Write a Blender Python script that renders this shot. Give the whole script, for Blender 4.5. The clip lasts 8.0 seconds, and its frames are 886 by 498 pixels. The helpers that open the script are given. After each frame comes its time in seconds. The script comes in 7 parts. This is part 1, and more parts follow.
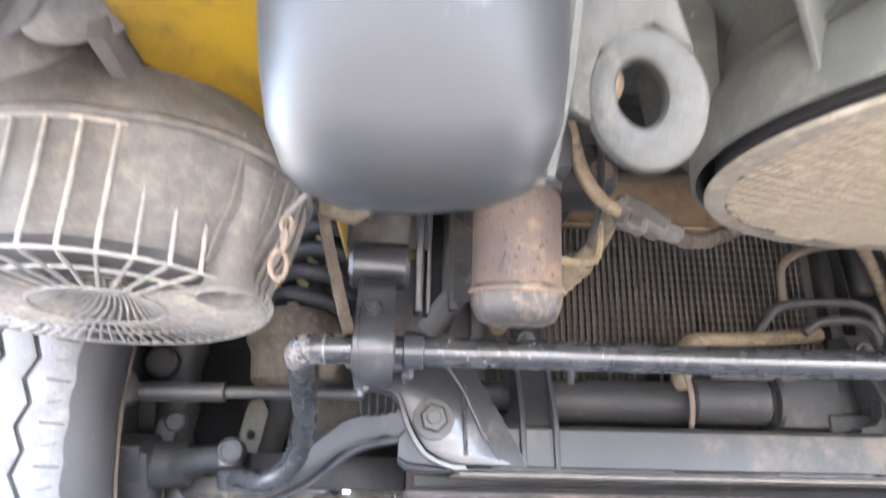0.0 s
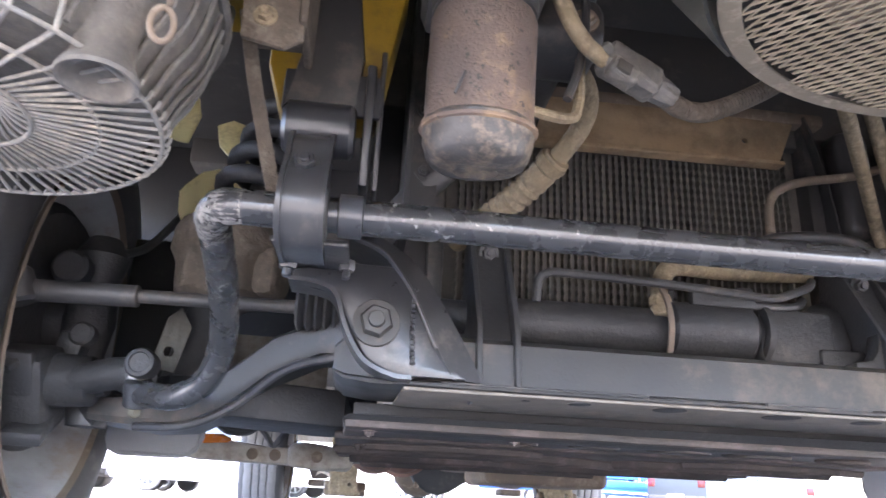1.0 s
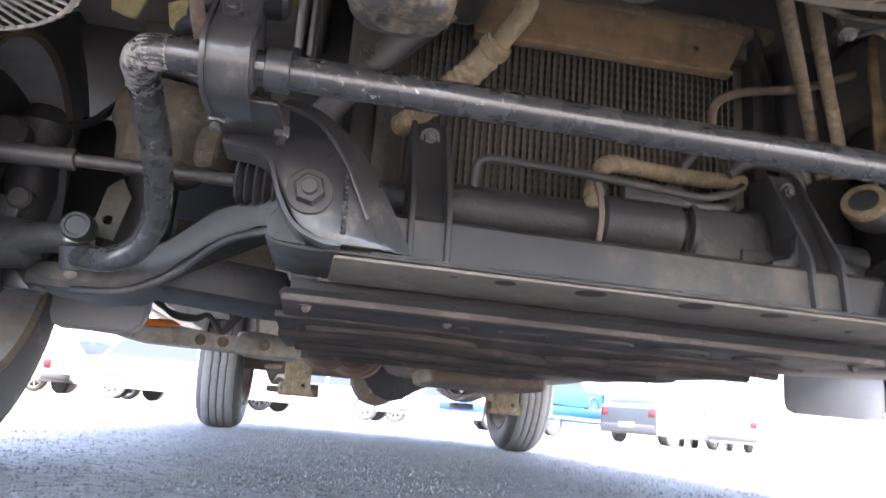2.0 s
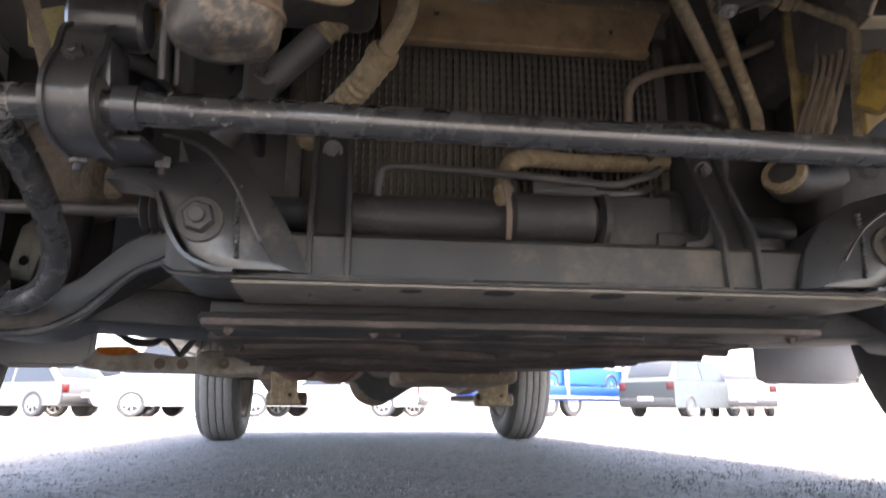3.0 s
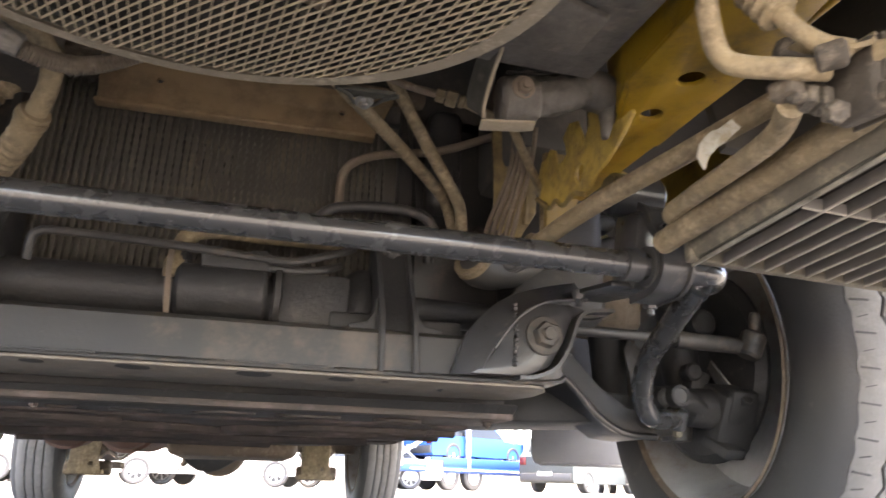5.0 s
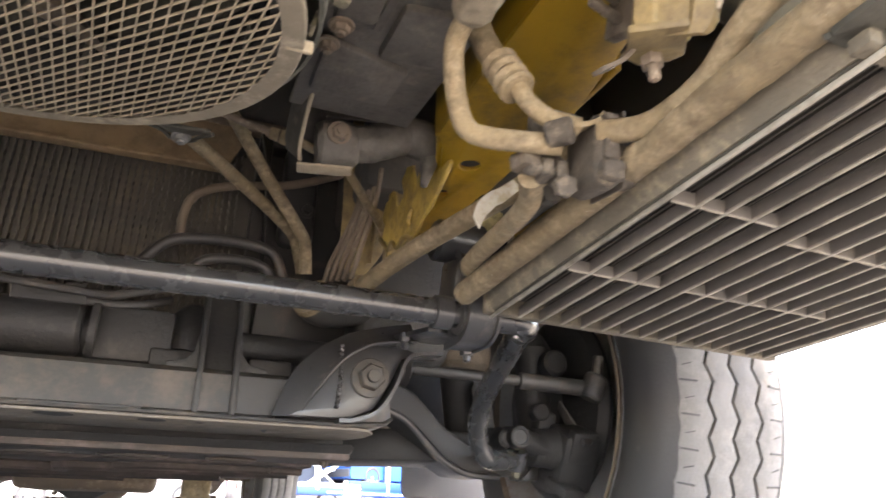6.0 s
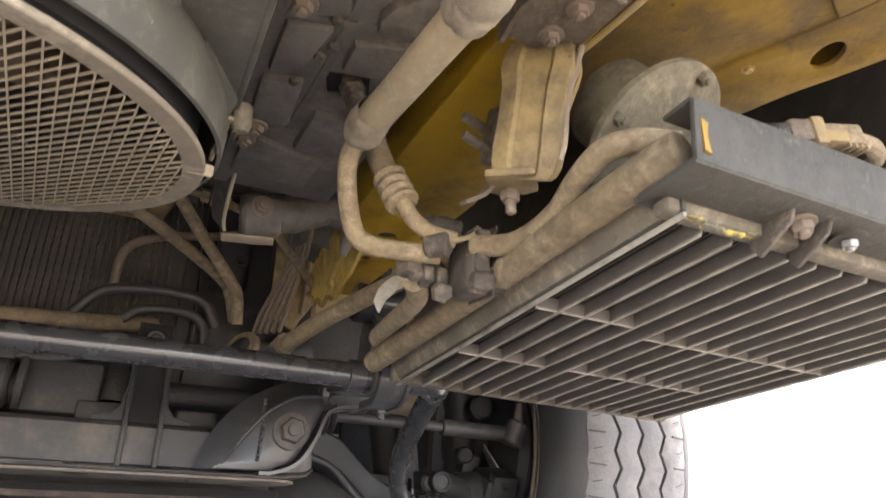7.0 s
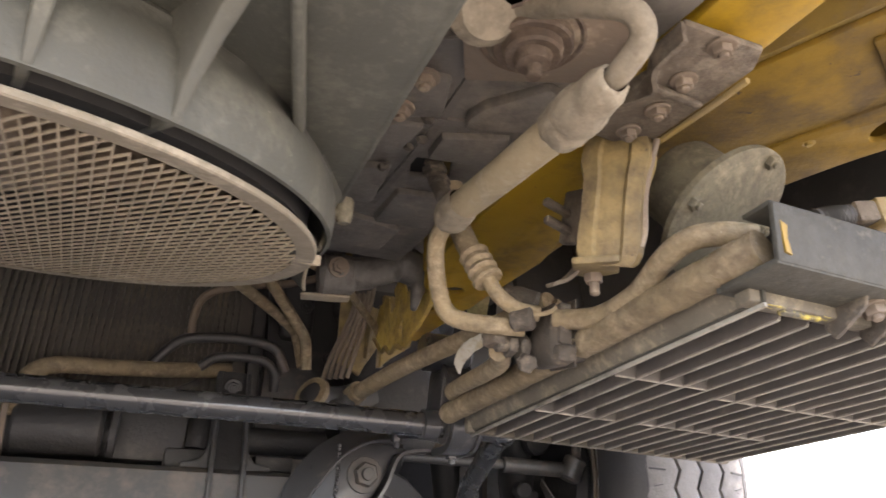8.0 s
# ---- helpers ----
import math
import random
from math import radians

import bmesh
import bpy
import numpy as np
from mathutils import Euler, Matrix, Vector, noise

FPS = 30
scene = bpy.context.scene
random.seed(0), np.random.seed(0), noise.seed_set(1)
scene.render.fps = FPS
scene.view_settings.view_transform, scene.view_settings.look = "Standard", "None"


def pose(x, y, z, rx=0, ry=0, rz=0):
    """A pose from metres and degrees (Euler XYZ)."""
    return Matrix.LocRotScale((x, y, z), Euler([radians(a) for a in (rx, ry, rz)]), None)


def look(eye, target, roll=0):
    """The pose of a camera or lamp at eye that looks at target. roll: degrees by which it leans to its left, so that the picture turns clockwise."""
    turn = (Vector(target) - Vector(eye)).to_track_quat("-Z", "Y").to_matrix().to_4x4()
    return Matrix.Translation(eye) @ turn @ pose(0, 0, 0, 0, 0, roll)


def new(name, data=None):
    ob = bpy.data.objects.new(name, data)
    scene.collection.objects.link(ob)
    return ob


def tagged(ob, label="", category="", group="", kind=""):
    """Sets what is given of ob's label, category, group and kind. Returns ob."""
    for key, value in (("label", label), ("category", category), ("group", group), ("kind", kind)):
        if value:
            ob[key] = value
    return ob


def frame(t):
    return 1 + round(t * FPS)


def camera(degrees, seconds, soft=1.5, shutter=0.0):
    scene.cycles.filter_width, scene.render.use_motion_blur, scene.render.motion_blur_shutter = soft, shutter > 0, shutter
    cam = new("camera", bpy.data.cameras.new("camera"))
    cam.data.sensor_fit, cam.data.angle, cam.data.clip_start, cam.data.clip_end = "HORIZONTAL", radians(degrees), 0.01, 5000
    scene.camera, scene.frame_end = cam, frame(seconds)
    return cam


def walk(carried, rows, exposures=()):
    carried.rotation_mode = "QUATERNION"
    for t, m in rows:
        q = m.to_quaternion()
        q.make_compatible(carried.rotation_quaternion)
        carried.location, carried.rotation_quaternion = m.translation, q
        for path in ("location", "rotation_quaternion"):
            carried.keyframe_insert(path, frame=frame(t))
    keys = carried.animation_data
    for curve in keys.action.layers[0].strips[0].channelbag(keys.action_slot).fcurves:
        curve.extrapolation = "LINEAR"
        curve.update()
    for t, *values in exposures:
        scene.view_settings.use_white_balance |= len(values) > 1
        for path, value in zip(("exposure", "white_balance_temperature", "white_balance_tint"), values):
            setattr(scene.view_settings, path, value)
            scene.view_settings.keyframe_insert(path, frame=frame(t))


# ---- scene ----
cam = camera(65.1, 8.0, shutter=0.4)
PATH = [
    (0, (-0.406, 0.48, 0.229), (-0.29, 2.359, 0.902), 1.1),
    (0.2, (-0.403, 0.517, 0.215), (-0.273, 2.42, 0.814), 1.6),
    (0.5, (-0.403, 0.576, 0.162), (-0.235, 2.469, 0.785), 1.5),
    (1, (-0.375, 0.617, 0.158), (-0.172, 2.488, 0.834), 2.9),
    (1.5, (-0.342, 0.631, 0.134), (-0.067, 2.493, 0.812), 3.2),
    (1.6, (-0.339, 0.632, 0.114), (-0.062, 2.495, 0.787), 3.9),
    (1.7, (-0.339, 0.622, 0.107), (-0.044, 2.505, 0.714), 6.1),
    (2.8, (-0.262, 0.602, 0.125), (0.039, 2.539, 0.519), -0.5),
    (3, (-0.229, 0.592, 0.131), (0.054, 2.518, 0.589), 0.1),
    (3.5, (-0.142, 0.569, 0.125), (0.082, 2.479, 0.675), 0.5),
    (4, (-0.061, 0.566, 0.129), (0.291, 2.457, 0.675), -0.5),
    (4.2, (-0.042, 0.558, 0.133), (0.355, 2.437, 0.691), -0.1),
    (5.3, (0.083, 0.522, 0.151), (0.634, 2.322, 0.824), 0.9),
    (5.5, (0.107, 0.516, 0.156), (0.711, 2.295, 0.842), 0.2),
    (6, (0.152, 0.485, 0.169), (0.829, 2.229, 0.876), 1.5),
    (6.5, (0.171, 0.437, 0.186), (0.93, 2.14, 0.909), 1.8),
    (7, (0.171, 0.403, 0.206), (0.939, 2.093, 0.953), 1.7),
    (7.5, (0.152, 0.379, 0.225), (0.889, 2.062, 1.014), 1.7),
    (8, (0.114, 0.371, 0.231), (0.791, 2.082, 1.015), 1.5),
]
EXPOSURES = [(0, 5.57, 6750, 17), (0.5, 5.70, 6550, 19), (1.0, 4.95, 6550, 20), (1.7, 4.8, 6800, 19), (2.8, 3.98, 7550, 18), (4.2, 3.4, 7850, 18), (5.3, 4.5, 8150, 17), (6.5, 4.17, 7950, 17), (8.0, 3.88, 7850, 19)]
walk(cam, [(t, look(eye, target, roll)) for t, eye, target, roll in PATH], EXPOSURES)

# ---- light ----
world = bpy.data.worlds.new("sky")
scene.world = world
world.use_nodes = True
wn = world.node_tree.nodes
sky = wn.new("ShaderNodeTexSky")
sky.sky_type, sky.sun_disc = "NISHITA", False
sky.sun_elevation, sky.sun_rotation = radians(78), radians(131)
sky.air_density, sky.dust_density, sky.ozone_density = 0.8, 2.0, 0.8
world.node_tree.links.new(sky.outputs[0], wn["Background"].inputs[0])
wn["Background"].inputs[1].default_value = 0.15
sun = new("sun", bpy.data.lights.new("sun", "SUN"))
sun.data.energy, sun.data.angle, sun.data.color = 3.2, radians(14), (1.0, 0.97, 0.92)
sun.matrix_world = look((0.34, -0.30, 2.2), (0, 0, 0))


# ---- materials ----
def material(name, base, dark=None, rough=0.6, metal=0.0, dust=None, dusty=0.0, patch=9.0, grain=260.0, bump=0.25, spread=0.35, chip=None, chips=0.0, grime=None, grimy=0.0):
    """A surface with patches, fine grain, settled dust and chips; sizes are per metre."""
    m = bpy.data.materials.new(name)
    m.use_nodes = True
    t = m.node_tree
    n, link = t.nodes, t.links.new
    bsdf = n["Principled BSDF"]
    where = n.new("ShaderNodeTexCoord").outputs["Object"]
    info = n.new("ShaderNodeObjectInfo")

    def noise_at(scale, detail, rough_=0.6):
        k = n.new("ShaderNodeTexNoise")
        k.inputs["Scale"].default_value, k.inputs["Detail"].default_value, k.inputs["Roughness"].default_value = scale, detail, rough_
        link(where, k.inputs["Vector"])
        return k.outputs["Fac"]

    def ramp(fac, lo, hi):
        r = n.new("ShaderNodeMapRange")
        r.inputs[1].default_value, r.inputs[2].default_value = lo, hi
        link(fac, r.inputs[0])
        return r.outputs[0]

    def mix(fac, a, b):
        k = n.new("ShaderNodeMix")
        k.data_type = "RGBA"
        for value, socket in ((fac, k.inputs[0]), (a, k.inputs[6]), (b, k.inputs[7])):
            if isinstance(value, (int, float)):
                socket.default_value = value
            elif isinstance(value, tuple):
                socket.default_value = (*value, 1)
            else:
                link(value, socket)
        return k.outputs[2]

    big, fine = noise_at(patch, 5), noise_at(grain, 3)
    colour = mix(ramp(big, 0.5 - spread / 2, 0.5 + spread / 2), base, dark or tuple(c * 0.6 for c in base))
    if dust:
        mid = noise_at(patch * 5.3, 6, 0.7)
        add = n.new("ShaderNodeMath")
        add.operation = "ADD"
        link(mid, add.inputs[0]), link(big, add.inputs[1])
        colour = mix(ramp(add.outputs[0], 1.32 - dusty, 1.62 - dusty), colour, dust)
    if grime:
        blot = noise_at(patch * 2.1, 8, 0.72)
        colour = mix(ramp(blot, 0.52 - grimy, 0.86 - grimy), colour, grime)
    if chip:
        spots = noise_at(patch * 9, 4, 0.75)
        colour = mix(ramp(spots, 0.78 - chips, 0.81 - chips), colour, chip)
    hue = n.new("ShaderNodeHueSaturation")
    link(colour, hue.inputs["Color"])
    vary = n.new("ShaderNodeMapRange")
    vary.inputs[3].default_value, vary.inputs[4].default_value = 0.9, 1.1
    link(info.outputs["Random"], vary.inputs[0])
    link(vary.outputs[0], hue.inputs["Value"])
    link(hue.outputs[0], bsdf.inputs["Base Color"])
    sheen = n.new("ShaderNodeMapRange")
    sheen.inputs[3].default_value, sheen.inputs[4].default_value = max(rough - 0.12, 0.05), min(rough + 0.18, 1)
    link(noise_at(patch * 4, 6), sheen.inputs[0])
    link(sheen.outputs[0], bsdf.inputs["Roughness"])
    bsdf.inputs["Metallic"].default_value = metal
    b = n.new("ShaderNodeBump")
    b.inputs["Strength"].default_value, b.inputs["Distance"].default_value = bump, 0.0004 if rough < 0.55 else 0.0016
    height = n.new("ShaderNodeMath")
    height.operation = "ADD"
    link(fine, height.inputs[0]), link(noise_at(patch * 6, 5), height.inputs[1])
    link(height.outputs[0], b.inputs["Height"])
    link(b.outputs[0], bsdf.inputs["Normal"])
    return m


DUST = (0.36, 0.30, 0.22)
black_paint = material("black_paint", (0.030, 0.031, 0.034), (0.048, 0.047, 0.047), 0.30, dust=(0.13, 0.115, 0.10), dusty=0.2, patch=14, bump=0.4, chip=(0.20, 0.185, 0.165), chips=0.055)
bar_paint = material("bar_paint", (0.024, 0.024, 0.025), (0.036, 0.036, 0.037), 0.24, dust=(0.10, 0.10, 0.10), dusty=0.06, patch=10, grain=500, bump=0.16, chip=(0.22, 0.21, 0.20), chips=0.03)
frame_black = material("frame_black", (0.030, 0.029, 0.029), (0.050, 0.047, 0.043), 0.46, dust=(0.115, 0.093, 0.073), dusty=0.28, patch=8, bump=0.45, chip=(0.20, 0.18, 0.155), chips=0.05)
dark_steel = material("dark_steel", (0.036, 0.035, 0.036), (0.054, 0.051, 0.047), 0.42, dust=(0.13, 0.105, 0.085), dusty=0.25, patch=9, bump=0.45, chip=(0.19, 0.165, 0.14), chips=0.05)
tray_metal = material("tray_metal", (0.040, 0.034, 0.031), (0.072, 0.054, 0.046), 0.68, dust=(0.14, 0.105, 0.10), dusty=0.30, patch=7, spread=0.2, bump=0.4)
rust_steel = material("rust_steel", (0.135, 0.108, 0.085), (0.19, 0.14, 0.10), 0.75, dust=DUST, dusty=0.25, patch=12, bump=0.5)
tan_metal = material("tan_metal", (0.255, 0.195, 0.115), (0.17, 0.127, 0.077), 0.8, dust=(0.36, 0.285, 0.185), dusty=0.38, patch=22, bump=0.8, chip=(0.42, 0.37, 0.29), chips=0.10, grime=(0.085, 0.062, 0.040), grimy=0.07)
tan_rubber = material("tan_rubber", (0.235, 0.182, 0.112), (0.145, 0.112, 0.072), 0.85, dust=(0.34, 0.27, 0.175), dusty=0.40, patch=22, bump=0.6, grime=(0.075, 0.058, 0.040), grimy=0.06)
pale_hose = material("pale_hose", (0.38, 0.305, 0.195), (0.28, 0.225, 0.14), 0.8, dust=(0.44, 0.38, 0.28), dusty=0.35, patch=18, bump=0.5, grime=(0.17, 0.13, 0.085), grimy=0.03)
rubber = material("rubber", (0.042, 0.042, 0.043), (0.065, 0.062, 0.058), 0.5, dust=(0.14, 0.12, 0.10), dusty=0.15, patch=12)
tyre_wall = material("tyre_wall", (0.045, 0.045, 0.047), (0.075, 0.073, 0.07), 0.7, dust=(0.16, 0.15, 0.13), dusty=0.18, patch=6, bump=0.3)
tyre_tread = material("tyre_tread", (0.185, 0.18, 0.172), (0.145, 0.14, 0.133), 0.85, dust=(0.225, 0.215, 0.20), dusty=0.3, patch=10, bump=0.5)
rim_paint = material("rim_paint", (0.38, 0.38, 0.38), (0.26, 0.25, 0.24), 0.5, dust=(0.25, 0.2, 0.16), dusty=0.3, patch=8)
yellow_worn = material("yellow_worn", (0.235, 0.140, 0.010), (0.15, 0.092, 0.013), 0.78, dust=(0.11, 0.072, 0.030), dusty=0.32, patch=7, bump=0.4, chip=(0.06, 0.038, 0.022), chips=0.12, spread=0.7, grime=(0.040, 0.029, 0.018), grimy=0.09)
yellow_paint = material("yellow_paint", (0.36, 0.214, 0.010), (0.235, 0.140, 0.014), 0.45, dust=(0.13, 0.083, 0.030), dusty=0.26, patch=6, bump=0.35, chip=(0.075, 0.045, 0.025), chips=0.10, spread=0.7, grime=(0.045, 0.032, 0.018), grimy=0.05)
seat_crust = material("seat_crust", (0.105, 0.083, 0.062), (0.15, 0.118, 0.088), 0.85, dust=(0.26, 0.22, 0.17), dusty=0.3, patch=18, bump=0.9, grime=(0.045, 0.036, 0.028), grimy=0.12)
dirt_block = material("dirt_block", (0.082, 0.067, 0.052), (0.050, 0.042, 0.035), 0.85, dust=(0.19, 0.155, 0.115), dusty=0.3, patch=28, bump=0.8)
yellow_dirt = material("yellow_dirt", (0.32, 0.222, 0.062), (0.19, 0.135, 0.055), 0.65, dust=(0.25, 0.185, 0.095), dusty=0.45, patch=16, bump=0.55, chip=(0.09, 0.065, 0.04), chips=0.10)
shroud_plastic = material("shroud_plastic", (0.064, 0.064, 0.054), (0.084, 0.083, 0.069), 0.62, dust=(0.125, 0.121, 0.099), dusty=0.30, patch=26, bump=0.22, chip=(0.34, 0.33, 0.28), chips=0.085)
rim_metal = material("rim_metal", (0.19, 0.16, 0.118), (0.145, 0.123, 0.09), 0.8, dust=(0.31, 0.265, 0.20), dusty=0.3, patch=18, bump=0.4)
mount_rust = material("mount_rust", (0.15, 0.105, 0.075), (0.10, 0.072, 0.055), 0.75, dust=(0.24, 0.19, 0.14), dusty=0.3, patch=24, bump=0.5, grime=(0.05, 0.036, 0.028), grimy=0.10)
hose_dust = material("hose_dust", (0.27, 0.228, 0.168), (0.205, 0.172, 0.125), 0.78, dust=(0.35, 0.30, 0.225), dusty=0.28, patch=32, bump=0.35, grime=(0.10, 0.080, 0.058), grimy=0.08)
panel_dark = material("panel_dark", (0.105, 0.096, 0.086), (0.165, 0.146, 0.124), 0.55, dust=(0.25, 0.21, 0.165), dusty=0.27, patch=9, bump=0.4, grime=(0.030, 0.027, 0.025), grimy=0.10)
mesh_metal = material("mesh_metal", (0.33, 0.275, 0.20), (0.25, 0.205, 0.145), 0.75, dust=(0.42, 0.355, 0.26), dusty=0.35, patch=15, bump=0.4)
fin_metal = material("fin_metal", (0.092, 0.086, 0.075), (0.13, 0.118, 0.10), 0.75, dust=(0.22, 0.18, 0.13), dusty=0.3, patch=6, bump=0.3)
fin_core = material("fin_core", (0.045, 0.040, 0.035), (0.065, 0.057, 0.048), 0.85, patch=6)
wire_metal = material("wire_metal", (0.235, 0.226, 0.21), (0.175, 0.167, 0.15), 0.6, dust=(0.40, 0.35, 0.28), dusty=0.35, patch=20, bump=0.3)
blower_metal = material("blower_metal", (0.145, 0.14, 0.13), (0.100, 0.095, 0.087), 0.62, dust=(0.215, 0.190, 0.158), dusty=0.36, patch=12, bump=0.5, grime=(0.075, 0.066, 0.056), grimy=0.12)
zinc = material("zinc", (0.32, 0.315, 0.30), (0.16, 0.15, 0.14), 0.45, 0.5, dust=(0.30, 0.24, 0.18), dusty=0.25, patch=30)
filter_paint = material("filter_paint", (0.075, 0.058, 0.052), (0.145, 0.10, 0.075), 0.55, dust=(0.26, 0.175, 0.10), dusty=0.29, patch=12, bump=0.9, grain=420, chip=(0.04, 0.035, 0.032), chips=0.17)
filter_cap = material("filter_cap", (0.075, 0.070, 0.066), (0.034, 0.032, 0.031), 0.38, 0.2, dust=(0.26, 0.20, 0.14), dusty=0.34, patch=22, bump=0.9, chip=(0.36, 0.34, 0.32), chips=0.07)
# louvre plastic in its lit tone, for the edge strips
slat_lit = material("slat_lit", (0.31, 0.29, 0.25), (0.22, 0.205, 0.175), 0.65, dust=(0.40, 0.365, 0.30), dusty=0.32, patch=14, grime=(0.075, 0.065, 0.05), grimy=0.08)
slat_dirty = material("slat_dirty", (0.085, 0.075, 0.058), (0.14, 0.12, 0.09), 0.75, dust=(0.26, 0.22, 0.155), dusty=0.3, patch=26, bump=0.6)
pale_rag = material("pale_rag", (0.46, 0.43, 0.36), (0.34, 0.31, 0.26), 0.6, dust=(0.22, 0.16, 0.07), dusty=0.3, patch=30, bump=0.5)
# the same louvre plastic darkened, for the shaded bodies of slats and ribs
slat_shaded = material("slat_shaded", (0.115, 0.105, 0.098), (0.15, 0.137, 0.124), 0.7, dust=(0.20, 0.18, 0.15), dusty=0.25, patch=18, bump=0.3)
residue = material("residue", (0.11, 0.10, 0.08), (0.07, 0.065, 0.055), 0.75, dust=(0.60, 0.47, 0.10), dusty=0.42, patch=40, bump=0.6)
panel_grey = material("panel_grey", (0.060, 0.057, 0.046), (0.038, 0.036, 0.029), 0.72, dust=(0.12, 0.11, 0.082), dusty=0.22, patch=30, bump=0.4, chip=(0.34, 0.33, 0.30), chips=0.06)
steel_can = material("steel_can", (0.030, 0.030, 0.029), (0.022, 0.022, 0.021), 0.36, 0.0, dust=(0.20, 0.20, 0.20), dusty=0.10, patch=5, bump=0.06)
horn_metal = material("horn_metal", (0.145, 0.130, 0.090), (0.115, 0.104, 0.074), 0.75, dust=(0.27, 0.235, 0.165), dusty=0.35, patch=18, bump=0.5, grime=(0.060, 0.052, 0.038), grimy=0.09)
sill_cream = material("sill_cream", (0.40, 0.37, 0.31), (0.25, 0.22, 0.18), 0.6, dust=(0.20, 0.165, 0.13), dusty=0.36, patch=14, bump=0.5)
cream_paint = material("cream_paint", (0.62, 0.60, 0.54), (0.42, 0.38, 0.32), 0.5, dust=(0.36, 0.30, 0.24), dusty=0.3, patch=4)
orange_lens = material("orange_lens", (0.75, 0.20, 0.02), None, 0.25, patch=5, bump=0.05)
floor_paint = material("floor_paint", (0.055, 0.053, 0.05), (0.085, 0.08, 0.072), 0.75, dust=(0.15, 0.13, 0.11), dusty=0.25, patch=4)
flap_rubber = material("flap_rubber", (0.24, 0.24, 0.25), (0.30, 0.30, 0.295), 0.7, dust=(0.32, 0.27, 0.2), dusty=0.18, patch=8, chip=(0.55, 0.42, 0.22), chips=0.03)

brown_beam = material("brown_beam", (0.34, 0.235, 0.135), (0.25, 0.175, 0.105), 0.8, dust=(0.34, 0.26, 0.16), dusty=0.35, patch=7, bump=0.3, grime=(0.12, 0.08, 0.05), grimy=0.07)

oily_black = material("oily_black", (0.022, 0.022, 0.023), (0.035, 0.034, 0.033), 0.55, dust=(0.08, 0.072, 0.065), dusty=0.2, patch=14, bump=0.5)
rust_red = material("rust_red", (0.17, 0.095, 0.07), (0.12, 0.075, 0.06), 0.7, dust=(0.22, 0.165, 0.12), dusty=0.3, patch=8, bump=0.6)
# yellow paint with sunlight put into its colour
sunlit_yellow = material("sunlit_yellow", (0.80, 0.70, 0.36), (0.66, 0.57, 0.28), 0.55, dust=(0.30, 0.24, 0.14), dusty=0.3, patch=9, bump=0.4)
tan_yellow = material("tan_yellow", (0.27, 0.195, 0.080), (0.16, 0.118, 0.062), 0.65, dust=(0.23, 0.165, 0.075), dusty=0.4, patch=18, bump=0.6, chip=(0.075, 0.055, 0.035), chips=0.12, grime=(0.062, 0.045, 0.028), grimy=0.12)
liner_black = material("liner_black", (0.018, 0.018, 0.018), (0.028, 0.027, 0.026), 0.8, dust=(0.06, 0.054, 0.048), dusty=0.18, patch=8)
core_rust = material("core_rust", (0.30, 0.19, 0.11), (0.20, 0.13, 0.08), 0.85, dust=(0.36, 0.27, 0.18), dusty=0.3, patch=16, bump=0.6)
torn_yellow = material("torn_yellow", (0.52, 0.36, 0.085), (0.36, 0.25, 0.07), 0.55, dust=(0.22, 0.145, 0.06), dusty=0.38, patch=20, bump=0.5, chip=(0.10, 0.06, 0.03), chips=0.08)
# brown dust, with bounce light from the ground added to its colour
pressing_lit_dust = material("pressing_lit_dust", (0.19, 0.160, 0.13), (0.125, 0.106, 0.088), 0.6, dust=(0.24, 0.198, 0.155), dusty=0.3, patch=9, bump=0.4)
steel_can.node_tree.nodes["Principled BSDF"].inputs["Specular IOR Level"].default_value = 0.3
for gloss, weight in ((black_paint, 0.25), (bar_paint, 0.6)):
    surface = gloss.node_tree.nodes["Principled BSDF"]
    surface.inputs["Coat Weight"].default_value, surface.inputs["Coat Roughness"].default_value = weight, 0.10


def flaked(name, base, start, rough=0.35, metal=0.5):
    """Flakes of bare metal: the paint shows through where they are gone."""
    m = material(name, base, tuple(c * 0.35 for c in base), rough, metal, patch=90, bump=1.0)
    n, link = m.node_tree.nodes, m.node_tree.links.new
    k = n.new("ShaderNodeTexNoise")
    k.inputs["Scale"].default_value, k.inputs["Detail"].default_value, k.inputs["Roughness"].default_value = 120, 6, 0.72
    link(n["Texture Coordinate"].outputs["Object"], k.inputs["Vector"])
    r = n.new("ShaderNodeMapRange")
    r.inputs[1].default_value, r.inputs[2].default_value = start, start + 0.05
    link(k.outputs["Fac"], r.inputs[0])
    link(r.outputs[0], n["Principled BSDF"].inputs["Alpha"])
    return m


bare_flakes = flaked("bare_flakes", (0.40, 0.39, 0.37), 0.575)
bare_metal = flaked("bare_metal", (0.30, 0.285, 0.265), 0.455, 0.62, 0.1)


# ---- building blocks ----
def origin(ob):
    return Vector((0, 0, 0)) if ob is None else ob.matrix_basis.translation + origin(ob.parent)


def part(name, bm, mat, parent=None, label="", smooth=True):
    """Links a bmesh, built in world places, as one mesh under a thing or a part."""
    me = bpy.data.meshes.new(name)
    bmesh.ops.recalc_face_normals(bm, faces=bm.faces[:])
    if smooth:
        for f in bm.faces:
            f.smooth = True
        for e in bm.edges:
            e.smooth = len(e.link_faces) < 2 or e.calc_face_angle(0) < 0.62
    bm.to_mesh(me)
    bm.free()
    me.materials.append(mat)
    ob = new(name, me)
    if parent is not None:
        me.transform(Matrix.Translation(-origin(parent)))
        ob.parent = parent
    if label:
        tagged(ob, label)
    return ob


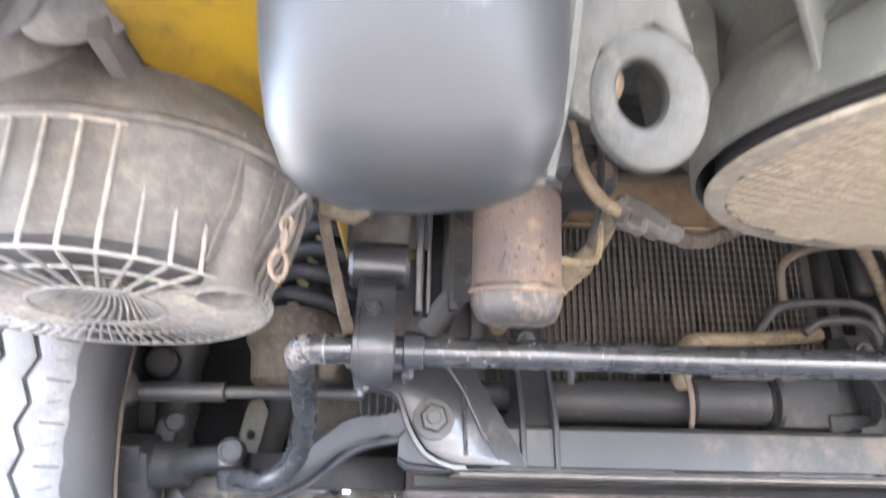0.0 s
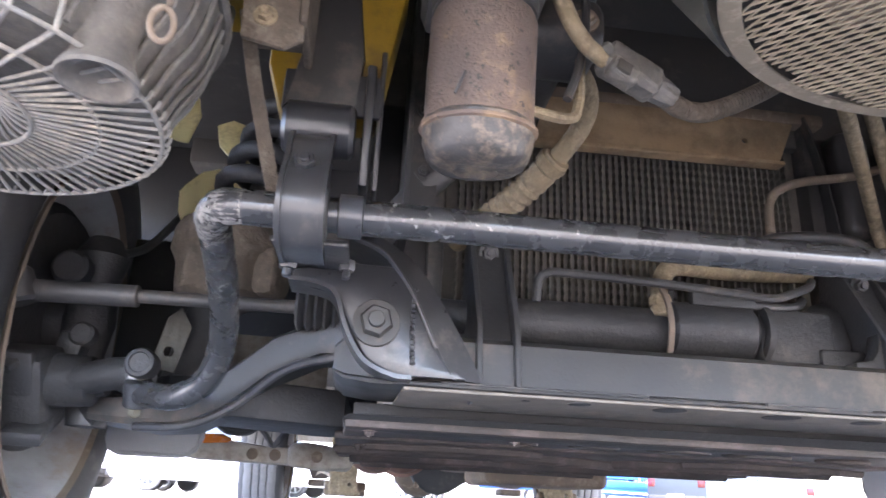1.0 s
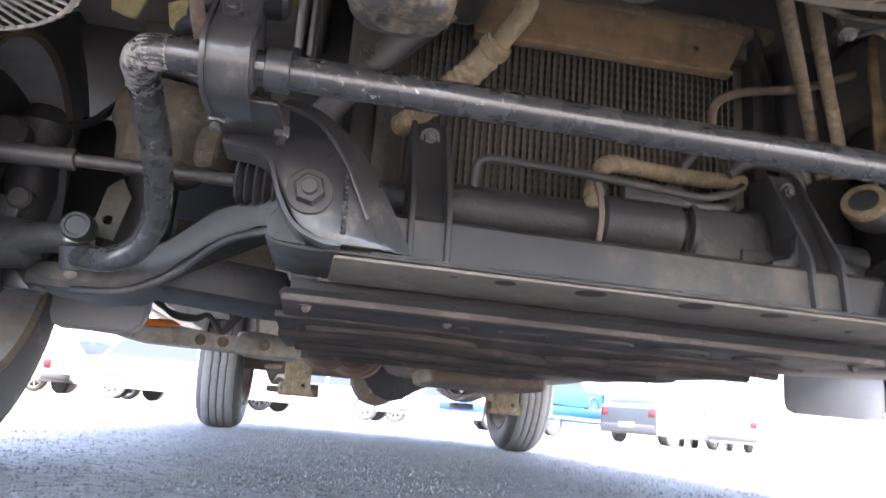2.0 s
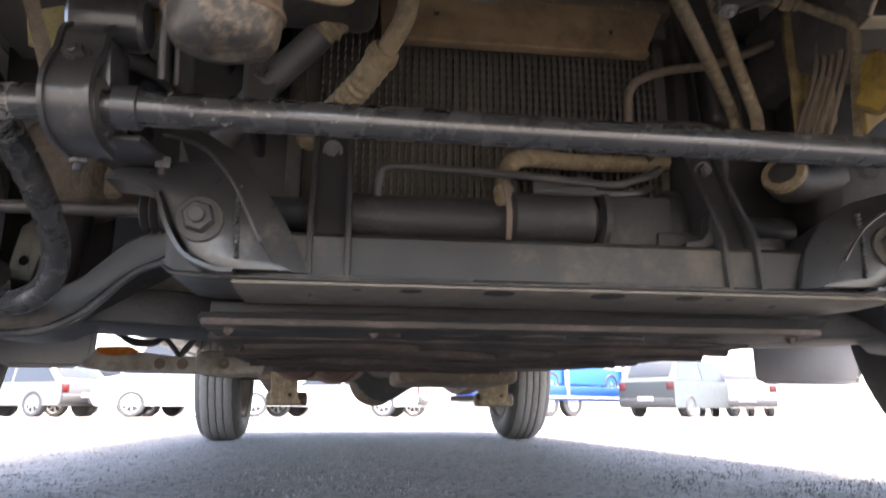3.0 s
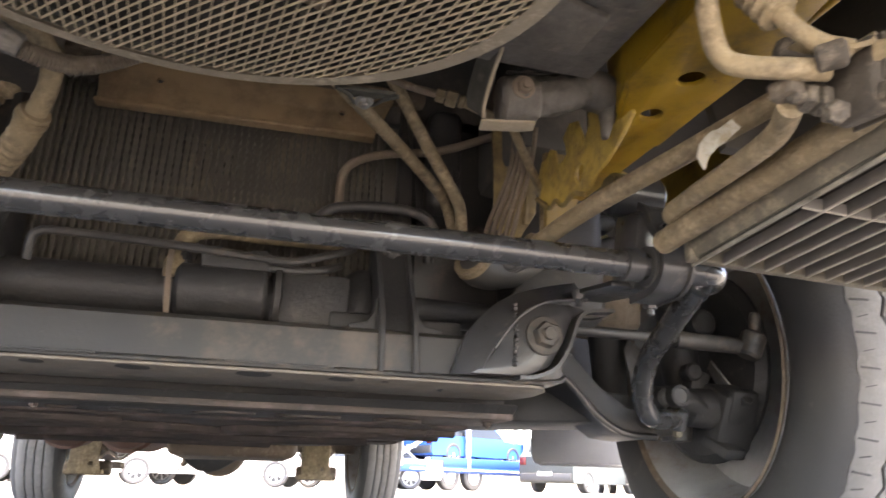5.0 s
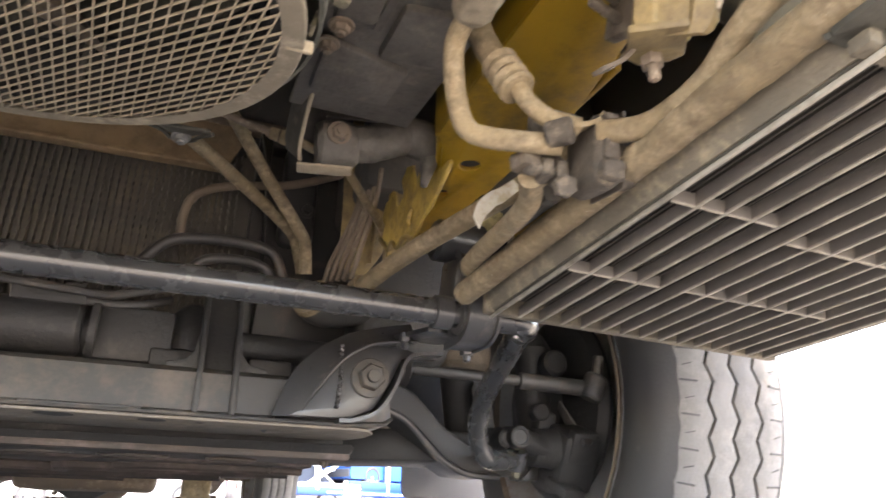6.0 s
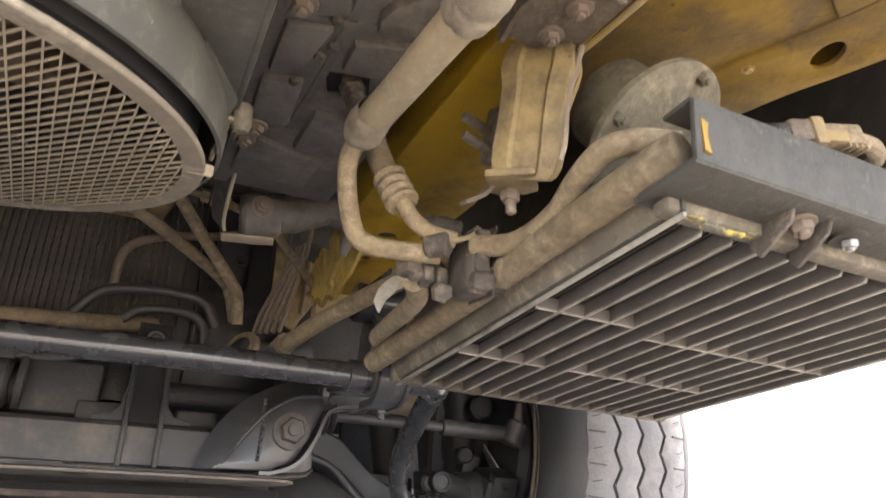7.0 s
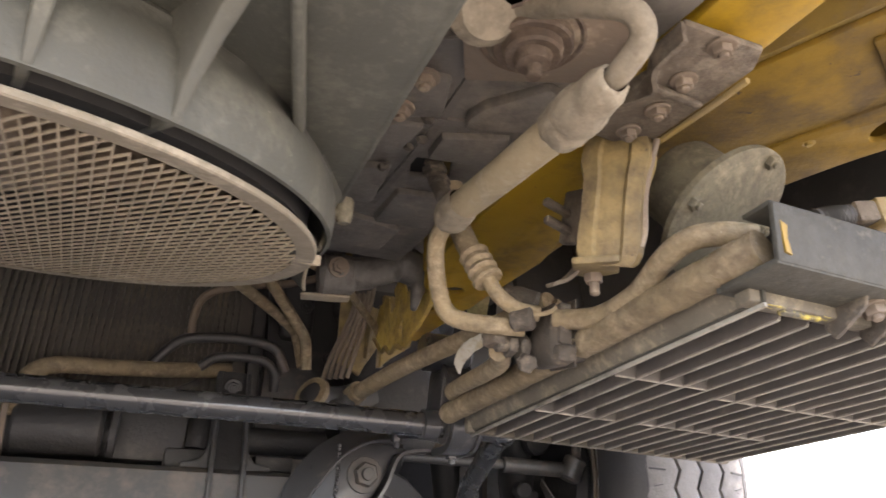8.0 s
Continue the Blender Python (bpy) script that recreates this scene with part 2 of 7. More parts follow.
def thing(name, at, label, category, group="", kind=""):
    ob = new(name)
    ob.empty_display_size = 0.02
    ob.matrix_basis = Matrix.Translation(at)
    return tagged(ob, label, category, group, kind)


def solid(name, bm, mat, at, label, category, group="", kind=""):
    """A thing that is one mesh."""
    ob = part(name, bm, mat)
    ob.data.transform(Matrix.Translation(-Vector(at)))
    ob.matrix_basis = Matrix.Translation(at)
    return tagged(ob, label, category, group, kind)


def join(*many):
    out = bmesh.new()
    for b in many:
        me = bpy.data.meshes.new("tmp")
        b.to_mesh(me)
        b.free()
        out.from_mesh(me)
        bpy.data.meshes.remove(me)
    return out


def box(centre, size, turn=(0, 0, 0), bevel=0.002, seg=2):
    b = bmesh.new()
    bmesh.ops.create_cube(b, size=1, matrix=pose(*centre, *turn) @ Matrix.Diagonal((*size, 1)))
    if bevel:
        bmesh.ops.bevel(b, geom=b.edges[:], offset=min(bevel, min(size) * 0.45), segments=seg, profile=0.5, affect="EDGES")
    return b


def axes_of(way):
    w = Vector(way).normalized()
    u = w.orthogonal().normalized()
    return u, w.cross(u), w


def lathe(p, way, profile, seg=28, arc=1.0, ref=None):
    """Turns (radius, along) pairs round the axis through p."""
    u, v, w = axes_of(way)
    if ref is not None:
        u = (Vector(ref) - w * w.dot(Vector(ref))).normalized()
        v = w.cross(u)
    b = bmesh.new()
    rings, p = [], Vector(p)
    for r, a in profile:
        if r < 1e-5:
            rings.append([b.verts.new(p + w * a)])
        else:
            rings.append([b.verts.new(p + w * a + (u * math.cos(k) + v * math.sin(k)) * r) for k in (2 * math.pi * i / seg for i in range(seg))])
    for a, c in zip(rings, rings[1:]):
        for i in range(seg):
            j = (i + 1) % seg
            face = [a[i % len(a)], a[j % len(a)], c[j % len(c)], c[i % len(c)]]
            face = list(dict.fromkeys(face))
            if len(face) > 2:
                b.faces.new(face)
    return b


def rod(a, c, r, r2=None, seg=20, bevel=0.0015):
    """A capped cylinder or cone with softened rims."""
    a, c = Vector(a), Vector(c)
    h, r2 = (c - a).length, r if r2 is None else r2
    e = min(bevel, r * 0.4, r2 * 0.4, h * 0.3)
    return lathe(a, c - a, [(0, 0), (r - e, 0), (r, e), (r2, h - e), (r2 - e, h), (0, h)], seg)


def smooth_line(points, steps=8):
    """A Catmull-Rom line through the points."""
    pts = [Vector(q) for q in points]
    if len(pts) == 2:
        return [pts[0].lerp(pts[1], i / steps) for i in range(steps + 1)]
    ends = [2 * pts[0] - pts[1], *pts, 2 * pts[-1] - pts[-2]]
    out = []
    for a, q, c, d in zip(ends, ends[1:], ends[2:], ends[3:]):
        for i in range(steps):
            s = i / steps
            out.append(0.5 * (2 * q + (c - a) * s + (2 * a - 5 * q + 4 * c - d) * s * s + (3 * q - a - 3 * c + d) * s ** 3))
    return out + [pts[-1]]


def tube(points, r, seg=14, steps=8, ridges=0.0, pitch=0.006, straight=False, cap=True):
    """A pipe along the points; ridges: how far its rings stand out."""
    line = [Vector(q) for q in points] if straight else smooth_line(points, steps)
    if ridges:
        fine, gone = [], 0.0
        for q, c in zip(line, line[1:]):
            k = max(1, int((c - q).length / (pitch / 4)))
            fine += [q.lerp(c, i / k) for i in range(k)]
        line = fine + [line[-1]]
    b, rings, u, gone = bmesh.new(), [], None, 0.0
    for i, q in enumerate(line):
        w = (line[min(i + 1, len(line) - 1)] - line[max(i - 1, 0)]).normalized()
        u = w.orthogonal().normalized() if u is None else (u - w * u.dot(w)).normalized()
        v = w.cross(u)
        if i:
            gone += (q - line[i - 1]).length
        rr = r + ridges * math.sin(2 * math.pi * gone / pitch)
        rings.append([b.verts.new(q + (u * math.cos(k) + v * math.sin(k)) * rr) for k in (2 * math.pi * j / seg for j in range(seg))])
    for a, c in zip(rings, rings[1:]):
        for j in range(seg):
            b.faces.new((a[j], a[(j + 1) % seg], c[(j + 1) % seg], c[j]))
    if cap:
        b.faces.new(rings[0][::-1]), b.faces.new(rings[-1])
    return b


def slab(outline, depth, m=Matrix(), holes=(), bevel=0.0015):
    """A plate: the outline in x, y of m, with holes, and its thickness along m's z."""
    b = bmesh.new()
    for ring in (outline, *holes):
        vs = [b.verts.new((x, y, 0)) for x, y in ring]
        for a, c in zip(vs, vs[1:] + vs[:1]):
            b.edges.new((a, c))
    bmesh.ops.triangle_fill(b, edges=b.edges[:], use_beauty=True)
    made = bmesh.ops.extrude_face_region(b, geom=b.faces[:])
    bmesh.ops.translate(b, verts=[g for g in made["geom"] if isinstance(g, bmesh.types.BMVert)], vec=(0, 0, depth))
    bmesh.ops.dissolve_limit(b, angle_limit=0.01, verts=b.verts[:], edges=b.edges[:])
    bmesh.ops.recalc_face_normals(b, faces=b.faces[:])
    if bevel:
        sharp = [e for e in b.edges if len(e.link_faces) == 2 and e.calc_face_angle(0) > 1.2]
        bmesh.ops.bevel(b, geom=sharp, offset=bevel, segments=2, profile=0.5, affect="EDGES")
    bmesh.ops.transform(b, matrix=m, verts=b.verts[:])
    return b


def ring_of(x, y, r, n=16):
    return [(x + r * math.cos(2 * math.pi * i / n), y + r * math.sin(2 * math.pi * i / n)) for i in range(n)]


def ribbon(points, across, width, thick):
    """A bent strip along the points, its width along the given direction."""
    line = smooth_line(points, 6)
    b, rows, across = bmesh.new(), [], Vector(across).normalized()
    for i, q in enumerate(line):
        w = (line[min(i + 1, len(line) - 1)] - line[max(i - 1, 0)]).normalized()
        n = w.cross(across).normalized() * thick / 2
        s = across * width / 2
        rows.append([b.verts.new(q + k) for k in (-s - n, s - n, s + n, -s + n)])
    for a, c in zip(rows, rows[1:]):
        for j in range(4):
            b.faces.new((a[j], a[(j + 1) % 4], c[(j + 1) % 4], c[j]))
    b.faces.new(rows[0][::-1]), b.faces.new(rows[-1])
    return b


def loft(front, rear, thick):
    """A curved flange between two edges."""
    a, c = smooth_line(front, 6), smooth_line(rear, 6)
    b, rows = bmesh.new(), []
    for i, (p, q) in enumerate(zip(a, c)):
        along = a[min(i + 1, len(a) - 1)] - a[max(i - 1, 0)]
        n = along.cross(q - p).normalized() * thick / 2
        m = p.lerp(q, 0.5)
        rows.append([b.verts.new(k) for k in (p - n, m - n, q - n, q + n, m + n, p + n)])
    for p, q in zip(rows, rows[1:]):
        for j in range(6):
            b.faces.new((p[j], p[(j + 1) % 6], q[(j + 1) % 6], q[j]))
    b.faces.new(rows[0][::-1]), b.faces.new(rows[-1])
    return b


def crust(b, amount, size, cuts=2):
    """Roughens a mesh with caked dirt."""
    bmesh.ops.triangulate(b, faces=b.faces[:])
    bmesh.ops.subdivide_edges(b, edges=b.edges[:], cuts=cuts, use_grid_fill=True)
    b.normal_update()
    for v in b.verts:
        v.co += v.normal * amount * (noise.noise(v.co / size) + 0.5 * noise.noise(v.co / size * 2.7))
    return b


def hexagon(p, way, r, h):
    return lathe(p, way, [(0, 0), (r, 0), (r, h * 0.8), (r * 0.88, h), (0, h)], 6)


def bolt(parent, p, way, r, mat=None, label="", washer=True):
    """A hexagon head on a washer."""
    w = Vector(way).normalized()
    p = Vector(p)
    bits = [hexagon(p, w, r, r * 0.85), rod(p + w * r * 0.6, p + w * r * 1.25, r * 0.5, seg=12, bevel=0.0006)]
    if washer:
        bits.append(rod(p - w * r * 0.25, p + w * r * 0.12, r * 1.45, seg=18, bevel=0.0005))
    return part("bolt", join(*bits), mat or dark_steel, parent, label)


UP, DOWN, BACK, FORE, RIGHT = (0, 0, 1), (0, 0, -1), (0, 1, 0), (0, -1, 0), (1, 0, 0)
XZ = pose(0, 0, 0, 90, 0, 0)


def upright(y):
    """Lays a plate's outline into x and z at that y, its thickness towards the front."""
    return Matrix.Translation((0, y, 0)) @ XZ


# ---- the setting ----
def ground_sheet():
    b = bmesh.new()
    n, half = 90, 6.0
    grid = [[b.verts.new((-half + 2 * half * i / n, -4 + 2 * half * j / n, 0.004 * (noise.noise((i * 0.9, j * 0.9, 0)) - 0.4))) for i in range(n + 1)] for j in range(n + 1)]
    for j in range(n):
        for i in range(n):
            b.faces.new((grid[j][i], grid[j][i + 1], grid[j + 1][i + 1], grid[j + 1][i]))
    edge = [*grid[0], *[r[-1] for r in grid[1:]], *grid[-1][-2::-1], *[r[0] for r in grid[-2:0:-1]]]
    far = [b.verts.new((v.co.x * 90, 2 + (v.co.y - 2) * 90, 0)) for v in edge]
    for i in range(len(edge)):
        j = (i + 1) % len(edge)
        b.faces.new((edge[i], far[i], far[j], edge[j]))
    return b


asphalt = material("asphalt", (0.185, 0.177, 0.163), (0.132, 0.127, 0.117), 0.7, dust=(0.25, 0.235, 0.208), dusty=0.22, patch=4.5, grain=95, bump=1.0, chip=(0.05, 0.05, 0.05), chips=0.24)
for node in asphalt.node_tree.nodes:
    if node.type == "BUMP":
        node.inputs["Distance"].default_value = 0.012
ground = part("ground", ground_sheet(), asphalt)
tagged(ground, "worn grey asphalt of an open car park", "ground", kind="structure")


def loose_grit():
    """Stones standing out of the worn asphalt."""
    rnd = random.Random(5)
    verts, faces = [], []
    for _ in range(42000):
        y = 1.4 + 5.6 * rnd.random() ** 1.35
        x, r = rnd.uniform(-0.55, 0.75) * (1.2 + y * 0.75), rnd.uniform(0.0016, 0.0045)
        a, h, k = rnd.uniform(0, 6.3), rnd.uniform(0.3, 0.7) * r, len(verts)
        for i in range(5):
            q = a + i * 1.257
            verts.append((x + r * rnd.uniform(0.7, 1.3) * math.cos(q), y + r * rnd.uniform(0.7, 1.3) * math.sin(q), -0.004))
        verts.append((x + 0.3 * r * math.cos(a), y + 0.3 * r * math.sin(a), h))
        faces += [(k + i, k + (i + 1) % 5, k + 5) for i in range(5)]
    me = bpy.data.meshes.new("asphalt_grit")
    me.from_pydata(verts, [], faces)
    m = material("grit", (0.15, 0.148, 0.143), (0.10, 0.099, 0.096), 0.7, patch=30)
    n, link = m.node_tree.nodes, m.node_tree.links.new
    hue, geo = [k for k in n if k.type == "HUE_SAT"][0], n.new("ShaderNodeNewGeometry")
    ramp = n.new("ShaderNodeMapRange")
    ramp.inputs[3].default_value, ramp.inputs[4].default_value = 0.55, 1.6
    link(geo.outputs["Random Per Island"], ramp.inputs[0])
    link(ramp.outputs[0], hue.inputs["Value"])
    me.materials.append(m)
    return tagged(new("asphalt_grit", me), "grey stones standing out of the worn asphalt", "gravel", kind="stuff")


loose_grit()


# ---- the van's body ----
van = thing("van_body", (0, 2.8, 0.8), "yellow van body seen from below, dusty underside", "van body")
part("floor_panel", box((0, 2.95, 0.86), (1.84, 5.04, 0.05), bevel=0.006), floor_paint, van, "dark dusty floor panel")
part("front_panel", box((0, 0.415, 1.24), (1.84, 0.05, 1.42), bevel=0.01), yellow_paint, van, "yellow front panel")
part("roof_panel", box((0, 2.93, 1.98), (1.86, 5.1, 0.05), bevel=0.02), yellow_paint, van, "yellow roof panel")
part("rear_panel", box((0, 5.45, 1.22), (1.84, 0.05, 1.5), bevel=0.01), cream_paint, van, "cream rear panel")
for s in (-1, 1):
    part("side_panel", box((s * 0.955, 0.79, 1.225), (0.04, 0.74, 1.49), bevel=0.008), yellow_paint, van, "yellow side panel")
    part("side_panel", box((s * 0.955, 1.58, 1.335), (0.036, 0.84, 1.27), bevel=0.008), yellow_paint, van)
    part("side_panel", box((s * 0.955, 3.72, 1.18), (0.04, 3.45, 1.56), bevel=0.008), cream_paint, van, "cream side panel")
    part("wing_liner", box((s * 0.925, 0.78, 0.67), (0.012, 0.70, 0.40), bevel=0.003), floor_paint, van, "dark wing liner")
    part("arch_liner", join(box((s * 0.72, 1.13, 0.66), (0.44, 0.012, 0.36), (-14, 0, 0)), box((s * 0.60, 1.0, 0.66), (0.012, 0.30, 0.34))), floor_paint, van, "dark wheel arch liner")
part("front_wing", box((0.95, 1.03, 0.56), (0.03, 0.24, 0.20), bevel=0.008), yellow_paint, van, "yellow front wing edge")
for y in (1.95, 2.7, 3.4):
    part("floor_rib", box((0, y, 0.80), (1.5, 0.09, 0.08), bevel=0.01), floor_paint, van)
sill = join(box((-0.90, 3.05, 0.445), (0.09, 2.1, 0.075), bevel=0.012), box((-0.83, 3.05, 0.49), (0.12, 2.1, 0.02), bevel=0.004))
part("sill", sill, cream_paint, van, "dirty cream sill")
part("sill", join(box((0.90, 3.05, 0.445), (0.09, 2.1, 0.075), bevel=0.012), box((0.83, 3.05, 0.49), (0.12, 2.1, 0.02), bevel=0.004)), cream_paint, van, "dirty cream sill")


# ---- frame rails ----
def left_rail():
    rail = thing("frame_rail", (-0.42, 1.2, 0.5), "yellow frame rail with black overspray and dust", "frame rail", "frame rails of the van")
    part("rail_web", slab([(-0.466, 0.47), (-0.381, 0.478), (-0.360, 0.62), (-0.372, 0.84), (-0.485, 0.84), (-0.482, 0.52)], 0.05, upright(1.215), bevel=0.006), yellow_paint, rail)
    part("rail_beam", box((-0.43, 2.6, 0.62), (0.10, 2.7, 0.12), bevel=0.012), floor_paint, rail, "dusty dark rear rail")
    part("rail_nose", box((-0.53, 0.76, 0.585), (0.13, 0.74, 0.17), (3, 0, 0), bevel=0.012), yellow_paint, rail)
    part("cover_plate", slab([(-0.462, 0.474), (-0.400, 0.476), (-0.396, 0.53), (-0.405, 0.60), (-0.425, 0.64), (-0.447, 0.62), (-0.452, 0.53)], 0.008, upright(1.164), bevel=0.002), frame_black, rail, "black oversprayed cover plate")
    part("stud", lathe((-0.422, 1.163, 0.577), FORE, [(0.0075, 0), (0.007, 0.003), (0.004, 0.005), (0, 0.0055)], 16), rust_steel, rail)
    part("cross_band", box((-0.421, 1.1595, 0.490), (0.086, 0.006, 0.042), bevel=0.002), oily_black, rail, "fresh black painted band")
    b = join(slab([(-0.480, 0.456), (-0.449, 0.449), (-0.436, 0.458), (-0.435, 0.500), (-0.482, 0.495)], 0.006, upright(1.045), bevel=0.003),
             box((-0.437, 1.065, 0.505), (0.006, 0.06, 0.07), bevel=0.002), box((-0.460, 1.075, 0.497), (0.046, 0.07, 0.006), bevel=0.002))
    part("bracket", b, seat_crust, rail, "dusty sheet steel bracket")
    bolt(rail, (-0.464, 1.038, 0.474), FORE, 0.006, tan_metal)
    part("strap", ribbon([(-0.489, 1.085, 0.512), (-0.478, 1.100, 0.46), (-0.463, 1.112, 0.405), (-0.452, 1.118, 0.368)], (1, 0.2, 0.3), 0.011, 0.004), seat_crust, rail, "dusty slanting strap")
    return rail


left_rail()


def right_rail():
    rail = thing("frame_rail", (0.40, 1.0, 0.5), "scuffed yellow frame rail with dark oval holes", "frame rail", "frame rails of the van")
    holes = [ring_of(0.405, 1.067, 0.011), ring_of(0.405, 1.00, 0.012), ring_of(0.402, 1.14, 0.008)]
    under = slab([(0.352, 0.45), (0.404, 0.45), (0.404, 0.75), (0.430, 0.82), (0.452, 0.95), (0.446, 1.10), (0.440, 1.29), (0.386, 1.295), (0.384, 1.10), (0.366, 1.045), (0.352, 1.02), (0.350, 0.9)], 0.006, Matrix.Translation((0, 0, 0.50)), holes, bevel=0.002)
    part("rail_flange", under, yellow_paint, rail)
    part("rail_web", box((0.355, 0.735, 0.565), (0.007, 0.59, 0.125), bevel=0.002), yellow_paint, rail)
    part("rail_web", box((0.370, 1.065, 0.565), (0.006, 0.088, 0.125), (0, 0, -20), bevel=0.002), yellow_paint, rail)
    part("rail_web", box((0.448, 1.00, 0.565), (0.007, 0.26, 0.125), bevel=0.002), yellow_paint, rail)
    torn = [(1.06, 0.495), (1.09, 0.56), (1.146, 0.556), (1.152, 0.530), (1.164, 0.512), (1.170, 0.530), (1.177, 0.549), (1.198, 0.556), (1.215, 0.545), (1.210, 0.521), (1.224, 0.514), (1.236, 0.522), (1.240, 0.541), (1.254, 0.549), (1.268, 0.540), (1.284, 0.544), (1.293, 0.525), (1.284, 0.506), (1.293, 0.496), (1.272, 0.484), (1.258, 0.470), (1.236, 0.472), (1.222, 0.460), (1.19, 0.461), (1.168, 0.452), (1.140, 0.464), (1.10, 0.474)]
    side = Matrix(((0, 0, 1, 0.3795), (1, 0, 0, 0), (0, 1, 0, 0), (0, 0, 0, 1)))
    part("torn_plate", crust(slab(torn, 0.0045, side, [ring_of(1.178, 0.482, 0.011, 12), ring_of(1.105, 0.515, 0.008, 10)], bevel=0.0014), 0.0015, 0.014, 1), torn_yellow, rail, "torn pale yellow side plate")
    part("torn_edge", tube([(0.380, 1.168, 0.452), (0.377, 1.19, 0.461), (0.380, 1.222, 0.460), (0.377, 1.236, 0.471), (0.379, 1.258, 0.470), (0.378, 1.293, 0.496)], 0.003, 8), yellow_dirt, rail)
    part("rail_end", slab([(0.386, 0.455), (0.402, 0.470), (0.43, 0.49), (0.452, 0.56), (0.44, 0.66), (0.386, 0.66)], 0.01, upright(1.295), bevel=0.003), yellow_dirt, rail)
    part("rail_beam", box((0.40, 2.6, 0.62), (0.10, 2.65, 0.12), bevel=0.012), floor_paint, rail, "dusty dark rear rail")
    part("rail_web", box((0.400, 0.60, 0.565), (0.007, 0.30, 0.125), bevel=0.002), yellow_dirt, rail)
    return rail


right_rail()


def outrigger():
    beam = thing("cross_beam", (0.55, 0.66, 0.53), "yellow diagonal beam with an oval hole, stained paint", "beam")
    oval = [(0.583 + 0.010 * math.cos(a) + 0.004 * math.sin(a), 0.659 + 0.015 * math.sin(a)) for a in (2 * math.pi * i / 18 for i in range(18))]
    face = [(0.412, 0.72), (0.432, 0.672), (0.459, 0.607), (0.505, 0.50), (0.60, 0.50), (0.556, 0.634), (0.527, 0.712), (0.50, 0.79), (0.42, 0.79)]
    part("face", slab(face, 0.006, Matrix.Translation((0, 0, 0.5265)), bevel=0.002), yellow_worn, beam)
    strip = [(0.498, 0.80), (0.525, 0.712), (0.554, 0.634), (0.598, 0.50), (0.672, 0.50), (0.618, 0.652), (0.597, 0.705), (0.579, 0.765), (0.566, 0.80)]
    part("lower_flange", slab(strip, 0.006, Matrix.Translation((0, 0, 0.524)), [oval], bevel=0.002), yellow_worn, beam)
    part("outer_web", loft([(0.566, 0.80, 0.526), (0.579, 0.765, 0.526), (0.597, 0.705, 0.526), (0.618, 0.652, 0.526), (0.672, 0.50, 0.526)], [(0.566, 0.80, 0.65), (0.579, 0.765, 0.65), (0.597, 0.705, 0.65), (0.618, 0.652, 0.65), (0.672, 0.50, 0.65)], 0.005), yellow_worn, beam)
    part("inner_web", loft([(0.412, 0.72, 0.533), (0.432, 0.672, 0.533), (0.459, 0.607, 0.533), (0.505, 0.50, 0.533)], [(0.412, 0.72, 0.65), (0.432, 0.672, 0.65), (0.459, 0.607, 0.65), (0.505, 0.50, 0.65)], 0.005), yellow_dirt, beam)
    part("patch_plate", slab([(0.484, 0.592), (0.553, 0.628), (0.572, 0.57), (0.59, 0.51), (0.52, 0.51)], 0.004, Matrix.Translation((0, 0, 0.5225)), bevel=0.0015), yellow_worn, beam, "rusty riveted patch plate")
    for p in ((0.512, 0.588), (0.545, 0.600), (0.528, 0.556), (0.562, 0.56)):
        part("rivet", lathe((*p, 0.523), DOWN, [(0.0045, 0), (0.004, 0.002), (0, 0.0035)], 12), rust_steel, beam)
    bolt(beam, (0.545, 0.695, 0.529), DOWN, 0.006, yellow_dirt)
    return beam


outrigger()


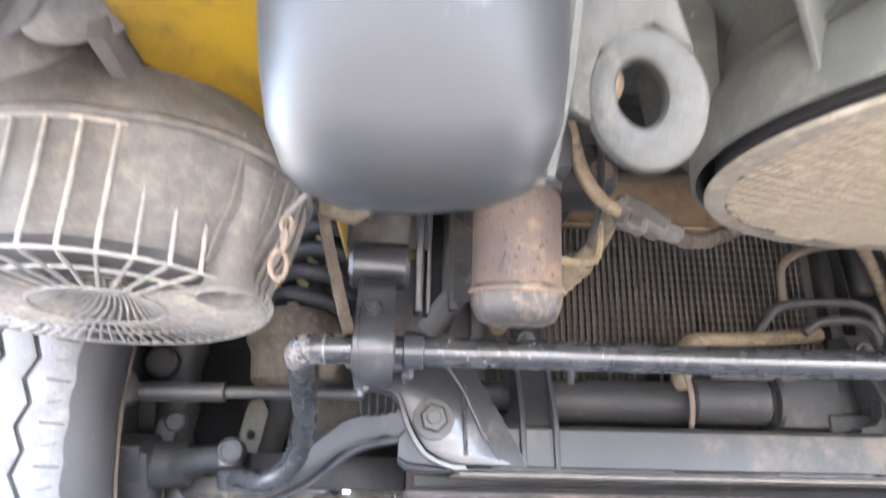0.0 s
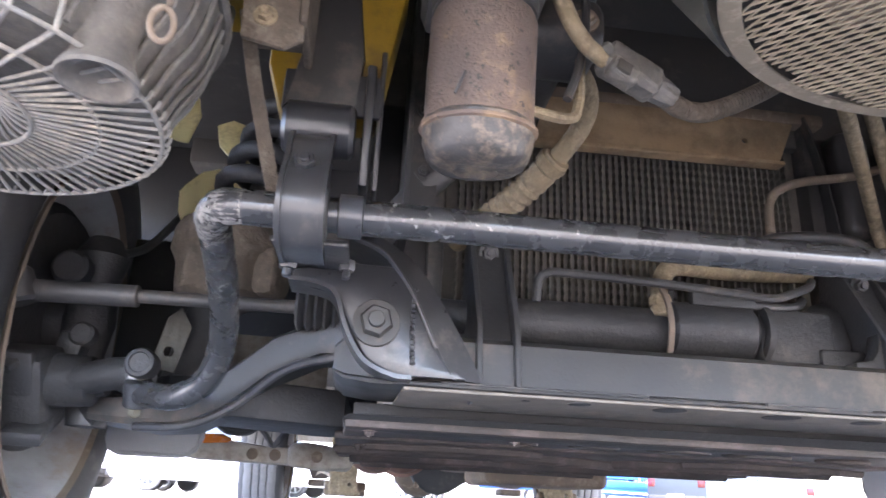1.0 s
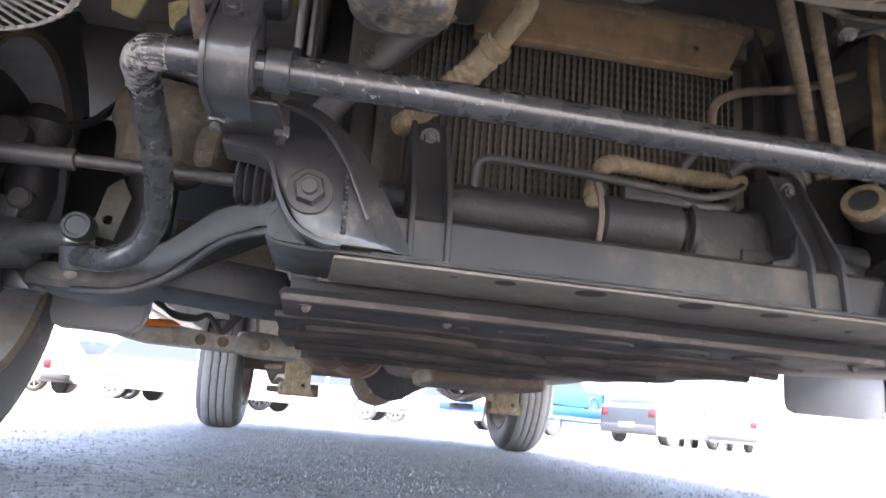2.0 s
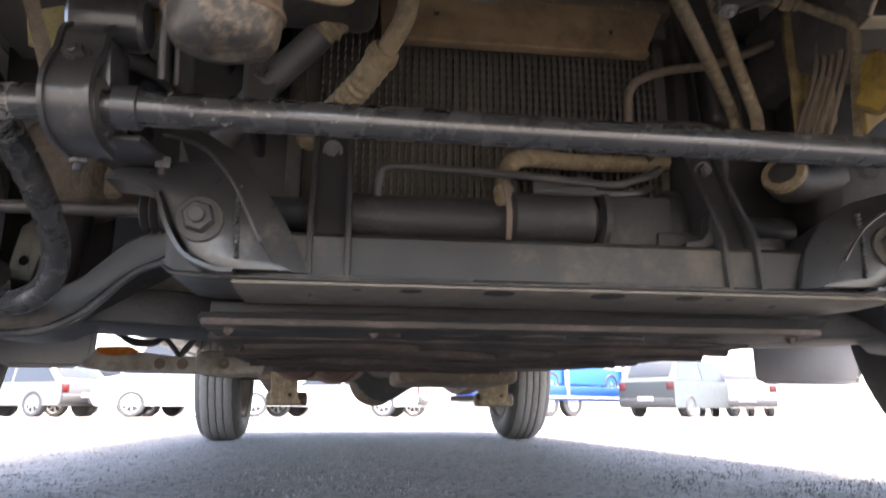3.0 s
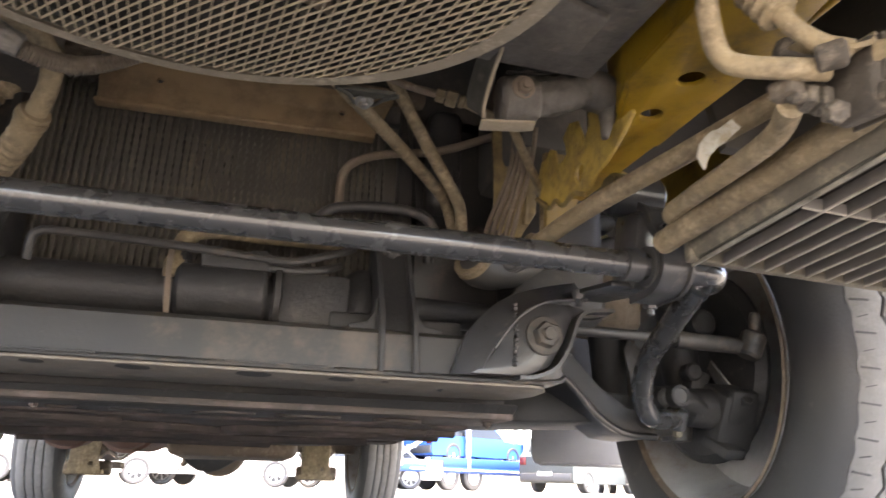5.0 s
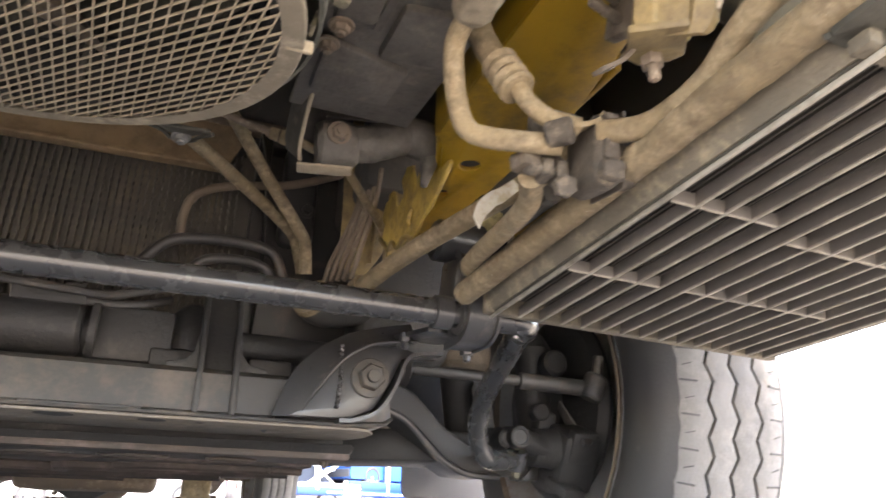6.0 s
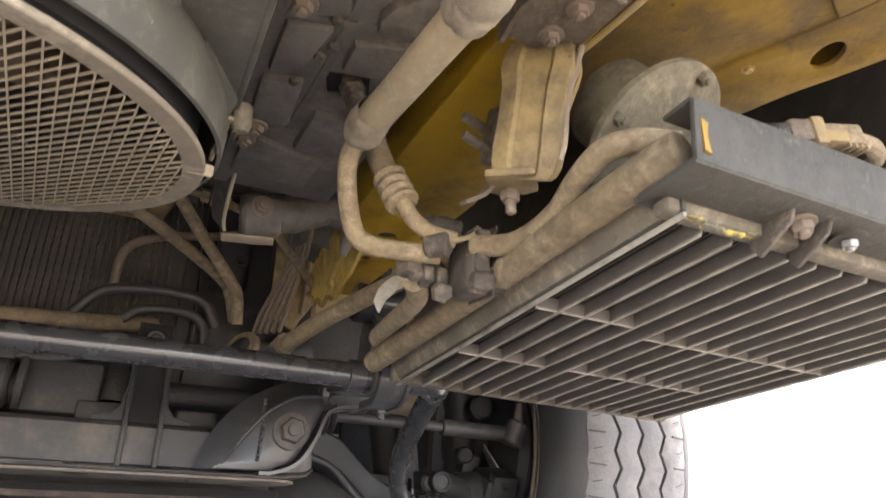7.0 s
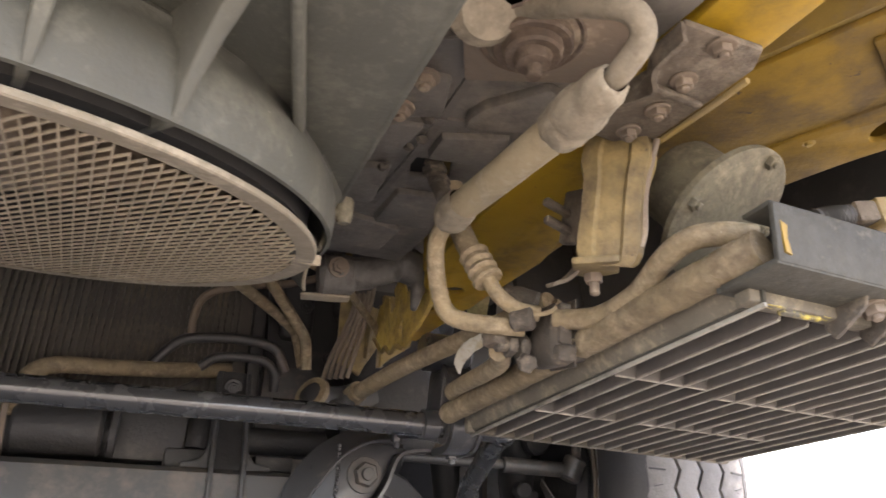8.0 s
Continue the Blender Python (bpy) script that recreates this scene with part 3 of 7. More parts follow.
# ---- front suspension ----
def crossmember():
    t = thing("suspension_crossmember", (0, 1.33, 0.26), "black pressed steel front crossmember with brackets, dusty", "crossmember")
    prof = [(1.264, 0.2552), (1.265, 0.2585), (1.276, 0.2625), (1.280, 0.303), (1.288, 0.309), (1.40, 0.309), (1.408, 0.30), (1.41, 0.262), (1.402, 0.2560), (1.30, 0.2552)]
    b = bmesh.new()
    rows = []
    for x, k in ((-0.402, 0.50), (-0.392, 0.85), (-0.365, 1), (0, 1), (0.365, 1), (0.392, 0.85), (0.402, 0.50)):
        cy, cz = 1.345, 0.279
        rows.append([b.verts.new((x, cy + (y - cy) * (0.7 + 0.3 * k), cz + (z - cz) * k)) for y, z in prof])
    for a, c in zip(rows, rows[1:]):
        for i in range(len(prof)):
            b.faces.new((a[i], a[(i + 1) % len(prof)], c[(i + 1) % len(prof)], c[i]))
    b.faces.new(rows[0][::-1]), b.faces.new(rows[-1])
    part("beam", b, frame_black, t, "dusty black beam")
    ovals = ((-0.160, 0.0105, 0.008), (-0.068, 0.016, 0.009), (0.050, 0.0175, 0.009), (0.142, 0.0135, 0.008), (-0.214, 0.004, 0.004), (0.190, 0.004, 0.004))
    plate = [(-0.335, 1.2665), (0.355, 1.2665), (0.372, 1.275), (0.385, 1.30), (0.388, 1.345), (0.375, 1.385), (0.35, 1.398), (-0.33, 1.398), (-0.338, 1.39)]
    # lighter than the beam: the ground's bounce light is in its colour
    part("bottom_plate", slab(plate, 0.0035, Matrix.Translation((0, 0, 0.2512)), bevel=0.001), pressing_lit_dust, t, "brown dusty bottom plate, lightened as if lit from below")
    # black discs on the uncut plate paint the dark inside of drain holes
    for x, a, b in ovals:
        part("drain_hole", lathe((x, 1.287, 0.2507), UP, [(0, 0), (a * 1.05, 0), (a * 1.05, 0.0012), (0, 0.0012)], 20), liner_black, t)
    part("lower_lip", tube([(x, 1.2635, 0.2568 + 0.0006 * math.sin(x * 31)) for x in (-0.345, -0.2, -0.08, 0.06, 0.2, 0.345)], 0.0023, 8), frame_black, t)
    for x0, x1 in ((-0.3, -0.1), (0.02, 0.13)):
        part("lip_weld", tube([(x0, 1.2615, 0.2592), ((x0 + x1) / 2, 1.2618, 0.2588), (x1, 1.2615, 0.2594)], 0.0014, 7, 24, ridges=0.0004, pitch=0.006), frame_black, t)
    for s in (-1, 1):
        # bolted end bracket with its curled rim
        plate = [(-0.277, 0.262), (-0.345, 0.262), (-0.372, 0.275), (-0.388, 0.300), (-0.403, 0.334), (-0.447, 0.343), (-0.447, 0.356), (-0.40, 0.367), (-0.352, 0.366), (-0.333, 0.348), (-0.314, 0.301), (-0.294, 0.272)]
        part("end_bracket", slab([(-s * x, z - (0.018 if s > 0 and z > 0.345 else 0)) for x, z in plate], 0.007, upright(1.262), bevel=0.002), black_paint, t)
        rim = [(-s * x, 1.262, z) for x, z in ((-0.33, 0.2585), (-0.348, 0.260), (-0.374, 0.272), (-0.392, 0.299), (-0.404, 0.330), (-0.420, 0.340), (-0.449, 0.343))]
        part("bracket_rim", ribbon(rim, BACK, 0.045, 0.004), black_paint, t)
        ridge = ((0.405, 1.252, 0.392), (0.388, 1.252, 0.389), (0.362, 1.252, 0.377), (0.337, 1.252, 0.347), (0.322, 1.252, 0.318), (0.308, 1.252, 0.289), (0.291, 1.258, 0.2615)) if s < 0 else ((0.420, 1.252, 0.356), (0.392, 1.252, 0.353), (0.363, 1.252, 0.347), (0.336, 1.252, 0.330), (0.319, 1.252, 0.311), (0.304, 1.252, 0.290), (0.290, 1.258, 0.2615))
        edge = ((0.398, 1.280, 0.410), (0.379, 1.278, 0.406), (0.354, 1.276, 0.393), (0.328, 1.272, 0.371), (0.303, 1.270, 0.335), (0.281, 1.270, 0.298), (0.262, 1.268, 0.2615)) if s < 0 else ((0.424, 1.292, 0.386), (0.390, 1.290, 0.378), (0.351, 1.287, 0.366), (0.328, 1.283, 0.354), (0.306, 1.279, 0.338), (0.280, 1.276, 0.306), (0.262, 1.268, 0.2615))
        crease, crest = [(s * x, y, z) for x, y, z in ridge], [(s * x, y, z) for x, y, z in edge]
        part("bracket_web", loft(crease, crest, 0.005), black_paint, t)
        part("web_edge", tube([(x, y - 0.002, z) for x, y, z in crease[:-1]], 0.0017, 8), black_paint, t)
        part("web_back", loft(crest, [(x, y + 0.06, z - 0.012) for x, y, z in crest], 0.005), black_paint, t)
        part("weld_seam", tube([(s * 0.33, 1.2535, 0.345), (s * 0.331, 1.2525, 0.31), (s * 0.329, 1.2535, 0.272)], 0.0022, 8, ridges=0.0008, pitch=0.005), black_paint, t)
        part("bracket_seat", box((s * 0.425, 1.21, 0.355), (0.062, 0.13, 0.006), (8, 0, 0)), black_paint, t)
        b = bolt(t, (s * 0.365, 1.252, 0.309), FORE, 0.0155, frame_black, "large pivot bolt with washer")
        # towers that carry the radiator
        x = s * 0.245 if s < 0 else 0.2
        for k in (-0.018, 0.02):
            part("tower_rib", slab([(1.268, 0.258), (1.40, 0.30), (1.38, 0.44), (1.345, 0.44), (1.275, 0.32)], 0.006, Matrix(((0, 0, 1, x + k - 0.003), (1, 0, 0, 0), (0, 1, 0, 0), (0, 0, 0, 1))), bevel=0.0015), oily_black, t)
        part("tower_back", loft([(x - 0.019, 1.292, 0.305), (x - 0.019, 1.322, 0.37), (x - 0.017, 1.352, 0.44)], [(x + 0.021, 1.292, 0.305), (x + 0.021, 1.322, 0.37), (x + 0.019, 1.352, 0.44)], 0.005), oily_black, t)
        bolt(t, (x, 1.338, 0.418), (0, -1, -0.3), 0.008, frame_black)
        if s > 0:
            for k in (-1, 1):
                part("tower_foot", slab([(0.0, 0.0), (0.034, 0.0), (0.034, 0.006), (0.014, 0.010), (0.006, 0.020), (0.003, 0.040), (0, 0.040)], 0.020, Matrix.Translation((x + k * 0.020, 1.312, 0.309)) @ XZ @ Matrix.Diagonal((k, 1, 1, 1)), bevel=0.002), oily_black, t)
    return t


crossmember()


def stabiliser():
    t = thing("stabiliser_bar", (0, 1.10, 0.34), "long black painted stabiliser bar with chipped bright spots", "stabiliser bar")
    arms = {-1: [(0.470, 1.104, 0.353), (0.486, 1.107, 0.353), (0.497, 1.124, 0.352), (0.502, 1.16, 0.353), (0.504, 1.24, 0.324), (0.512, 1.31, 0.293), (0.528, 1.345, 0.260), (0.560, 1.365, 0.243), (0.608, 1.398, 0.248)],
            1: [(0.470, 1.104, 0.353), (0.486, 1.107, 0.353), (0.497, 1.124, 0.352), (0.506, 1.16, 0.353), (0.520, 1.24, 0.328), (0.532, 1.31, 0.300), (0.542, 1.345, 0.262), (0.566, 1.365, 0.237), (0.625, 1.398, 0.240)]}
    mid = [(x, 1.104, 0.353) for x in (-0.44, -0.2, 0, 0.2, 0.44)]
    line = [(-x, y, z) for x, y, z in reversed(arms[-1])] + mid + arms[1]
    part("bar", tube(line, 0.0135, 24, 10), bar_paint, t)
    for s in (-1, 1):
        bend = [(s * x, y, z) for x, y, z in arms[s][:5]]
        if s < 0:
            part("worn_patch", tube(bend, 0.01358, 24, cap=False), bare_flakes, t, "flaked bare metal")
            part("worn_patch", tube(bend[:4], 0.01366, 24, cap=False), bare_metal, t, "worn bare bend")
        part("collar", lathe((s * 0.383, 1.104, 0.353), (s, 0, 0), [(0.0136, 0), (0.0165, 0.001), (0.0165, 0.018), (0.0136, 0.019)], 28), black_paint, t, "clamped collar")
        x, y, z = arms[s][-1]
        part("end_eye", rod((s * x, y - 0.006, z + 0.012), (s * x, y + 0.006, z - 0.012), 0.015), black_paint, t)
        part("link_bolt", join(rod((s * x, y, z - 0.026), (s * x, y, z + 0.02), 0.0045, seg=14), hexagon((s * x, y, z - 0.010), DOWN, 0.008, 0.007), hexagon((s * x, y, z - 0.018), DOWN, 0.007, 0.006)), horn_metal, t, "worn link bolt and nuts")
        part("link_joint", lathe((s * x, y - 0.012, z + 0.030), FORE, [(0.016, -0.02), (0.0165, 0.0), (0.0145, 0.005), (0.011, 0.006), (0.010, 0.0045), (0, 0.004)], 24), oily_black, t, "dusty round link joint")
    for x0, x1 in ((-0.366, -0.28), (-0.245, -0.195)):
        part("worn_patch", lathe((x0, 1.1035, 0.3531), RIGHT, [(0.0133, 0), (0.0136, 0.01), (0.0136, x1 - x0 - 0.01), (0.0133, x1 - x0)], 24), bare_flakes, t, "chipped bare metal")
    return t


stabiliser()


def clamp(s):
    x = s * 0.428
    t = thing("bar_clamp", (x, 1.104, 0.33), "black steel clamp with rubber bush round the bar", "clamp", "clamps of the stabiliser bar")
    part("bush", lathe((x - 0.024, 1.104, 0.353), RIGHT, [(0.0137, 0.004), (0.020, 0.005), (0.0205, 0.009), (0.0205, 0.038), (0.020, 0.042), (0.0137, 0.043)], 28), rubber, t)
    u = [(1.143, 0.328), (1.104, 0.3285), (1.086, 0.339), (1.0795, 0.356), (1.085, 0.374), (1.096, 0.391), (1.102, 0.410), (1.116, 0.422)]
    part("strap", ribbon([(x, y, z) for y, z in u], RIGHT, 0.030, 0.004), black_paint, t)
    for k in (-0.0155, 0.0155):
        part("strap_edge", ribbon([(x + k, y - 0.002, z) for y, z in u], RIGHT, 0.0035, 0.008), black_paint, t)
    bolt(t, (x - 0.002, 1.092, 0.387), (0, -1, 0.25), 0.0082, black_paint)
    part("mount_block", box((x, 1.155, 0.385), (0.026, 0.05, 0.085), (14, 0, 0), bevel=0.008), black_paint, t)
    part("mount_bush", rod((x - 0.030, 1.150, 0.448), (x + 0.030, 1.150, 0.448), 0.0235, bevel=0.004), black_paint, t, "black bush housing")
    if s < 0:
        part("mount_plate", box((x - s * 0.040, 1.185, 0.465), (0.008, 0.07, 0.11), (10, 0, 0)), black_paint, t)
        part("mount_plate", box((x - s * 0.050, 1.19, 0.475), (0.005, 0.06, 0.13), (10, 0, 0)), black_paint, t)
    part("lower_nut", join(hexagon((x + s * 0.012, 1.15, 0.332), DOWN, 0.0075, 0.009), rod((x + s * 0.012, 1.15, 0.324), (x + s * 0.012, 1.15, 0.316), 0.0038, seg=12)), black_paint, t)
    part("lower_nut", join(hexagon((x - s * 0.032, 1.225, 0.358), DOWN, 0.0075, 0.010), rod((x - s * 0.032, 1.225, 0.350), (x - s * 0.032, 1.225, 0.340), 0.004, seg=12)), black_paint, t)
    return t


clamp(-1)
clamp(1)


def control_arm(s):
    t = thing("control_arm", (s * 0.5, 1.4, 0.27), "black pressed steel lower control arm", "control arm", "lower control arms")
    # a curved, boxed arm from the pivot to the knuckle
    b, rows = bmesh.new(), []
    line = [((0.352, 1.36, 0.312), 0.020, 0.05), ((0.42, 1.40, 0.318), 0.020, 0.055), ((0.475, 1.435, 0.300), 0.022, 0.06), ((0.525, 1.46, 0.262), 0.022, 0.07), ((0.57, 1.475, 0.240), 0.020, 0.08), ((0.62, 1.49, 0.235), 0.018, 0.08), ((0.68, 1.50, 0.237), 0.014, 0.06)]
    for (x, y, z), h, d in line:
        rows.append([b.verts.new((s * x, y + dy, z + dz)) for dy, dz in ((-d * 0.5, -h * 0.9), (-d * 0.55, -h * 0.5), (-d * 0.5, h * 0.8), (-d * 0.4, h), (d * 0.8, h), (d, 0), (d, -h))])
    for a, c in zip(rows, rows[1:]):
        for i in range(7):
            b.faces.new((a[i], a[(i + 1) % 7], c[(i + 1) % 7], c[i]))
    b.faces.new(rows[0][::-1]), b.faces.new(rows[-1])
    part("front_arm", b, frame_black, t)
    part("rear_arm", tube([(s * 0.60, 1.52, 0.255), (s * 0.50, 1.66, 0.280), (s * 0.40, 1.80, 0.30), (s * 0.36, 1.88, 0.31)], 0.020, 12), oily_black, t)
    part("web", slab([(s * x, y) for x, y in ((0.52, 1.47), (0.60, 1.48), (0.64, 1.53), (0.56, 1.62), (0.44, 1.70), (0.385, 1.70), (0.392, 1.53))], 0.046, Matrix.Translation((0, 0, 0.236)), bevel=0.004), oily_black, t)
    part("edge_lip", tube([(s * 0.40, 1.365, 0.296), (s * 0.455, 1.39, 0.283), (s * 0.51, 1.415, 0.243), (s * 0.56, 1.43, 0.221), (s * 0.62, 1.445, 0.217)], 0.005, 8), black_paint, t)
    part("pivot_bush", rod((s * 0.365, 1.27, 0.309), (s * 0.365, 1.40, 0.309), 0.026, bevel=0.004), rubber, t)
    part("ball_joint", lathe((s * 0.69, 1.50, 0.215), UP, [(0, 0), (0.022, 0.002), (0.026, 0.02), (0.02, 0.045), (0.010, 0.06), (0, 0.06)], 20), dark_steel, t)
    return t


control_arm(-1)
control_arm(1)


def wheel(name, x_in, y, z, r, s, width, steps, label, group, knobs=True):
    """A tyre with ribs and sipes on a dished steel rim; s: the side that it faces."""
    t = thing(name, (x_in + s * width / 2, y, 0), label, "wheel", group)
    c, w = (x_in, y, z), (s, 0, 0)
    k = r - 0.33
    wall = [(0.222, 0.020), (0.228, 0.006), (0.244, -0.004), (0.268 + k * 0.5, -0.009), (0.300 + k, -0.004), (0.315 + k, 0.010), (0.3212 + k, 0.0225)]
    other = [(rr, width - a) for rr, a in reversed(wall)]
    part("sidewall", lathe(c, w, wall, 72), tyre_wall, t)
    part("sidewall", lathe(c, w, other, 72), tyre_wall, t)
    # tread ribs with wavy grooves between
    n = 176 if knobs else 96
    wave = lambda i, ph: (0.0050 if knobs else 0.0012) * (abs((i / 4 + ph) % 1 - 0.5) * 4 - 1)
    edges = [0.022, 0.066, 0.100, 0.134, width - 0.022]
    edges = [0.022 + (width - 0.044) * f for f in (0, 0.27, 0.5, 0.73, 1)]
    u, v, ww = axes_of(w)
    u, v = Vector((0, 1, 0)), Vector((0, 0, 1))
    base = lathe(c, w, [(0.3212 + k, 0.0225), (0.3235 + k, 0.03), (0.3235 + k, width - 0.03), (0.3212 + k, width - 0.0225)], 72)
    part("tread_base", base, tyre_wall, t)
    for q in range(4):
        b = bmesh.new()
        a0, a1 = edges[q] + (0.0027 if q else 0), edges[q + 1] - (0.0027 if q < 3 else 0)
        rings = []
        for i in range(n):
            th = 2 * math.pi * i / n
            d = u * math.cos(th) + v * math.sin(th)
            l0 = a0 + (wave(i, 0) if q else 0.0015 * math.sin(i * 1.7))
            l1 = a1 + (wave(i, 0) if q < 3 else 0.0015 * math.sin(i * 2.1))
            crown = lambda l: r - 0.022 * ((l / width - 0.5) * 2) ** 4
            sipe = 0.0
            pts = [(0.3215 + k, l0), (crown(l0) - 0.001, l0), (crown(l0 + 0.003), l0 + 0.003), (crown((l0 + l1) / 2) - (0 if q in (1, 2) else sipe), (l0 + l1) / 2), (crown(l1 - 0.003), l1 - 0.003), (crown(l1) - 0.001, l1), (0.3215 + k, l1)]
            rings.append([b.verts.new(Vector(c) + ww * l + d * rr) for rr, l in pts])
        for i in range(n):
            a, e = rings[i], rings[(i + 1) % n]
            for j in range(6):
                b.faces.new((a[j], a[j + 1], e[j + 1], e[j]))
        part("tread_rib", b, tyre_tread, t)
    if knobs:
        b = bmesh.new()
        for i in range(96):
            th = 360 * i / 96
            for l, lean in ((0.036, -13), (width - 0.036, 13)):
                m = Matrix.Translation(c) @ pose(0, 0, 0, th, 0, 0) @ Matrix.Translation((s * l, 0, r - 0.0046)) @ pose(0, 0, 0, 0, s * lean, 14 if i % 2 else -4) @ Matrix.Diagonal((0.014 if i % 2 else 0.024, 0.0012 if i % 2 else 0.0024, 0.0024, 1))
                bmesh.ops.create_cube(b, size=1, matrix=m)
        tagged(part("sipe", b, tyre_wall, t), kind="stuff")
    rim = [(0.222, 0.014), (0.228, 0.004), (0.223, 0.002), (0.212, 0.012), (0.204, 0.04), (0.186, 0.10), (0.150, 0.118), (0.085, 0.128), (0.0, 0.128)]
    part("rim", lathe(c, w, rim, 64), rim_paint, t, "grey painted steel rim")
    part("rim_edge", lathe(c, w, [(0.221, 0.010), (0.2285, 0.002), (0.2305, -0.002), (0.2265, -0.004), (0.220, 0.004)], 64), rust_steel, t)
    return t


steered = wheel("road_wheel", -0.757, 1.575, 0.338, 0.34, -1, 0.20, 96, "front wheel with dusty ribbed tyre on grey steel rim", "wheels of the van")
steered.matrix_basis = steered.matrix_basis @ pose(0, 0, 0, 0, 0, 5)
steered = wheel("road_wheel", 0.766, 1.545, 0.338, 0.34, 1, 0.21, 96, "front wheel with dusty ribbed tyre on grey steel rim", "wheels of the van")
steered.matrix_basis = steered.matrix_basis @ pose(0, 0, 0, 0, 0, -3)
wheel("road_wheel", -0.685, 4.20, 0.335, 0.337, -1, 0.185, 96, "rear wheel with ribbed tyre under the sill", "wheels of the van", False)
wheel("road_wheel", 0.600, 4.20, 0.335, 0.337, 1, 0.180, 96, "rear wheel with ribbed tyre under the sill", "wheels of the van", False)


def knuckle(s):
    t = thing("steering_knuckle", (s * 0.70, 1.52, 0.3), "dark cast steering knuckle with brake backing plate", "steering knuckle", "steering knuckles")
    x = s * 0.72
    part("backing_plate", lathe((s * 0.765, 1.55, 0.345), (s, 0, 0), [(0, 0.006), (0.06, 0.0), (0.145, 0.008), (0.158, 0.02), (0.158, 0.026), (0.14, 0.02), (0, 0.02)], 40), oily_black, t)
    part("upright", join(lathe((x, 1.52, 0.245), UP, [(0, 0), (0.030, 0.004), (0.036, 0.03), (0.026, 0.06), (0.032, 0.10), (0.026, 0.15), (0.034, 0.185), (0.02, 0.21), (0, 0.212)], 24), tube([(x, 1.51, 0.27), (x - s * 0.03, 1.495, 0.25), (x - s * 0.055, 1.49, 0.236)], 0.024, 16)), oily_black, t)
    part("hub", rod((s * 0.72, 1.55, 0.345), (s * 0.83, 1.55, 0.345), 0.05, bevel=0.006), oily_black, t)
    part("caliper", box((s * 0.742, 1.445, 0.250), (0.062, 0.062, 0.090), (28, 0, 0), bevel=0.009, seg=2), oily_black, t)
    part("caliper_cap", box((s * 0.742, 1.411, 0.264), (0.044, 0.020, 0.050), (28, 0, 0), bevel=0.005), oily_black, t)
    part("caliper_bridge", box((s * 0.725, 1.435, 0.206), (0.040, 0.050, 0.016), (28, 0, 10), bevel=0.004), oily_black, t)
    part("caliper_bolt", hexagon((s * 0.742, 1.400, 0.270), (0, -1, 0.5), 0.010, 0.008), oily_black, t)
    part("piston_housing", lathe((s * 0.720, 1.445, 0.262), (-s, -0.08, 0), [(0, 0), (0.031, 0.0), (0.027, 0.050), (0.020, 0.055), (0.016, 0.056), (0.015, 0.066), (0, 0.068)], 28), oily_black, t)
    part("caliper_bracket", tube([(s * 0.608, 1.415, 0.268), (s * 0.64, 1.42, 0.270), (s * 0.68, 1.43, 0.262), (s * 0.72, 1.44, 0.25)], 0.018, 14), oily_black, t)
    part("guide_pin", rod((s * 0.612, 1.395, 0.268), (s * 0.612, 1.43, 0.268), 0.013, bevel=0.004), oily_black if s > 0 else zinc, t)
    part("shield", slab([(0, 0), (0.05, 0.012), (0.042, 0.075), (0.02, 0.085)], 0.003, pose(s * 0.775, 1.435, 0.265, 60, 0, 80 if s > 0 else 110), bevel=0.001), zinc, t, "bent bright heat shield")
    part("stop_lug", join(box((s * 0.712, 1.47, 0.305), (0.030, 0.030, 0.034), (10, 12, 0), bevel=0.006), rod((s * 0.700, 1.45, 0.318), (s * 0.700, 1.475, 0.318), 0.014, bevel=0.003)), oily_black, t)
    part("abs_sensor", rod((s * 0.735, 1.46, 0.40), (s * 0.735, 1.49, 0.40), 0.022, bevel=0.005), oily_black, t)
    part("brake_hose", tube([(s * 0.70, 1.53, 0.44), (s * 0.69, 1.60, 0.48), (s * 0.66, 1.65, 0.56), (s * 0.60, 1.68, 0.66)], 0.006, 10), rubber, t)
    part("hole_plate", slab([(0, 0), (0.028, 0), (0.03, 0.055), (0.012, 0.075), (0, 0.06)], 0.003, pose(s * 0.601 - 0.014, 1.447, 0.283, 90, -10 * s, 0), [ring_of(0.014, 0.022, 0.006)], bevel=0.0008), oily_black if s > 0 else panel_grey, t, "small worn bracket with a hole")
    return t


knuckle(-1)
knuckle(1)


def tie_rod(s):
    t = thing("tie_rod", (s * 0.6, 1.40, 0.35), "dark steel tie rod with adjuster sleeve", "tie rod", "tie rods")
    part("rod", rod((s * 0.40, 1.378, 0.350), (s * 0.66, 1.378, 0.348), 0.0075), dark_steel, t)
    part("sleeve", rod((s * 0.62, 1.378, 0.348), (s * 0.745, 1.378, 0.346), 0.012), frame_black, t)
    part("end_joint", join(rod((s * 0.735, 1.375, 0.33), (s * 0.75, 1.37, 0.365), 0.018, bevel=0.004), rod((s * 0.748, 1.37, 0.36), (s * 0.752, 1.368, 0.395), 0.008)), dark_steel, t)
    part("boot", tube([(s * 0.385, 1.378, 0.350), (s * 0.452, 1.378, 0.350)], 0.024, 18, 20, ridges=0.004, pitch=0.010), rubber, t, "black bellows boot")
    return t


tie_rod(-1)
tie_rod(1)


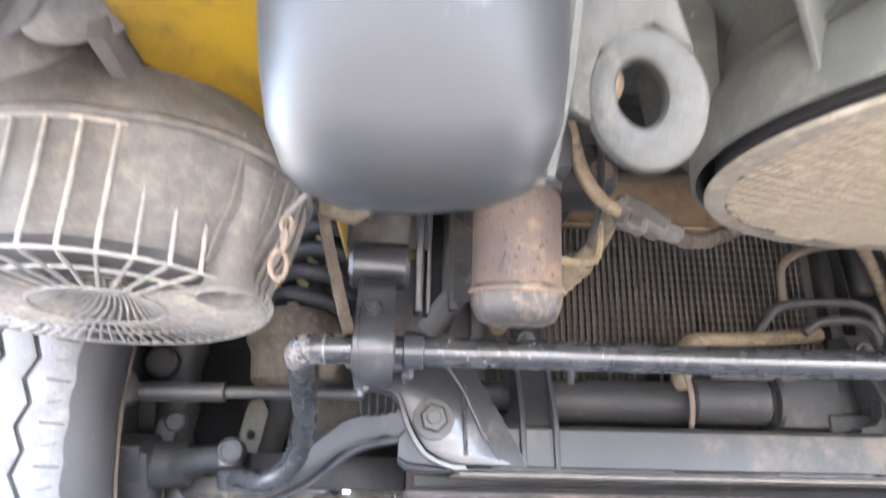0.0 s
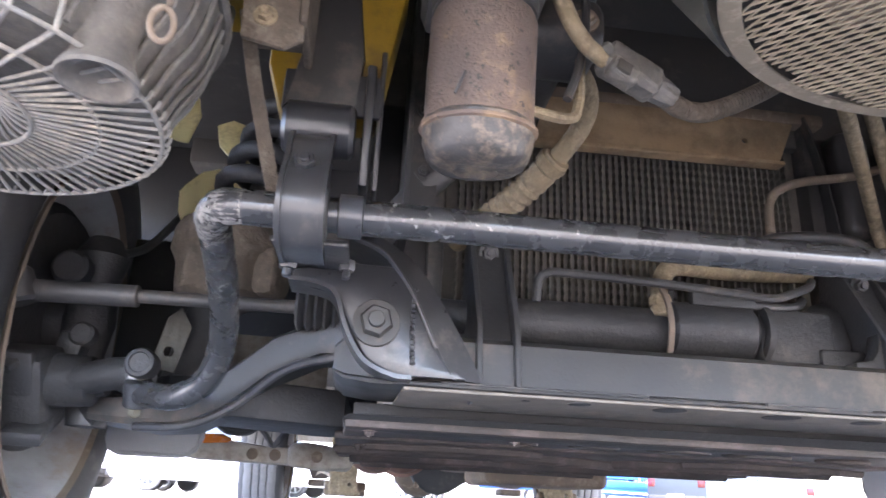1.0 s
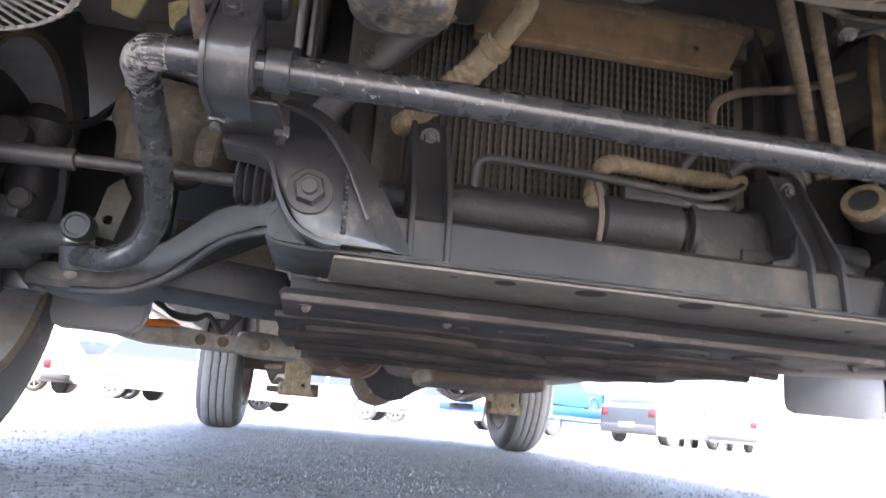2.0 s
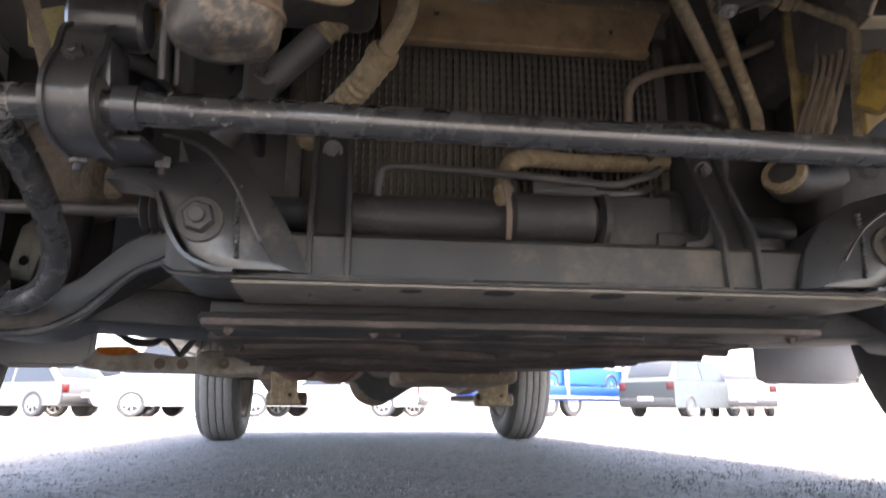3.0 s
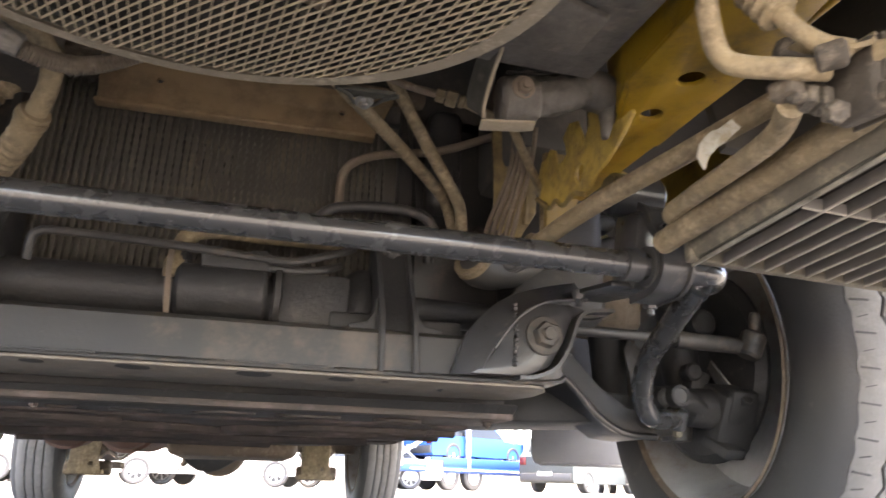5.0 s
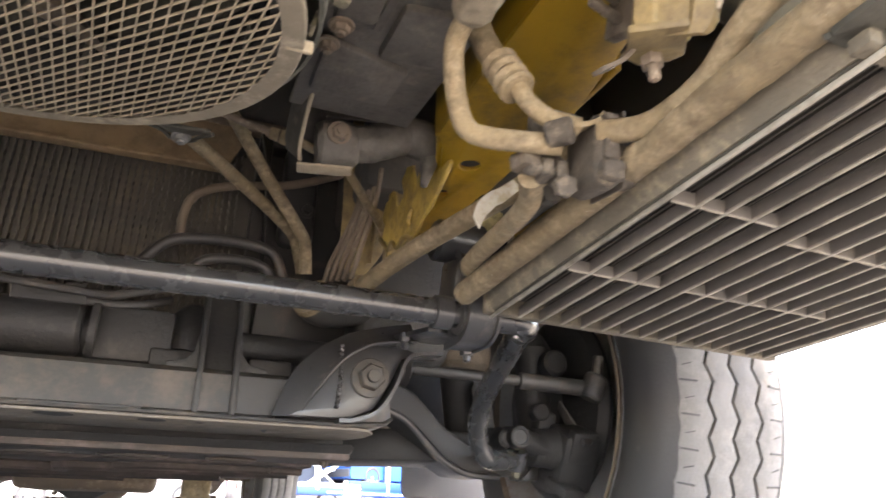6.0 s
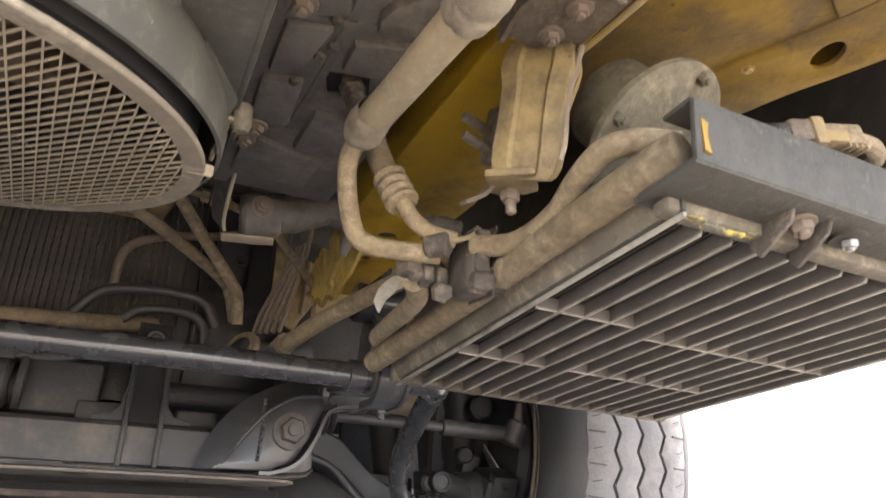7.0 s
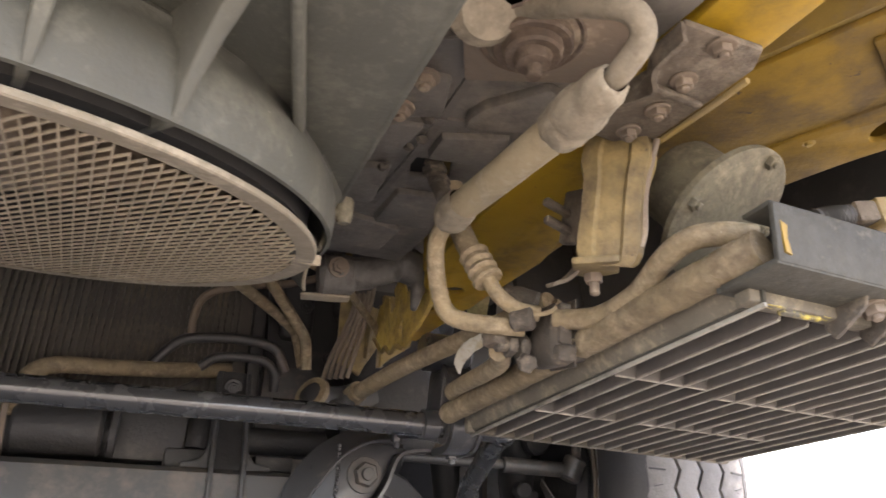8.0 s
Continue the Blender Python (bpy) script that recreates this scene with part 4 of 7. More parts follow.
def spring_leg(s):
    t = thing("coil_spring", (s * 0.555, 1.52, 0.4), "black coil spring on a crusted brown lower seat", "spring", "front coil springs")
    low, high = Vector((s * 0.541, 1.46, 0.462)), Vector((s * 0.486, 1.475, 0.640))
    way = (high - low).normalized()
    u, v, way = axes_of(way)
    line = [low.lerp(high, k / 96) + (u * math.cos(a) + v * math.sin(a)) * 0.048 for k, a in ((k, 2 * math.pi * 5.1 * k / 96) for k in range(97))]
    part("coil", tube(line, 0.0118, 12, 1), oily_black, t, "black enamelled coil")
    part("damper_tube", rod(low, high + way * 0.12, 0.016, bevel=0.003), liner_black, t)
    part("lower_seat", crust(lathe((s * 0.553, 1.46, 0.366), UP, [(0, 0), (0.044, 0.0), (0.054, 0.010), (0.056, 0.04), (0.060, 0.055), (0.065, 0.062), (0.065, 0.085), (0.058, 0.100), (0.050, 0.106), (0, 0.106)], 36), 0.0025, 0.02, 1), seat_crust, t, "crusted brown lower seat")
    part("seat_lug", crust(box((s * 0.498, 1.445, 0.405), (0.045, 0.05, 0.06), (0, 0, 20 * s), bevel=0.012, seg=3), 0.002, 0.015, 1), seat_crust, t)
    part("strut", rod((s * 0.60, 1.53, 0.27), (s * 0.560, 1.47, 0.38), 0.026, bevel=0.004), liner_black, t)
    return t


spring_leg(-1)
spring_leg(1)


def inner_wing(s, patch):
    t = thing("inner_wing", (s * 0.66, 1.9, 0.6), "dark dusty inner wing panel behind the spring", "wing panel", "inner wings")
    part("rear_wall", box((s * 0.62, 1.99, 0.62), (0.56, 0.012, 0.44), (8, 0, 0)), liner_black, t)
    part("roof", box((s * 0.60, 1.55, 0.82), (0.55, 0.9, 0.012)), liner_black, t)
    part("inner_wall", box((s * 0.475, 1.62, 0.68), (0.012, 0.62, 0.22)), dark_steel, t)
    if patch:
        # patches whose pale colour stands for sunlit yellow paint
        first = [(0.634, 0.696), (0.610, 0.708), (0.585, 0.700), (0.545, 0.690), (0.520, 0.66), (0.530, 0.60), (0.600, 0.636), (0.626, 0.660)]
        second = [(0.673, 0.579), (0.656, 0.601), (0.642, 0.614), (0.595, 0.628), (0.54, 0.61), (0.53, 0.53), (0.60, 0.50), (0.648, 0.500), (0.659, 0.516), (0.669, 0.547)]
        third = [(0.722, 0.727), (0.669, 0.743), (0.661, 0.710), (0.674, 0.661), (0.693, 0.664), (0.712, 0.671)]
        for outline in (first, second, third):
            part("yellow_patch", crust(slab([(s * x, z) for x, z in outline], 0.006, upright(1.63), bevel=0.002), 0.001, 0.012, 1), sunlit_yellow, t, "yellow panel edge, coloured pale as if sunlit")
    return t


inner_wing(-1, True)
inner_wing(1, True)


# ---- behind the bar: steering rack, radiator ----
def steering_rack():
    t = thing("steering_rack", (0, 1.35, 0.31), "dark steering rack housing strapped to the crossmember", "steering rack")
    part("housing", rod((-0.225, 1.352, 0.345), (0.07, 1.352, 0.347), 0.027, bevel=0.004), oily_black, t)
    part("left_end", rod((-0.34, 1.38, 0.355), (-0.22, 1.356, 0.346), 0.019, bevel=0.004), oily_black, t)
    part("right_block", join(box((0.105, 1.352, 0.347), (0.09, 0.055, 0.062), bevel=0.006), rod((0.13, 1.36, 0.352), (0.34, 1.39, 0.358), 0.018)), oily_black, t)
    part("cylinder", rod((-0.045, 1.340, 0.348), (0.055, 1.340, 0.350), 0.031, bevel=0.005), oily_black, t)
    part("strap", ribbon([(-0.052, 1.325, 0.392), (-0.052, 1.311, 0.372), (-0.050, 1.308, 0.345), (-0.049, 1.318, 0.318), (-0.049, 1.33, 0.308)], RIGHT, 0.006, 0.003), rust_steel, t, "worn steel strap")
    part("notched_bracket", slab([(-0.020, 0.372), (-0.020, 0.394), (0.000, 0.398), (0.010, 0.384), (0.026, 0.384), (0.034, 0.396), (0.052, 0.396), (0.056, 0.372)], 0.012, upright(1.328), bevel=0.002), oily_black, t)
    part("pinion_tower", lathe((0.165, 1.362, 0.330), (0.1, 0.25, 1), [(0, 0), (0.026, 0.002), (0.030, 0.012), (0.027, 0.05), (0.020, 0.062), (0.012, 0.07), (0, 0.072)], 28), oily_black, t, "round pinion housing")
    for x in (-0.06, -0.02, 0.03):
        part("pipe_union", join(rod((x + 0.02, 1.335, 0.372), (x + 0.02, 1.333, 0.392), 0.007, seg=14), hexagon((x + 0.02, 1.334, 0.380), UP, 0.0095, 0.008)), oily_black, t)
    part("mount_foot", box((0.155, 1.345, 0.322), (0.055, 0.05, 0.024), bevel=0.004), oily_black, t)
    part("mount_foot", box((0.262, 1.345, 0.322), (0.05, 0.05, 0.02), bevel=0.004), oily_black, t)
    part("ring", lathe((0.062, 1.345, 0.35), RIGHT, [(0.028, 0), (0.037, 0.001), (0.037, 0.008), (0.028, 0.009)], 24), oily_black, t)
    return t


steering_rack()
solid("steering_pipe", tube([(-0.195, 1.322, 0.362), (-0.193, 1.318, 0.385), (-0.185, 1.316, 0.393), (-0.165, 1.315, 0.395), (-0.05, 1.315, 0.392), (0.04, 1.316, 0.387), (0.075, 1.317, 0.386), (0.095, 1.322, 0.392), (0.135, 1.34, 0.41), (0.155, 1.36, 0.425)], 0.005, 10), frame_black, (0, 1.32, 0.39), "thin brown steel pipe above the steering rack", "pipe", "thin steel pipes")
solid("steering_pipe", tube([(0.015, 1.325, 0.362), (0.018, 1.322, 0.376), (0.03, 1.322, 0.379), (0.08, 1.325, 0.378), (0.115, 1.335, 0.385), (0.14, 1.36, 0.40)], 0.005, 10), dark_steel, (0, 1.32, 0.38), "thin dark steel pipe above the steering rack", "pipe", "thin steel pipes")
feed = thing("feed_hose", (0, 1.34, 0.38), "tan hose rising from the steering rack", "hose")
part("hose", tube([(-0.048, 1.335, 0.372), (-0.046, 1.338, 0.395), (-0.035, 1.345, 0.418), (-0.01, 1.36, 0.430), (0.05, 1.385, 0.438), (0.12, 1.41, 0.448), (0.2, 1.43, 0.46)], 0.011, 14), tan_rubber, feed)
part("union", join(rod((-0.048, 1.333, 0.358), (-0.048, 1.335, 0.372), 0.0125), hexagon((-0.048, 1.335, 0.372), UP, 0.0135, 0.012)), tan_metal, feed, "dusty union nut")


def radiator():
    t = thing("radiator", (0, 1.47, 0.4), "dusty brown radiator core with fine vertical fins", "radiator")
    part("core", box((-0.03, 1.4790, 0.52), (0.52, 0.03, 0.32), bevel=0.002), fin_metal, t, "dusty core")
    n = 51
    base = bmesh.new()
    h = 0.30
    # one crimped fin, shared by all
    rows = []
    for i in range(49):
        z = -h / 2 + h * i / 48
        k = 0.0006 * (1 if i % 2 else -1)
        rows.append([base.verts.new((dx + k, dy, z)) for dx, dy in ((-0.0017, 0.016), (-0.0011, -0.003), (0.0011, -0.003), (0.0017, 0.016))])
    for a, c in zip(rows, rows[1:]):
        for j in range(3):
            base.faces.new((a[j], a[j + 1], c[j + 1], c[j]))
    me = bpy.data.meshes.new("fin")
    base.to_mesh(me)
    base.free()
    me.materials.append(fin_metal)
    for i in range(n):
        fin = new("fin", me)
        fin.parent = t
        fin.location = Vector((-0.265 + 0.47 * i / (n - 1), 1.456, 0.52)) - origin(t)
    part("tank", box((-0.03, 1.468, 0.352), (0.54, 0.05, 0.05), bevel=0.01), oily_black, t)
    for x in (-0.295, 0.235):
        part("side_plate", box((x, 1.465, 0.51), (0.02, 0.055, 0.36), bevel=0.003), frame_black, t)
    return t


radiator()
beam = thing("radiator_beam", (0, 1.42, 0.62), "brown dusty pressed beam above the radiator", "beam")
part("beam_face", slab([(-0.188, 0.616), (0.182, 0.620), (0.212, 0.690), (-0.195, 0.700)], 0.008, upright(1.44), [ring_of(-0.115, 0.662, 0.004, 10), ring_of(0.135, 0.655, 0.004, 10)], bevel=0.002), brown_beam, beam)
part("beam_top", box((0, 1.465, 0.70), (0.52, 0.07, 0.02), bevel=0.006), rust_steel, beam)
part("beam_lip", box((-0.003, 1.428, 0.616), (0.372, 0.02, 0.006), (0, -0.6, 0)), brown_beam, beam)
part("upper_panel", box((0.0, 1.46, 0.75), (0.76, 0.02, 0.18), bevel=0.004), floor_paint, beam)

for line in ([(0.085, 1.175, 0.563), (0.136, 1.231, 0.5535), (0.200, 1.302, 0.543), (0.272, 1.382, 0.526), (0.288, 1.398, 0.510), (0.300, 1.40, 0.47)], [(0.145, 1.215, 0.628), (0.177, 1.247, 0.601), (0.228, 1.297, 0.557), (0.279, 1.345, 0.515), (0.294, 1.360, 0.497), (0.300, 1.37, 0.46)]):
    solid("rubber_hose", tube(line, 0.0082, 14), tan_rubber, line[1], "dusty tan rubber hose running down past the radiator", "hose", "pair of hoses past the radiator")
solid("bent_pipe", tube([(0.137, 1.40, 0.495), (0.137, 1.40, 0.528), (0.143, 1.40, 0.552), (0.160, 1.40, 0.568), (0.195, 1.40, 0.582), (0.275, 1.40, 0.600), (0.355, 1.39, 0.632)], 0.0060, 12), rust_steel, (0.16, 1.4, 0.5), "bent tan steel pipe before the radiator", "pipe")
solid("bent_pipe", tube([(0.09, 1.405, 0.45), (0.12, 1.40, 0.485), (0.15, 1.395, 0.495), (0.21, 1.39, 0.498), (0.255, 1.39, 0.49), (0.275, 1.40, 0.46)], 0.0075, 12), dark_steel, (0.1, 1.4, 0.45), "bent dark steel pipe before the radiator", "pipe")
solid("bent_pipe", tube([(0.155, 1.39, 0.452), (0.18, 1.385, 0.468), (0.235, 1.385, 0.470), (0.258, 1.39, 0.455), (0.262, 1.40, 0.43)], 0.0068, 12), dark_steel, (0.16, 1.39, 0.45), "short bent dark steel pipe before the radiator", "pipe")
stub = thing("hose_stub", (0.32, 1.34, 0.41), "short thick black hose end with a tan clamp", "hose")
part("hose", tube([(0.305, 1.335, 0.418), (0.318, 1.345, 0.41), (0.35, 1.36, 0.415), (0.40, 1.37, 0.43)], 0.024, 20), rubber, stub)
part("clamp_ring", lathe((0.302, 1.333, 0.42), (0.5, 0.4, -0.25), [(0.017, 0), (0.026, 0.001), (0.027, 0.009), (0.024, 0.01)], 22), tan_metal, stub, "dusty tan clamp ring")
bay = thing("bracing_panel", (0.32, 1.46, 0.5), "dark engine bay panel beside the radiator", "panel", "engine bay panels")
part("panel", box((0.32, 1.46, 0.52), (0.17, 0.02, 0.33), bevel=0.005), dark_steel, bay)
part("stiffener", box((0.29, 1.44, 0.60), (0.05, 0.05, 0.16), bevel=0.014, seg=3), dark_steel, bay)
part("side_box", box((0.44, 1.40, 0.46), (0.14, 0.10, 0.22), bevel=0.03, seg=3), oily_black, bay)
part("flange", ribbon([(0.245, 1.435, 0.36), (0.25, 1.432, 0.48), (0.24, 1.435, 0.62), (0.225, 1.44, 0.70)], BACK, 0.03, 0.003), frame_black, bay)
bolt(bay, (0.30, 1.414, 0.57), FORE, 0.008, frame_black), bolt(bay, (0.35, 1.449, 0.50), FORE, 0.008, frame_black)
bay = thing("bracing_panel", (-0.37, 1.46, 0.5), "dark engine bay panel beside the radiator", "panel", "engine bay panels")
part("panel", box((-0.37, 1.47, 0.55), (0.14, 0.02, 0.4), bevel=0.005), dark_steel, bay)
part("side_web", box((-0.34, 1.40, 0.60), (0.012, 0.16, 0.30), bevel=0.003), dark_steel, bay)
part("flange", ribbon([(-0.325, 1.32, 0.46), (-0.325, 1.32, 0.56), (-0.33, 1.325, 0.70)], RIGHT, 0.03, 0.003), frame_black, bay)
bolt(bay, (-0.325, 1.317, 0.50), FORE, 0.007, frame_black), bolt(bay, (-0.327, 1.318, 0.58), FORE, 0.007, frame_black)
for k in range(5):
    solid("brake_line", tube([(0.318 + 0.007 * k, 1.330 - 0.006 * k, 0.440), (0.325 + 0.007 * k, 1.328 - 0.006 * k, 0.470), (0.341 + 0.005 * k, 1.322 - 0.008 * k, 0.512 + 0.003 * (k % 2)), (0.350 + 0.004 * k, 1.315 - 0.009 * k, 0.545), (0.352 + 0.004 * k, 1.305 - 0.009 * k, 0.585)], 0.0032, 8), rust_steel, (0.33, 1.3, 0.44), "thin tan brake line in a bundle by the rail", "pipe", "brake lines")
wing = thing("dirty_panel", (0.37, 1.345, 0.46), "olive brown dirt-caked panel behind the brake lines", "panel")
part("sheet", crust(slab([(0.338, 0.47), (0.372, 0.455), (0.398, 0.50), (0.408, 0.60), (0.405, 0.70), (0.345, 0.70), (0.336, 0.60)], 0.006, upright(1.352), bevel=0.002), 0.003, 0.03, 2), tan_yellow, wing)
for x in (0.356, 0.382):
    part("fold", tube([(x, 1.347, 0.48), (x + 0.004, 1.346, 0.56), (x - 0.002, 1.347, 0.68)], 0.0045, 8), tan_yellow, wing)


# ---- cooling fan with its wire cover ----
FAN, FAN_R, TILT, LEAN = Vector((-0.012, 0.824, 0.409)), 0.206, math.atan(0.155), math.atan(-0.010)
FU = Vector((1, 0, math.tan(LEAN))).normalized()
FV = Vector((0, 1, math.tan(TILT)))
FV = (FV - FU * FU.dot(FV)).normalized()
FW = FU.cross(FV)
FM = Matrix(((FU.x, FV.x, FW.x, FAN.x), (FU.y, FV.y, FW.y, FAN.y), (FU.z, FV.z, FW.z, FAN.z), (0, 0, 0, 1)))


def in_fan(b):
    bmesh.ops.transform(b, matrix=FM, verts=b.verts[:])
    return b


def fan_cover():
    t = thing("fan_guard", FAN, "round expanded metal fan guard, tan with dust", "fan guard")
    part("rim", lathe(FAN, FW, [(FAN_R - 0.013, 0.0), (FAN_R - 0.007, -0.0004), (FAN_R - 0.0008, -0.0002), (FAN_R, 0.0006), (FAN_R, 0.003), (FAN_R - 0.001, 0.004), (FAN_R - 0.012, 0.003)], 128), rim_metal, t)
    part("rim_joint", in_fan(box((FAN_R * 0.985, -0.01, 0.003), (0.016, 0.004, 0.008))), mesh_metal, t)
    # expanded metal: two families of slanting strands
    b, inner = bmesh.new(), FAN_R - 0.008
    px, py, w = 0.0246, 0.00365, 0.00046
    turn = Matrix.Rotation(radians(113), 3, "Z")

    def strand(p, q):
        d = Vector((q[0] - p[0], q[1] - p[1], 0))
        nrm = Vector((-d.y, d.x, 0)).normalized() * w
        lift = Vector((0, 0, 0.0013))
        vs = [b.verts.new(turn @ (Vector((*p, 0)) + o)) for o in (nrm, -nrm, -nrm * 0.8 + lift, nrm * 0.8 + lift)] + [b.verts.new(turn @ (Vector((*q, 0)) + o)) for o in (nrm, -nrm, -nrm * 0.8 + lift, nrm * 0.8 + lift)]
        for j in range(4):
            b.faces.new((vs[j], vs[(j + 1) % 4], vs[4 + (j + 1) % 4], vs[4 + j]))

    for j in range(int(-inner / py) - 1, int(inner / py) + 2):
        for i in range(int(-inner / px) - 2, int(inner / px) + 2):
            x, y = (i + 0.5 * (j % 2)) * px, j * py
            for s in (-1, 1):
                p, q = (x, y), (x + s * px / 2, y + py)
                if math.hypot(*p) < inner and math.hypot(*q) < inner:
                    strand(p, q)
    tagged(part("wire_mesh", in_fan(b), mesh_metal, t, "dusty diamond mesh", smooth=False), kind="stuff")
    tab = part("tab", slab([(-0.030, 0.012), (0.030, 0.012), (0.012, -0.012), (-0.010, -0.014)], 0.004, pose(0.125, 1.126, 0.5055, -14, 0, 176), bevel=0.001), panel_grey, t)
    bolt(tab, (0.127, 1.139, 0.506), (0.1, -0.25, -1), 0.0065, zinc)
    part("tab_rim", tube([(0.096, 1.114, 0.502), (0.110, 1.128, 0.5045), (0.117, 1.146, 0.508), (0.128, 1.151, 0.5095), (0.138, 1.145, 0.508), (0.144, 1.128, 0.5045), (0.156, 1.113, 0.502)], 0.0022, 8), panel_grey, tab)
    return t


fan_cover()


def fan_rotor():
    t = thing("cooling_fan", FAN + FW * 0.05, "dusty cooling fan behind the wire guard", "fan")
    for i in range(7):
        a = 2 * math.pi * i / 7
        b, rows = bmesh.new(), []
        for j in range(7):
            r = 0.045 + 0.130 * j / 6
            sweep = a + 0.35 * (j / 6) ** 1.5
            half = 0.11 + 0.09 * j / 6
            pitch = 0.030 - 0.014 * j / 6
            rows.append([b.verts.new((r * math.cos(sweep + half * k), r * math.sin(sweep + half * k), 0.055 + pitch * k + e)) for k, e in ((-1, 0), (0, 0.003), (1, 0), (0, 0.006))])
        for p, q in zip(rows, rows[1:]):
            for j in range(4):
                b.faces.new((p[j], p[(j + 1) % 4], q[(j + 1) % 4], q[j]))
        b.faces.new(rows[0][::-1]), b.faces.new(rows[-1])
        part("blade", in_fan(b), rust_steel, t)
    part("hub", lathe(FAN + FW * 0.022, FW, [(0, 0), (0.035, 0.002), (0.056, 0.012), (0.06, 0.03), (0.06, 0.06), (0, 0.06)], 32), rust_steel, t, "dusty hub")
    for a in (20, 140, 260):
        part("motor_arm", in_fan(box((0.11 * math.cos(radians(a)), 0.11 * math.sin(radians(a)), 0.085), (0.19, 0.018, 0.012), (0, 0, a))), panel_dark, t)
    return t


fan_rotor()


def fan_shroud():
    t = thing("fan_shroud", FAN + FW * 0.12, "grey green plastic fan shroud with ribs, dust specks", "fan shroud")
    R = FAN_R + 0.006
    part("wall", lathe(FAN, FW, [(FAN_R - 0.006, 0.046), (R - 0.003, 0.030), (R - 0.0005, 0.010), (R + 0.002, 0.0105), (R + 0.003, 0.026), (R + 0.0015, 0.036), (R - 0.001, 0.044), (R - 0.006, 0.052), (R - 0.009, 0.056), (R - 0.010, 0.062), (R - 0.020, 0.072), (R - 0.024, 0.11), (R + 0.004, 0.145), (R + 0.03, 0.165), (R + 0.06, 0.17), (0, 0.172)], 96), shroud_plastic, t)
    # added black ring that stands in for the shade inside the slot
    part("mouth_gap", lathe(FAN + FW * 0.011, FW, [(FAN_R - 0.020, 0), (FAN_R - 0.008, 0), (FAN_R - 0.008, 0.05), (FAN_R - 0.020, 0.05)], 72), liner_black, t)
    # level corner plate round the collar, with a tall fin where they meet
    arc = [(FAN.x + 0.190 * math.cos(a), FAN.y + 0.190 * math.sin(a)) for a in (radians(-172 + 164 * i / 26) for i in range(27))]
    level = [(0.2055, 0.797), (0.2065, 0.60), (0.205, 0.43), (-0.205, 0.43), (-0.21, 0.797)]
    part("corner_plate", slab(arc[::-1] + level[::-1], 0.004, Matrix.Translation((0, 0, 0.4465)), bevel=0.001), shroud_plastic, t)
    part("corner_wall", box((0.2045, 0.615, 0.474), (0.004, 0.37, 0.056), bevel=0.001), shroud_plastic, t)
    a, c = Vector((0.180, 0.792, 0)), Vector((0.118, 0.490, 0))
    d = (c - a).normalized()
    m = Matrix(((d.x, 0, d.y, a.x), (d.y, 0, -d.x, a.y), (0, 1, 0, 0), (0, 0, 0, 1)))
    part("tall_fin", slab([(0, 0.421), (0.03, 0.425), (0.10, 0.432), (0.19, 0.4365), (0.31, 0.440), (0.31, 0.50), (0, 0.50)], 0.006, m, bevel=0.0022), shroud_plastic, t)
    part("fin_foot", loft([(0.181, 0.775, 0.434), (0.188, 0.792, 0.436), (0.200, 0.798, 0.441)], [(0.177, 0.735, 0.447), (0.190, 0.76, 0.448), (0.204, 0.785, 0.449)], 0.004), shroud_plastic, t)
    small = [(R - 0.018, 0.022), (R + 0.003, 0.022), (R + 0.030, 0.12), (R + 0.040, 0.172), (R - 0.012, 0.172)]
    big = [(R - 0.012, 0.020), (R + 0.012, 0.020), (R + 0.085, 0.12), (R + 0.095, 0.172), (R - 0.012, 0.172)]
    gusset = [(R - 0.024, 0.010), (R + 0.002, 0.010), (R + 0.008, 0.026), (R + 0.022, 0.048), (R + 0.042, 0.072), (R + 0.060, 0.090), (R + 0.060, 0.12), (R - 0.024, 0.12)]
    for a, shape, w in ((-58.5, gusset, 0.014), (-73.7, gusset, 0.014), (-89, gusset, 0.014), (-104, gusset, 0.014), (-120, gusset, 0.014), (-140, small, 0.012), (125, big, 0.007), (165, small, 0.012), (200, small, 0.012), (70, small, 0.012), (25, small, 0.012)):
        m = FM @ pose(0, 0, 0, 0, 0, a) @ pose(0, w / 2, 0, 90, 0, 0)
        b = slab(shape, w, Matrix(), bevel=0.0022)
        middle = sum(v.co.z for v in b.verts) / len(b.verts)
        for v in b.verts:
            v.co.z = middle + (v.co.z - middle) * (0.30 + 0.70 * min(max((v.co.y - 0.01) / (0.075 if shape is gusset else 0.16), 0), 1))
        bmesh.ops.transform(b, matrix=m, verts=b.verts[:])
        part("rib", b, shroud_plastic, t)
    part("flange", in_fan(box((-0.07, 0.02, 0.178), (0.52, 0.56, 0.012), bevel=0.004)), shroud_plastic, t)
    part("clip", join(box((0.199, 0.806, 0.428), (0.003, 0.010, 0.030), (0, 14, 0), bevel=0.001), box((0.206, 0.803, 0.440), (0.014, 0.010, 0.003), bevel=0.001), lathe((0.209, 0.800, 0.452), (0.05, 0.12, -1), [(0.0055, 0), (0.0065, 0.002), (0.0062, 0.014), (0.0045, 0.018), (0, 0.0185)], 18)), horn_metal, t, "tan clip")
    return t


fan_shroud()


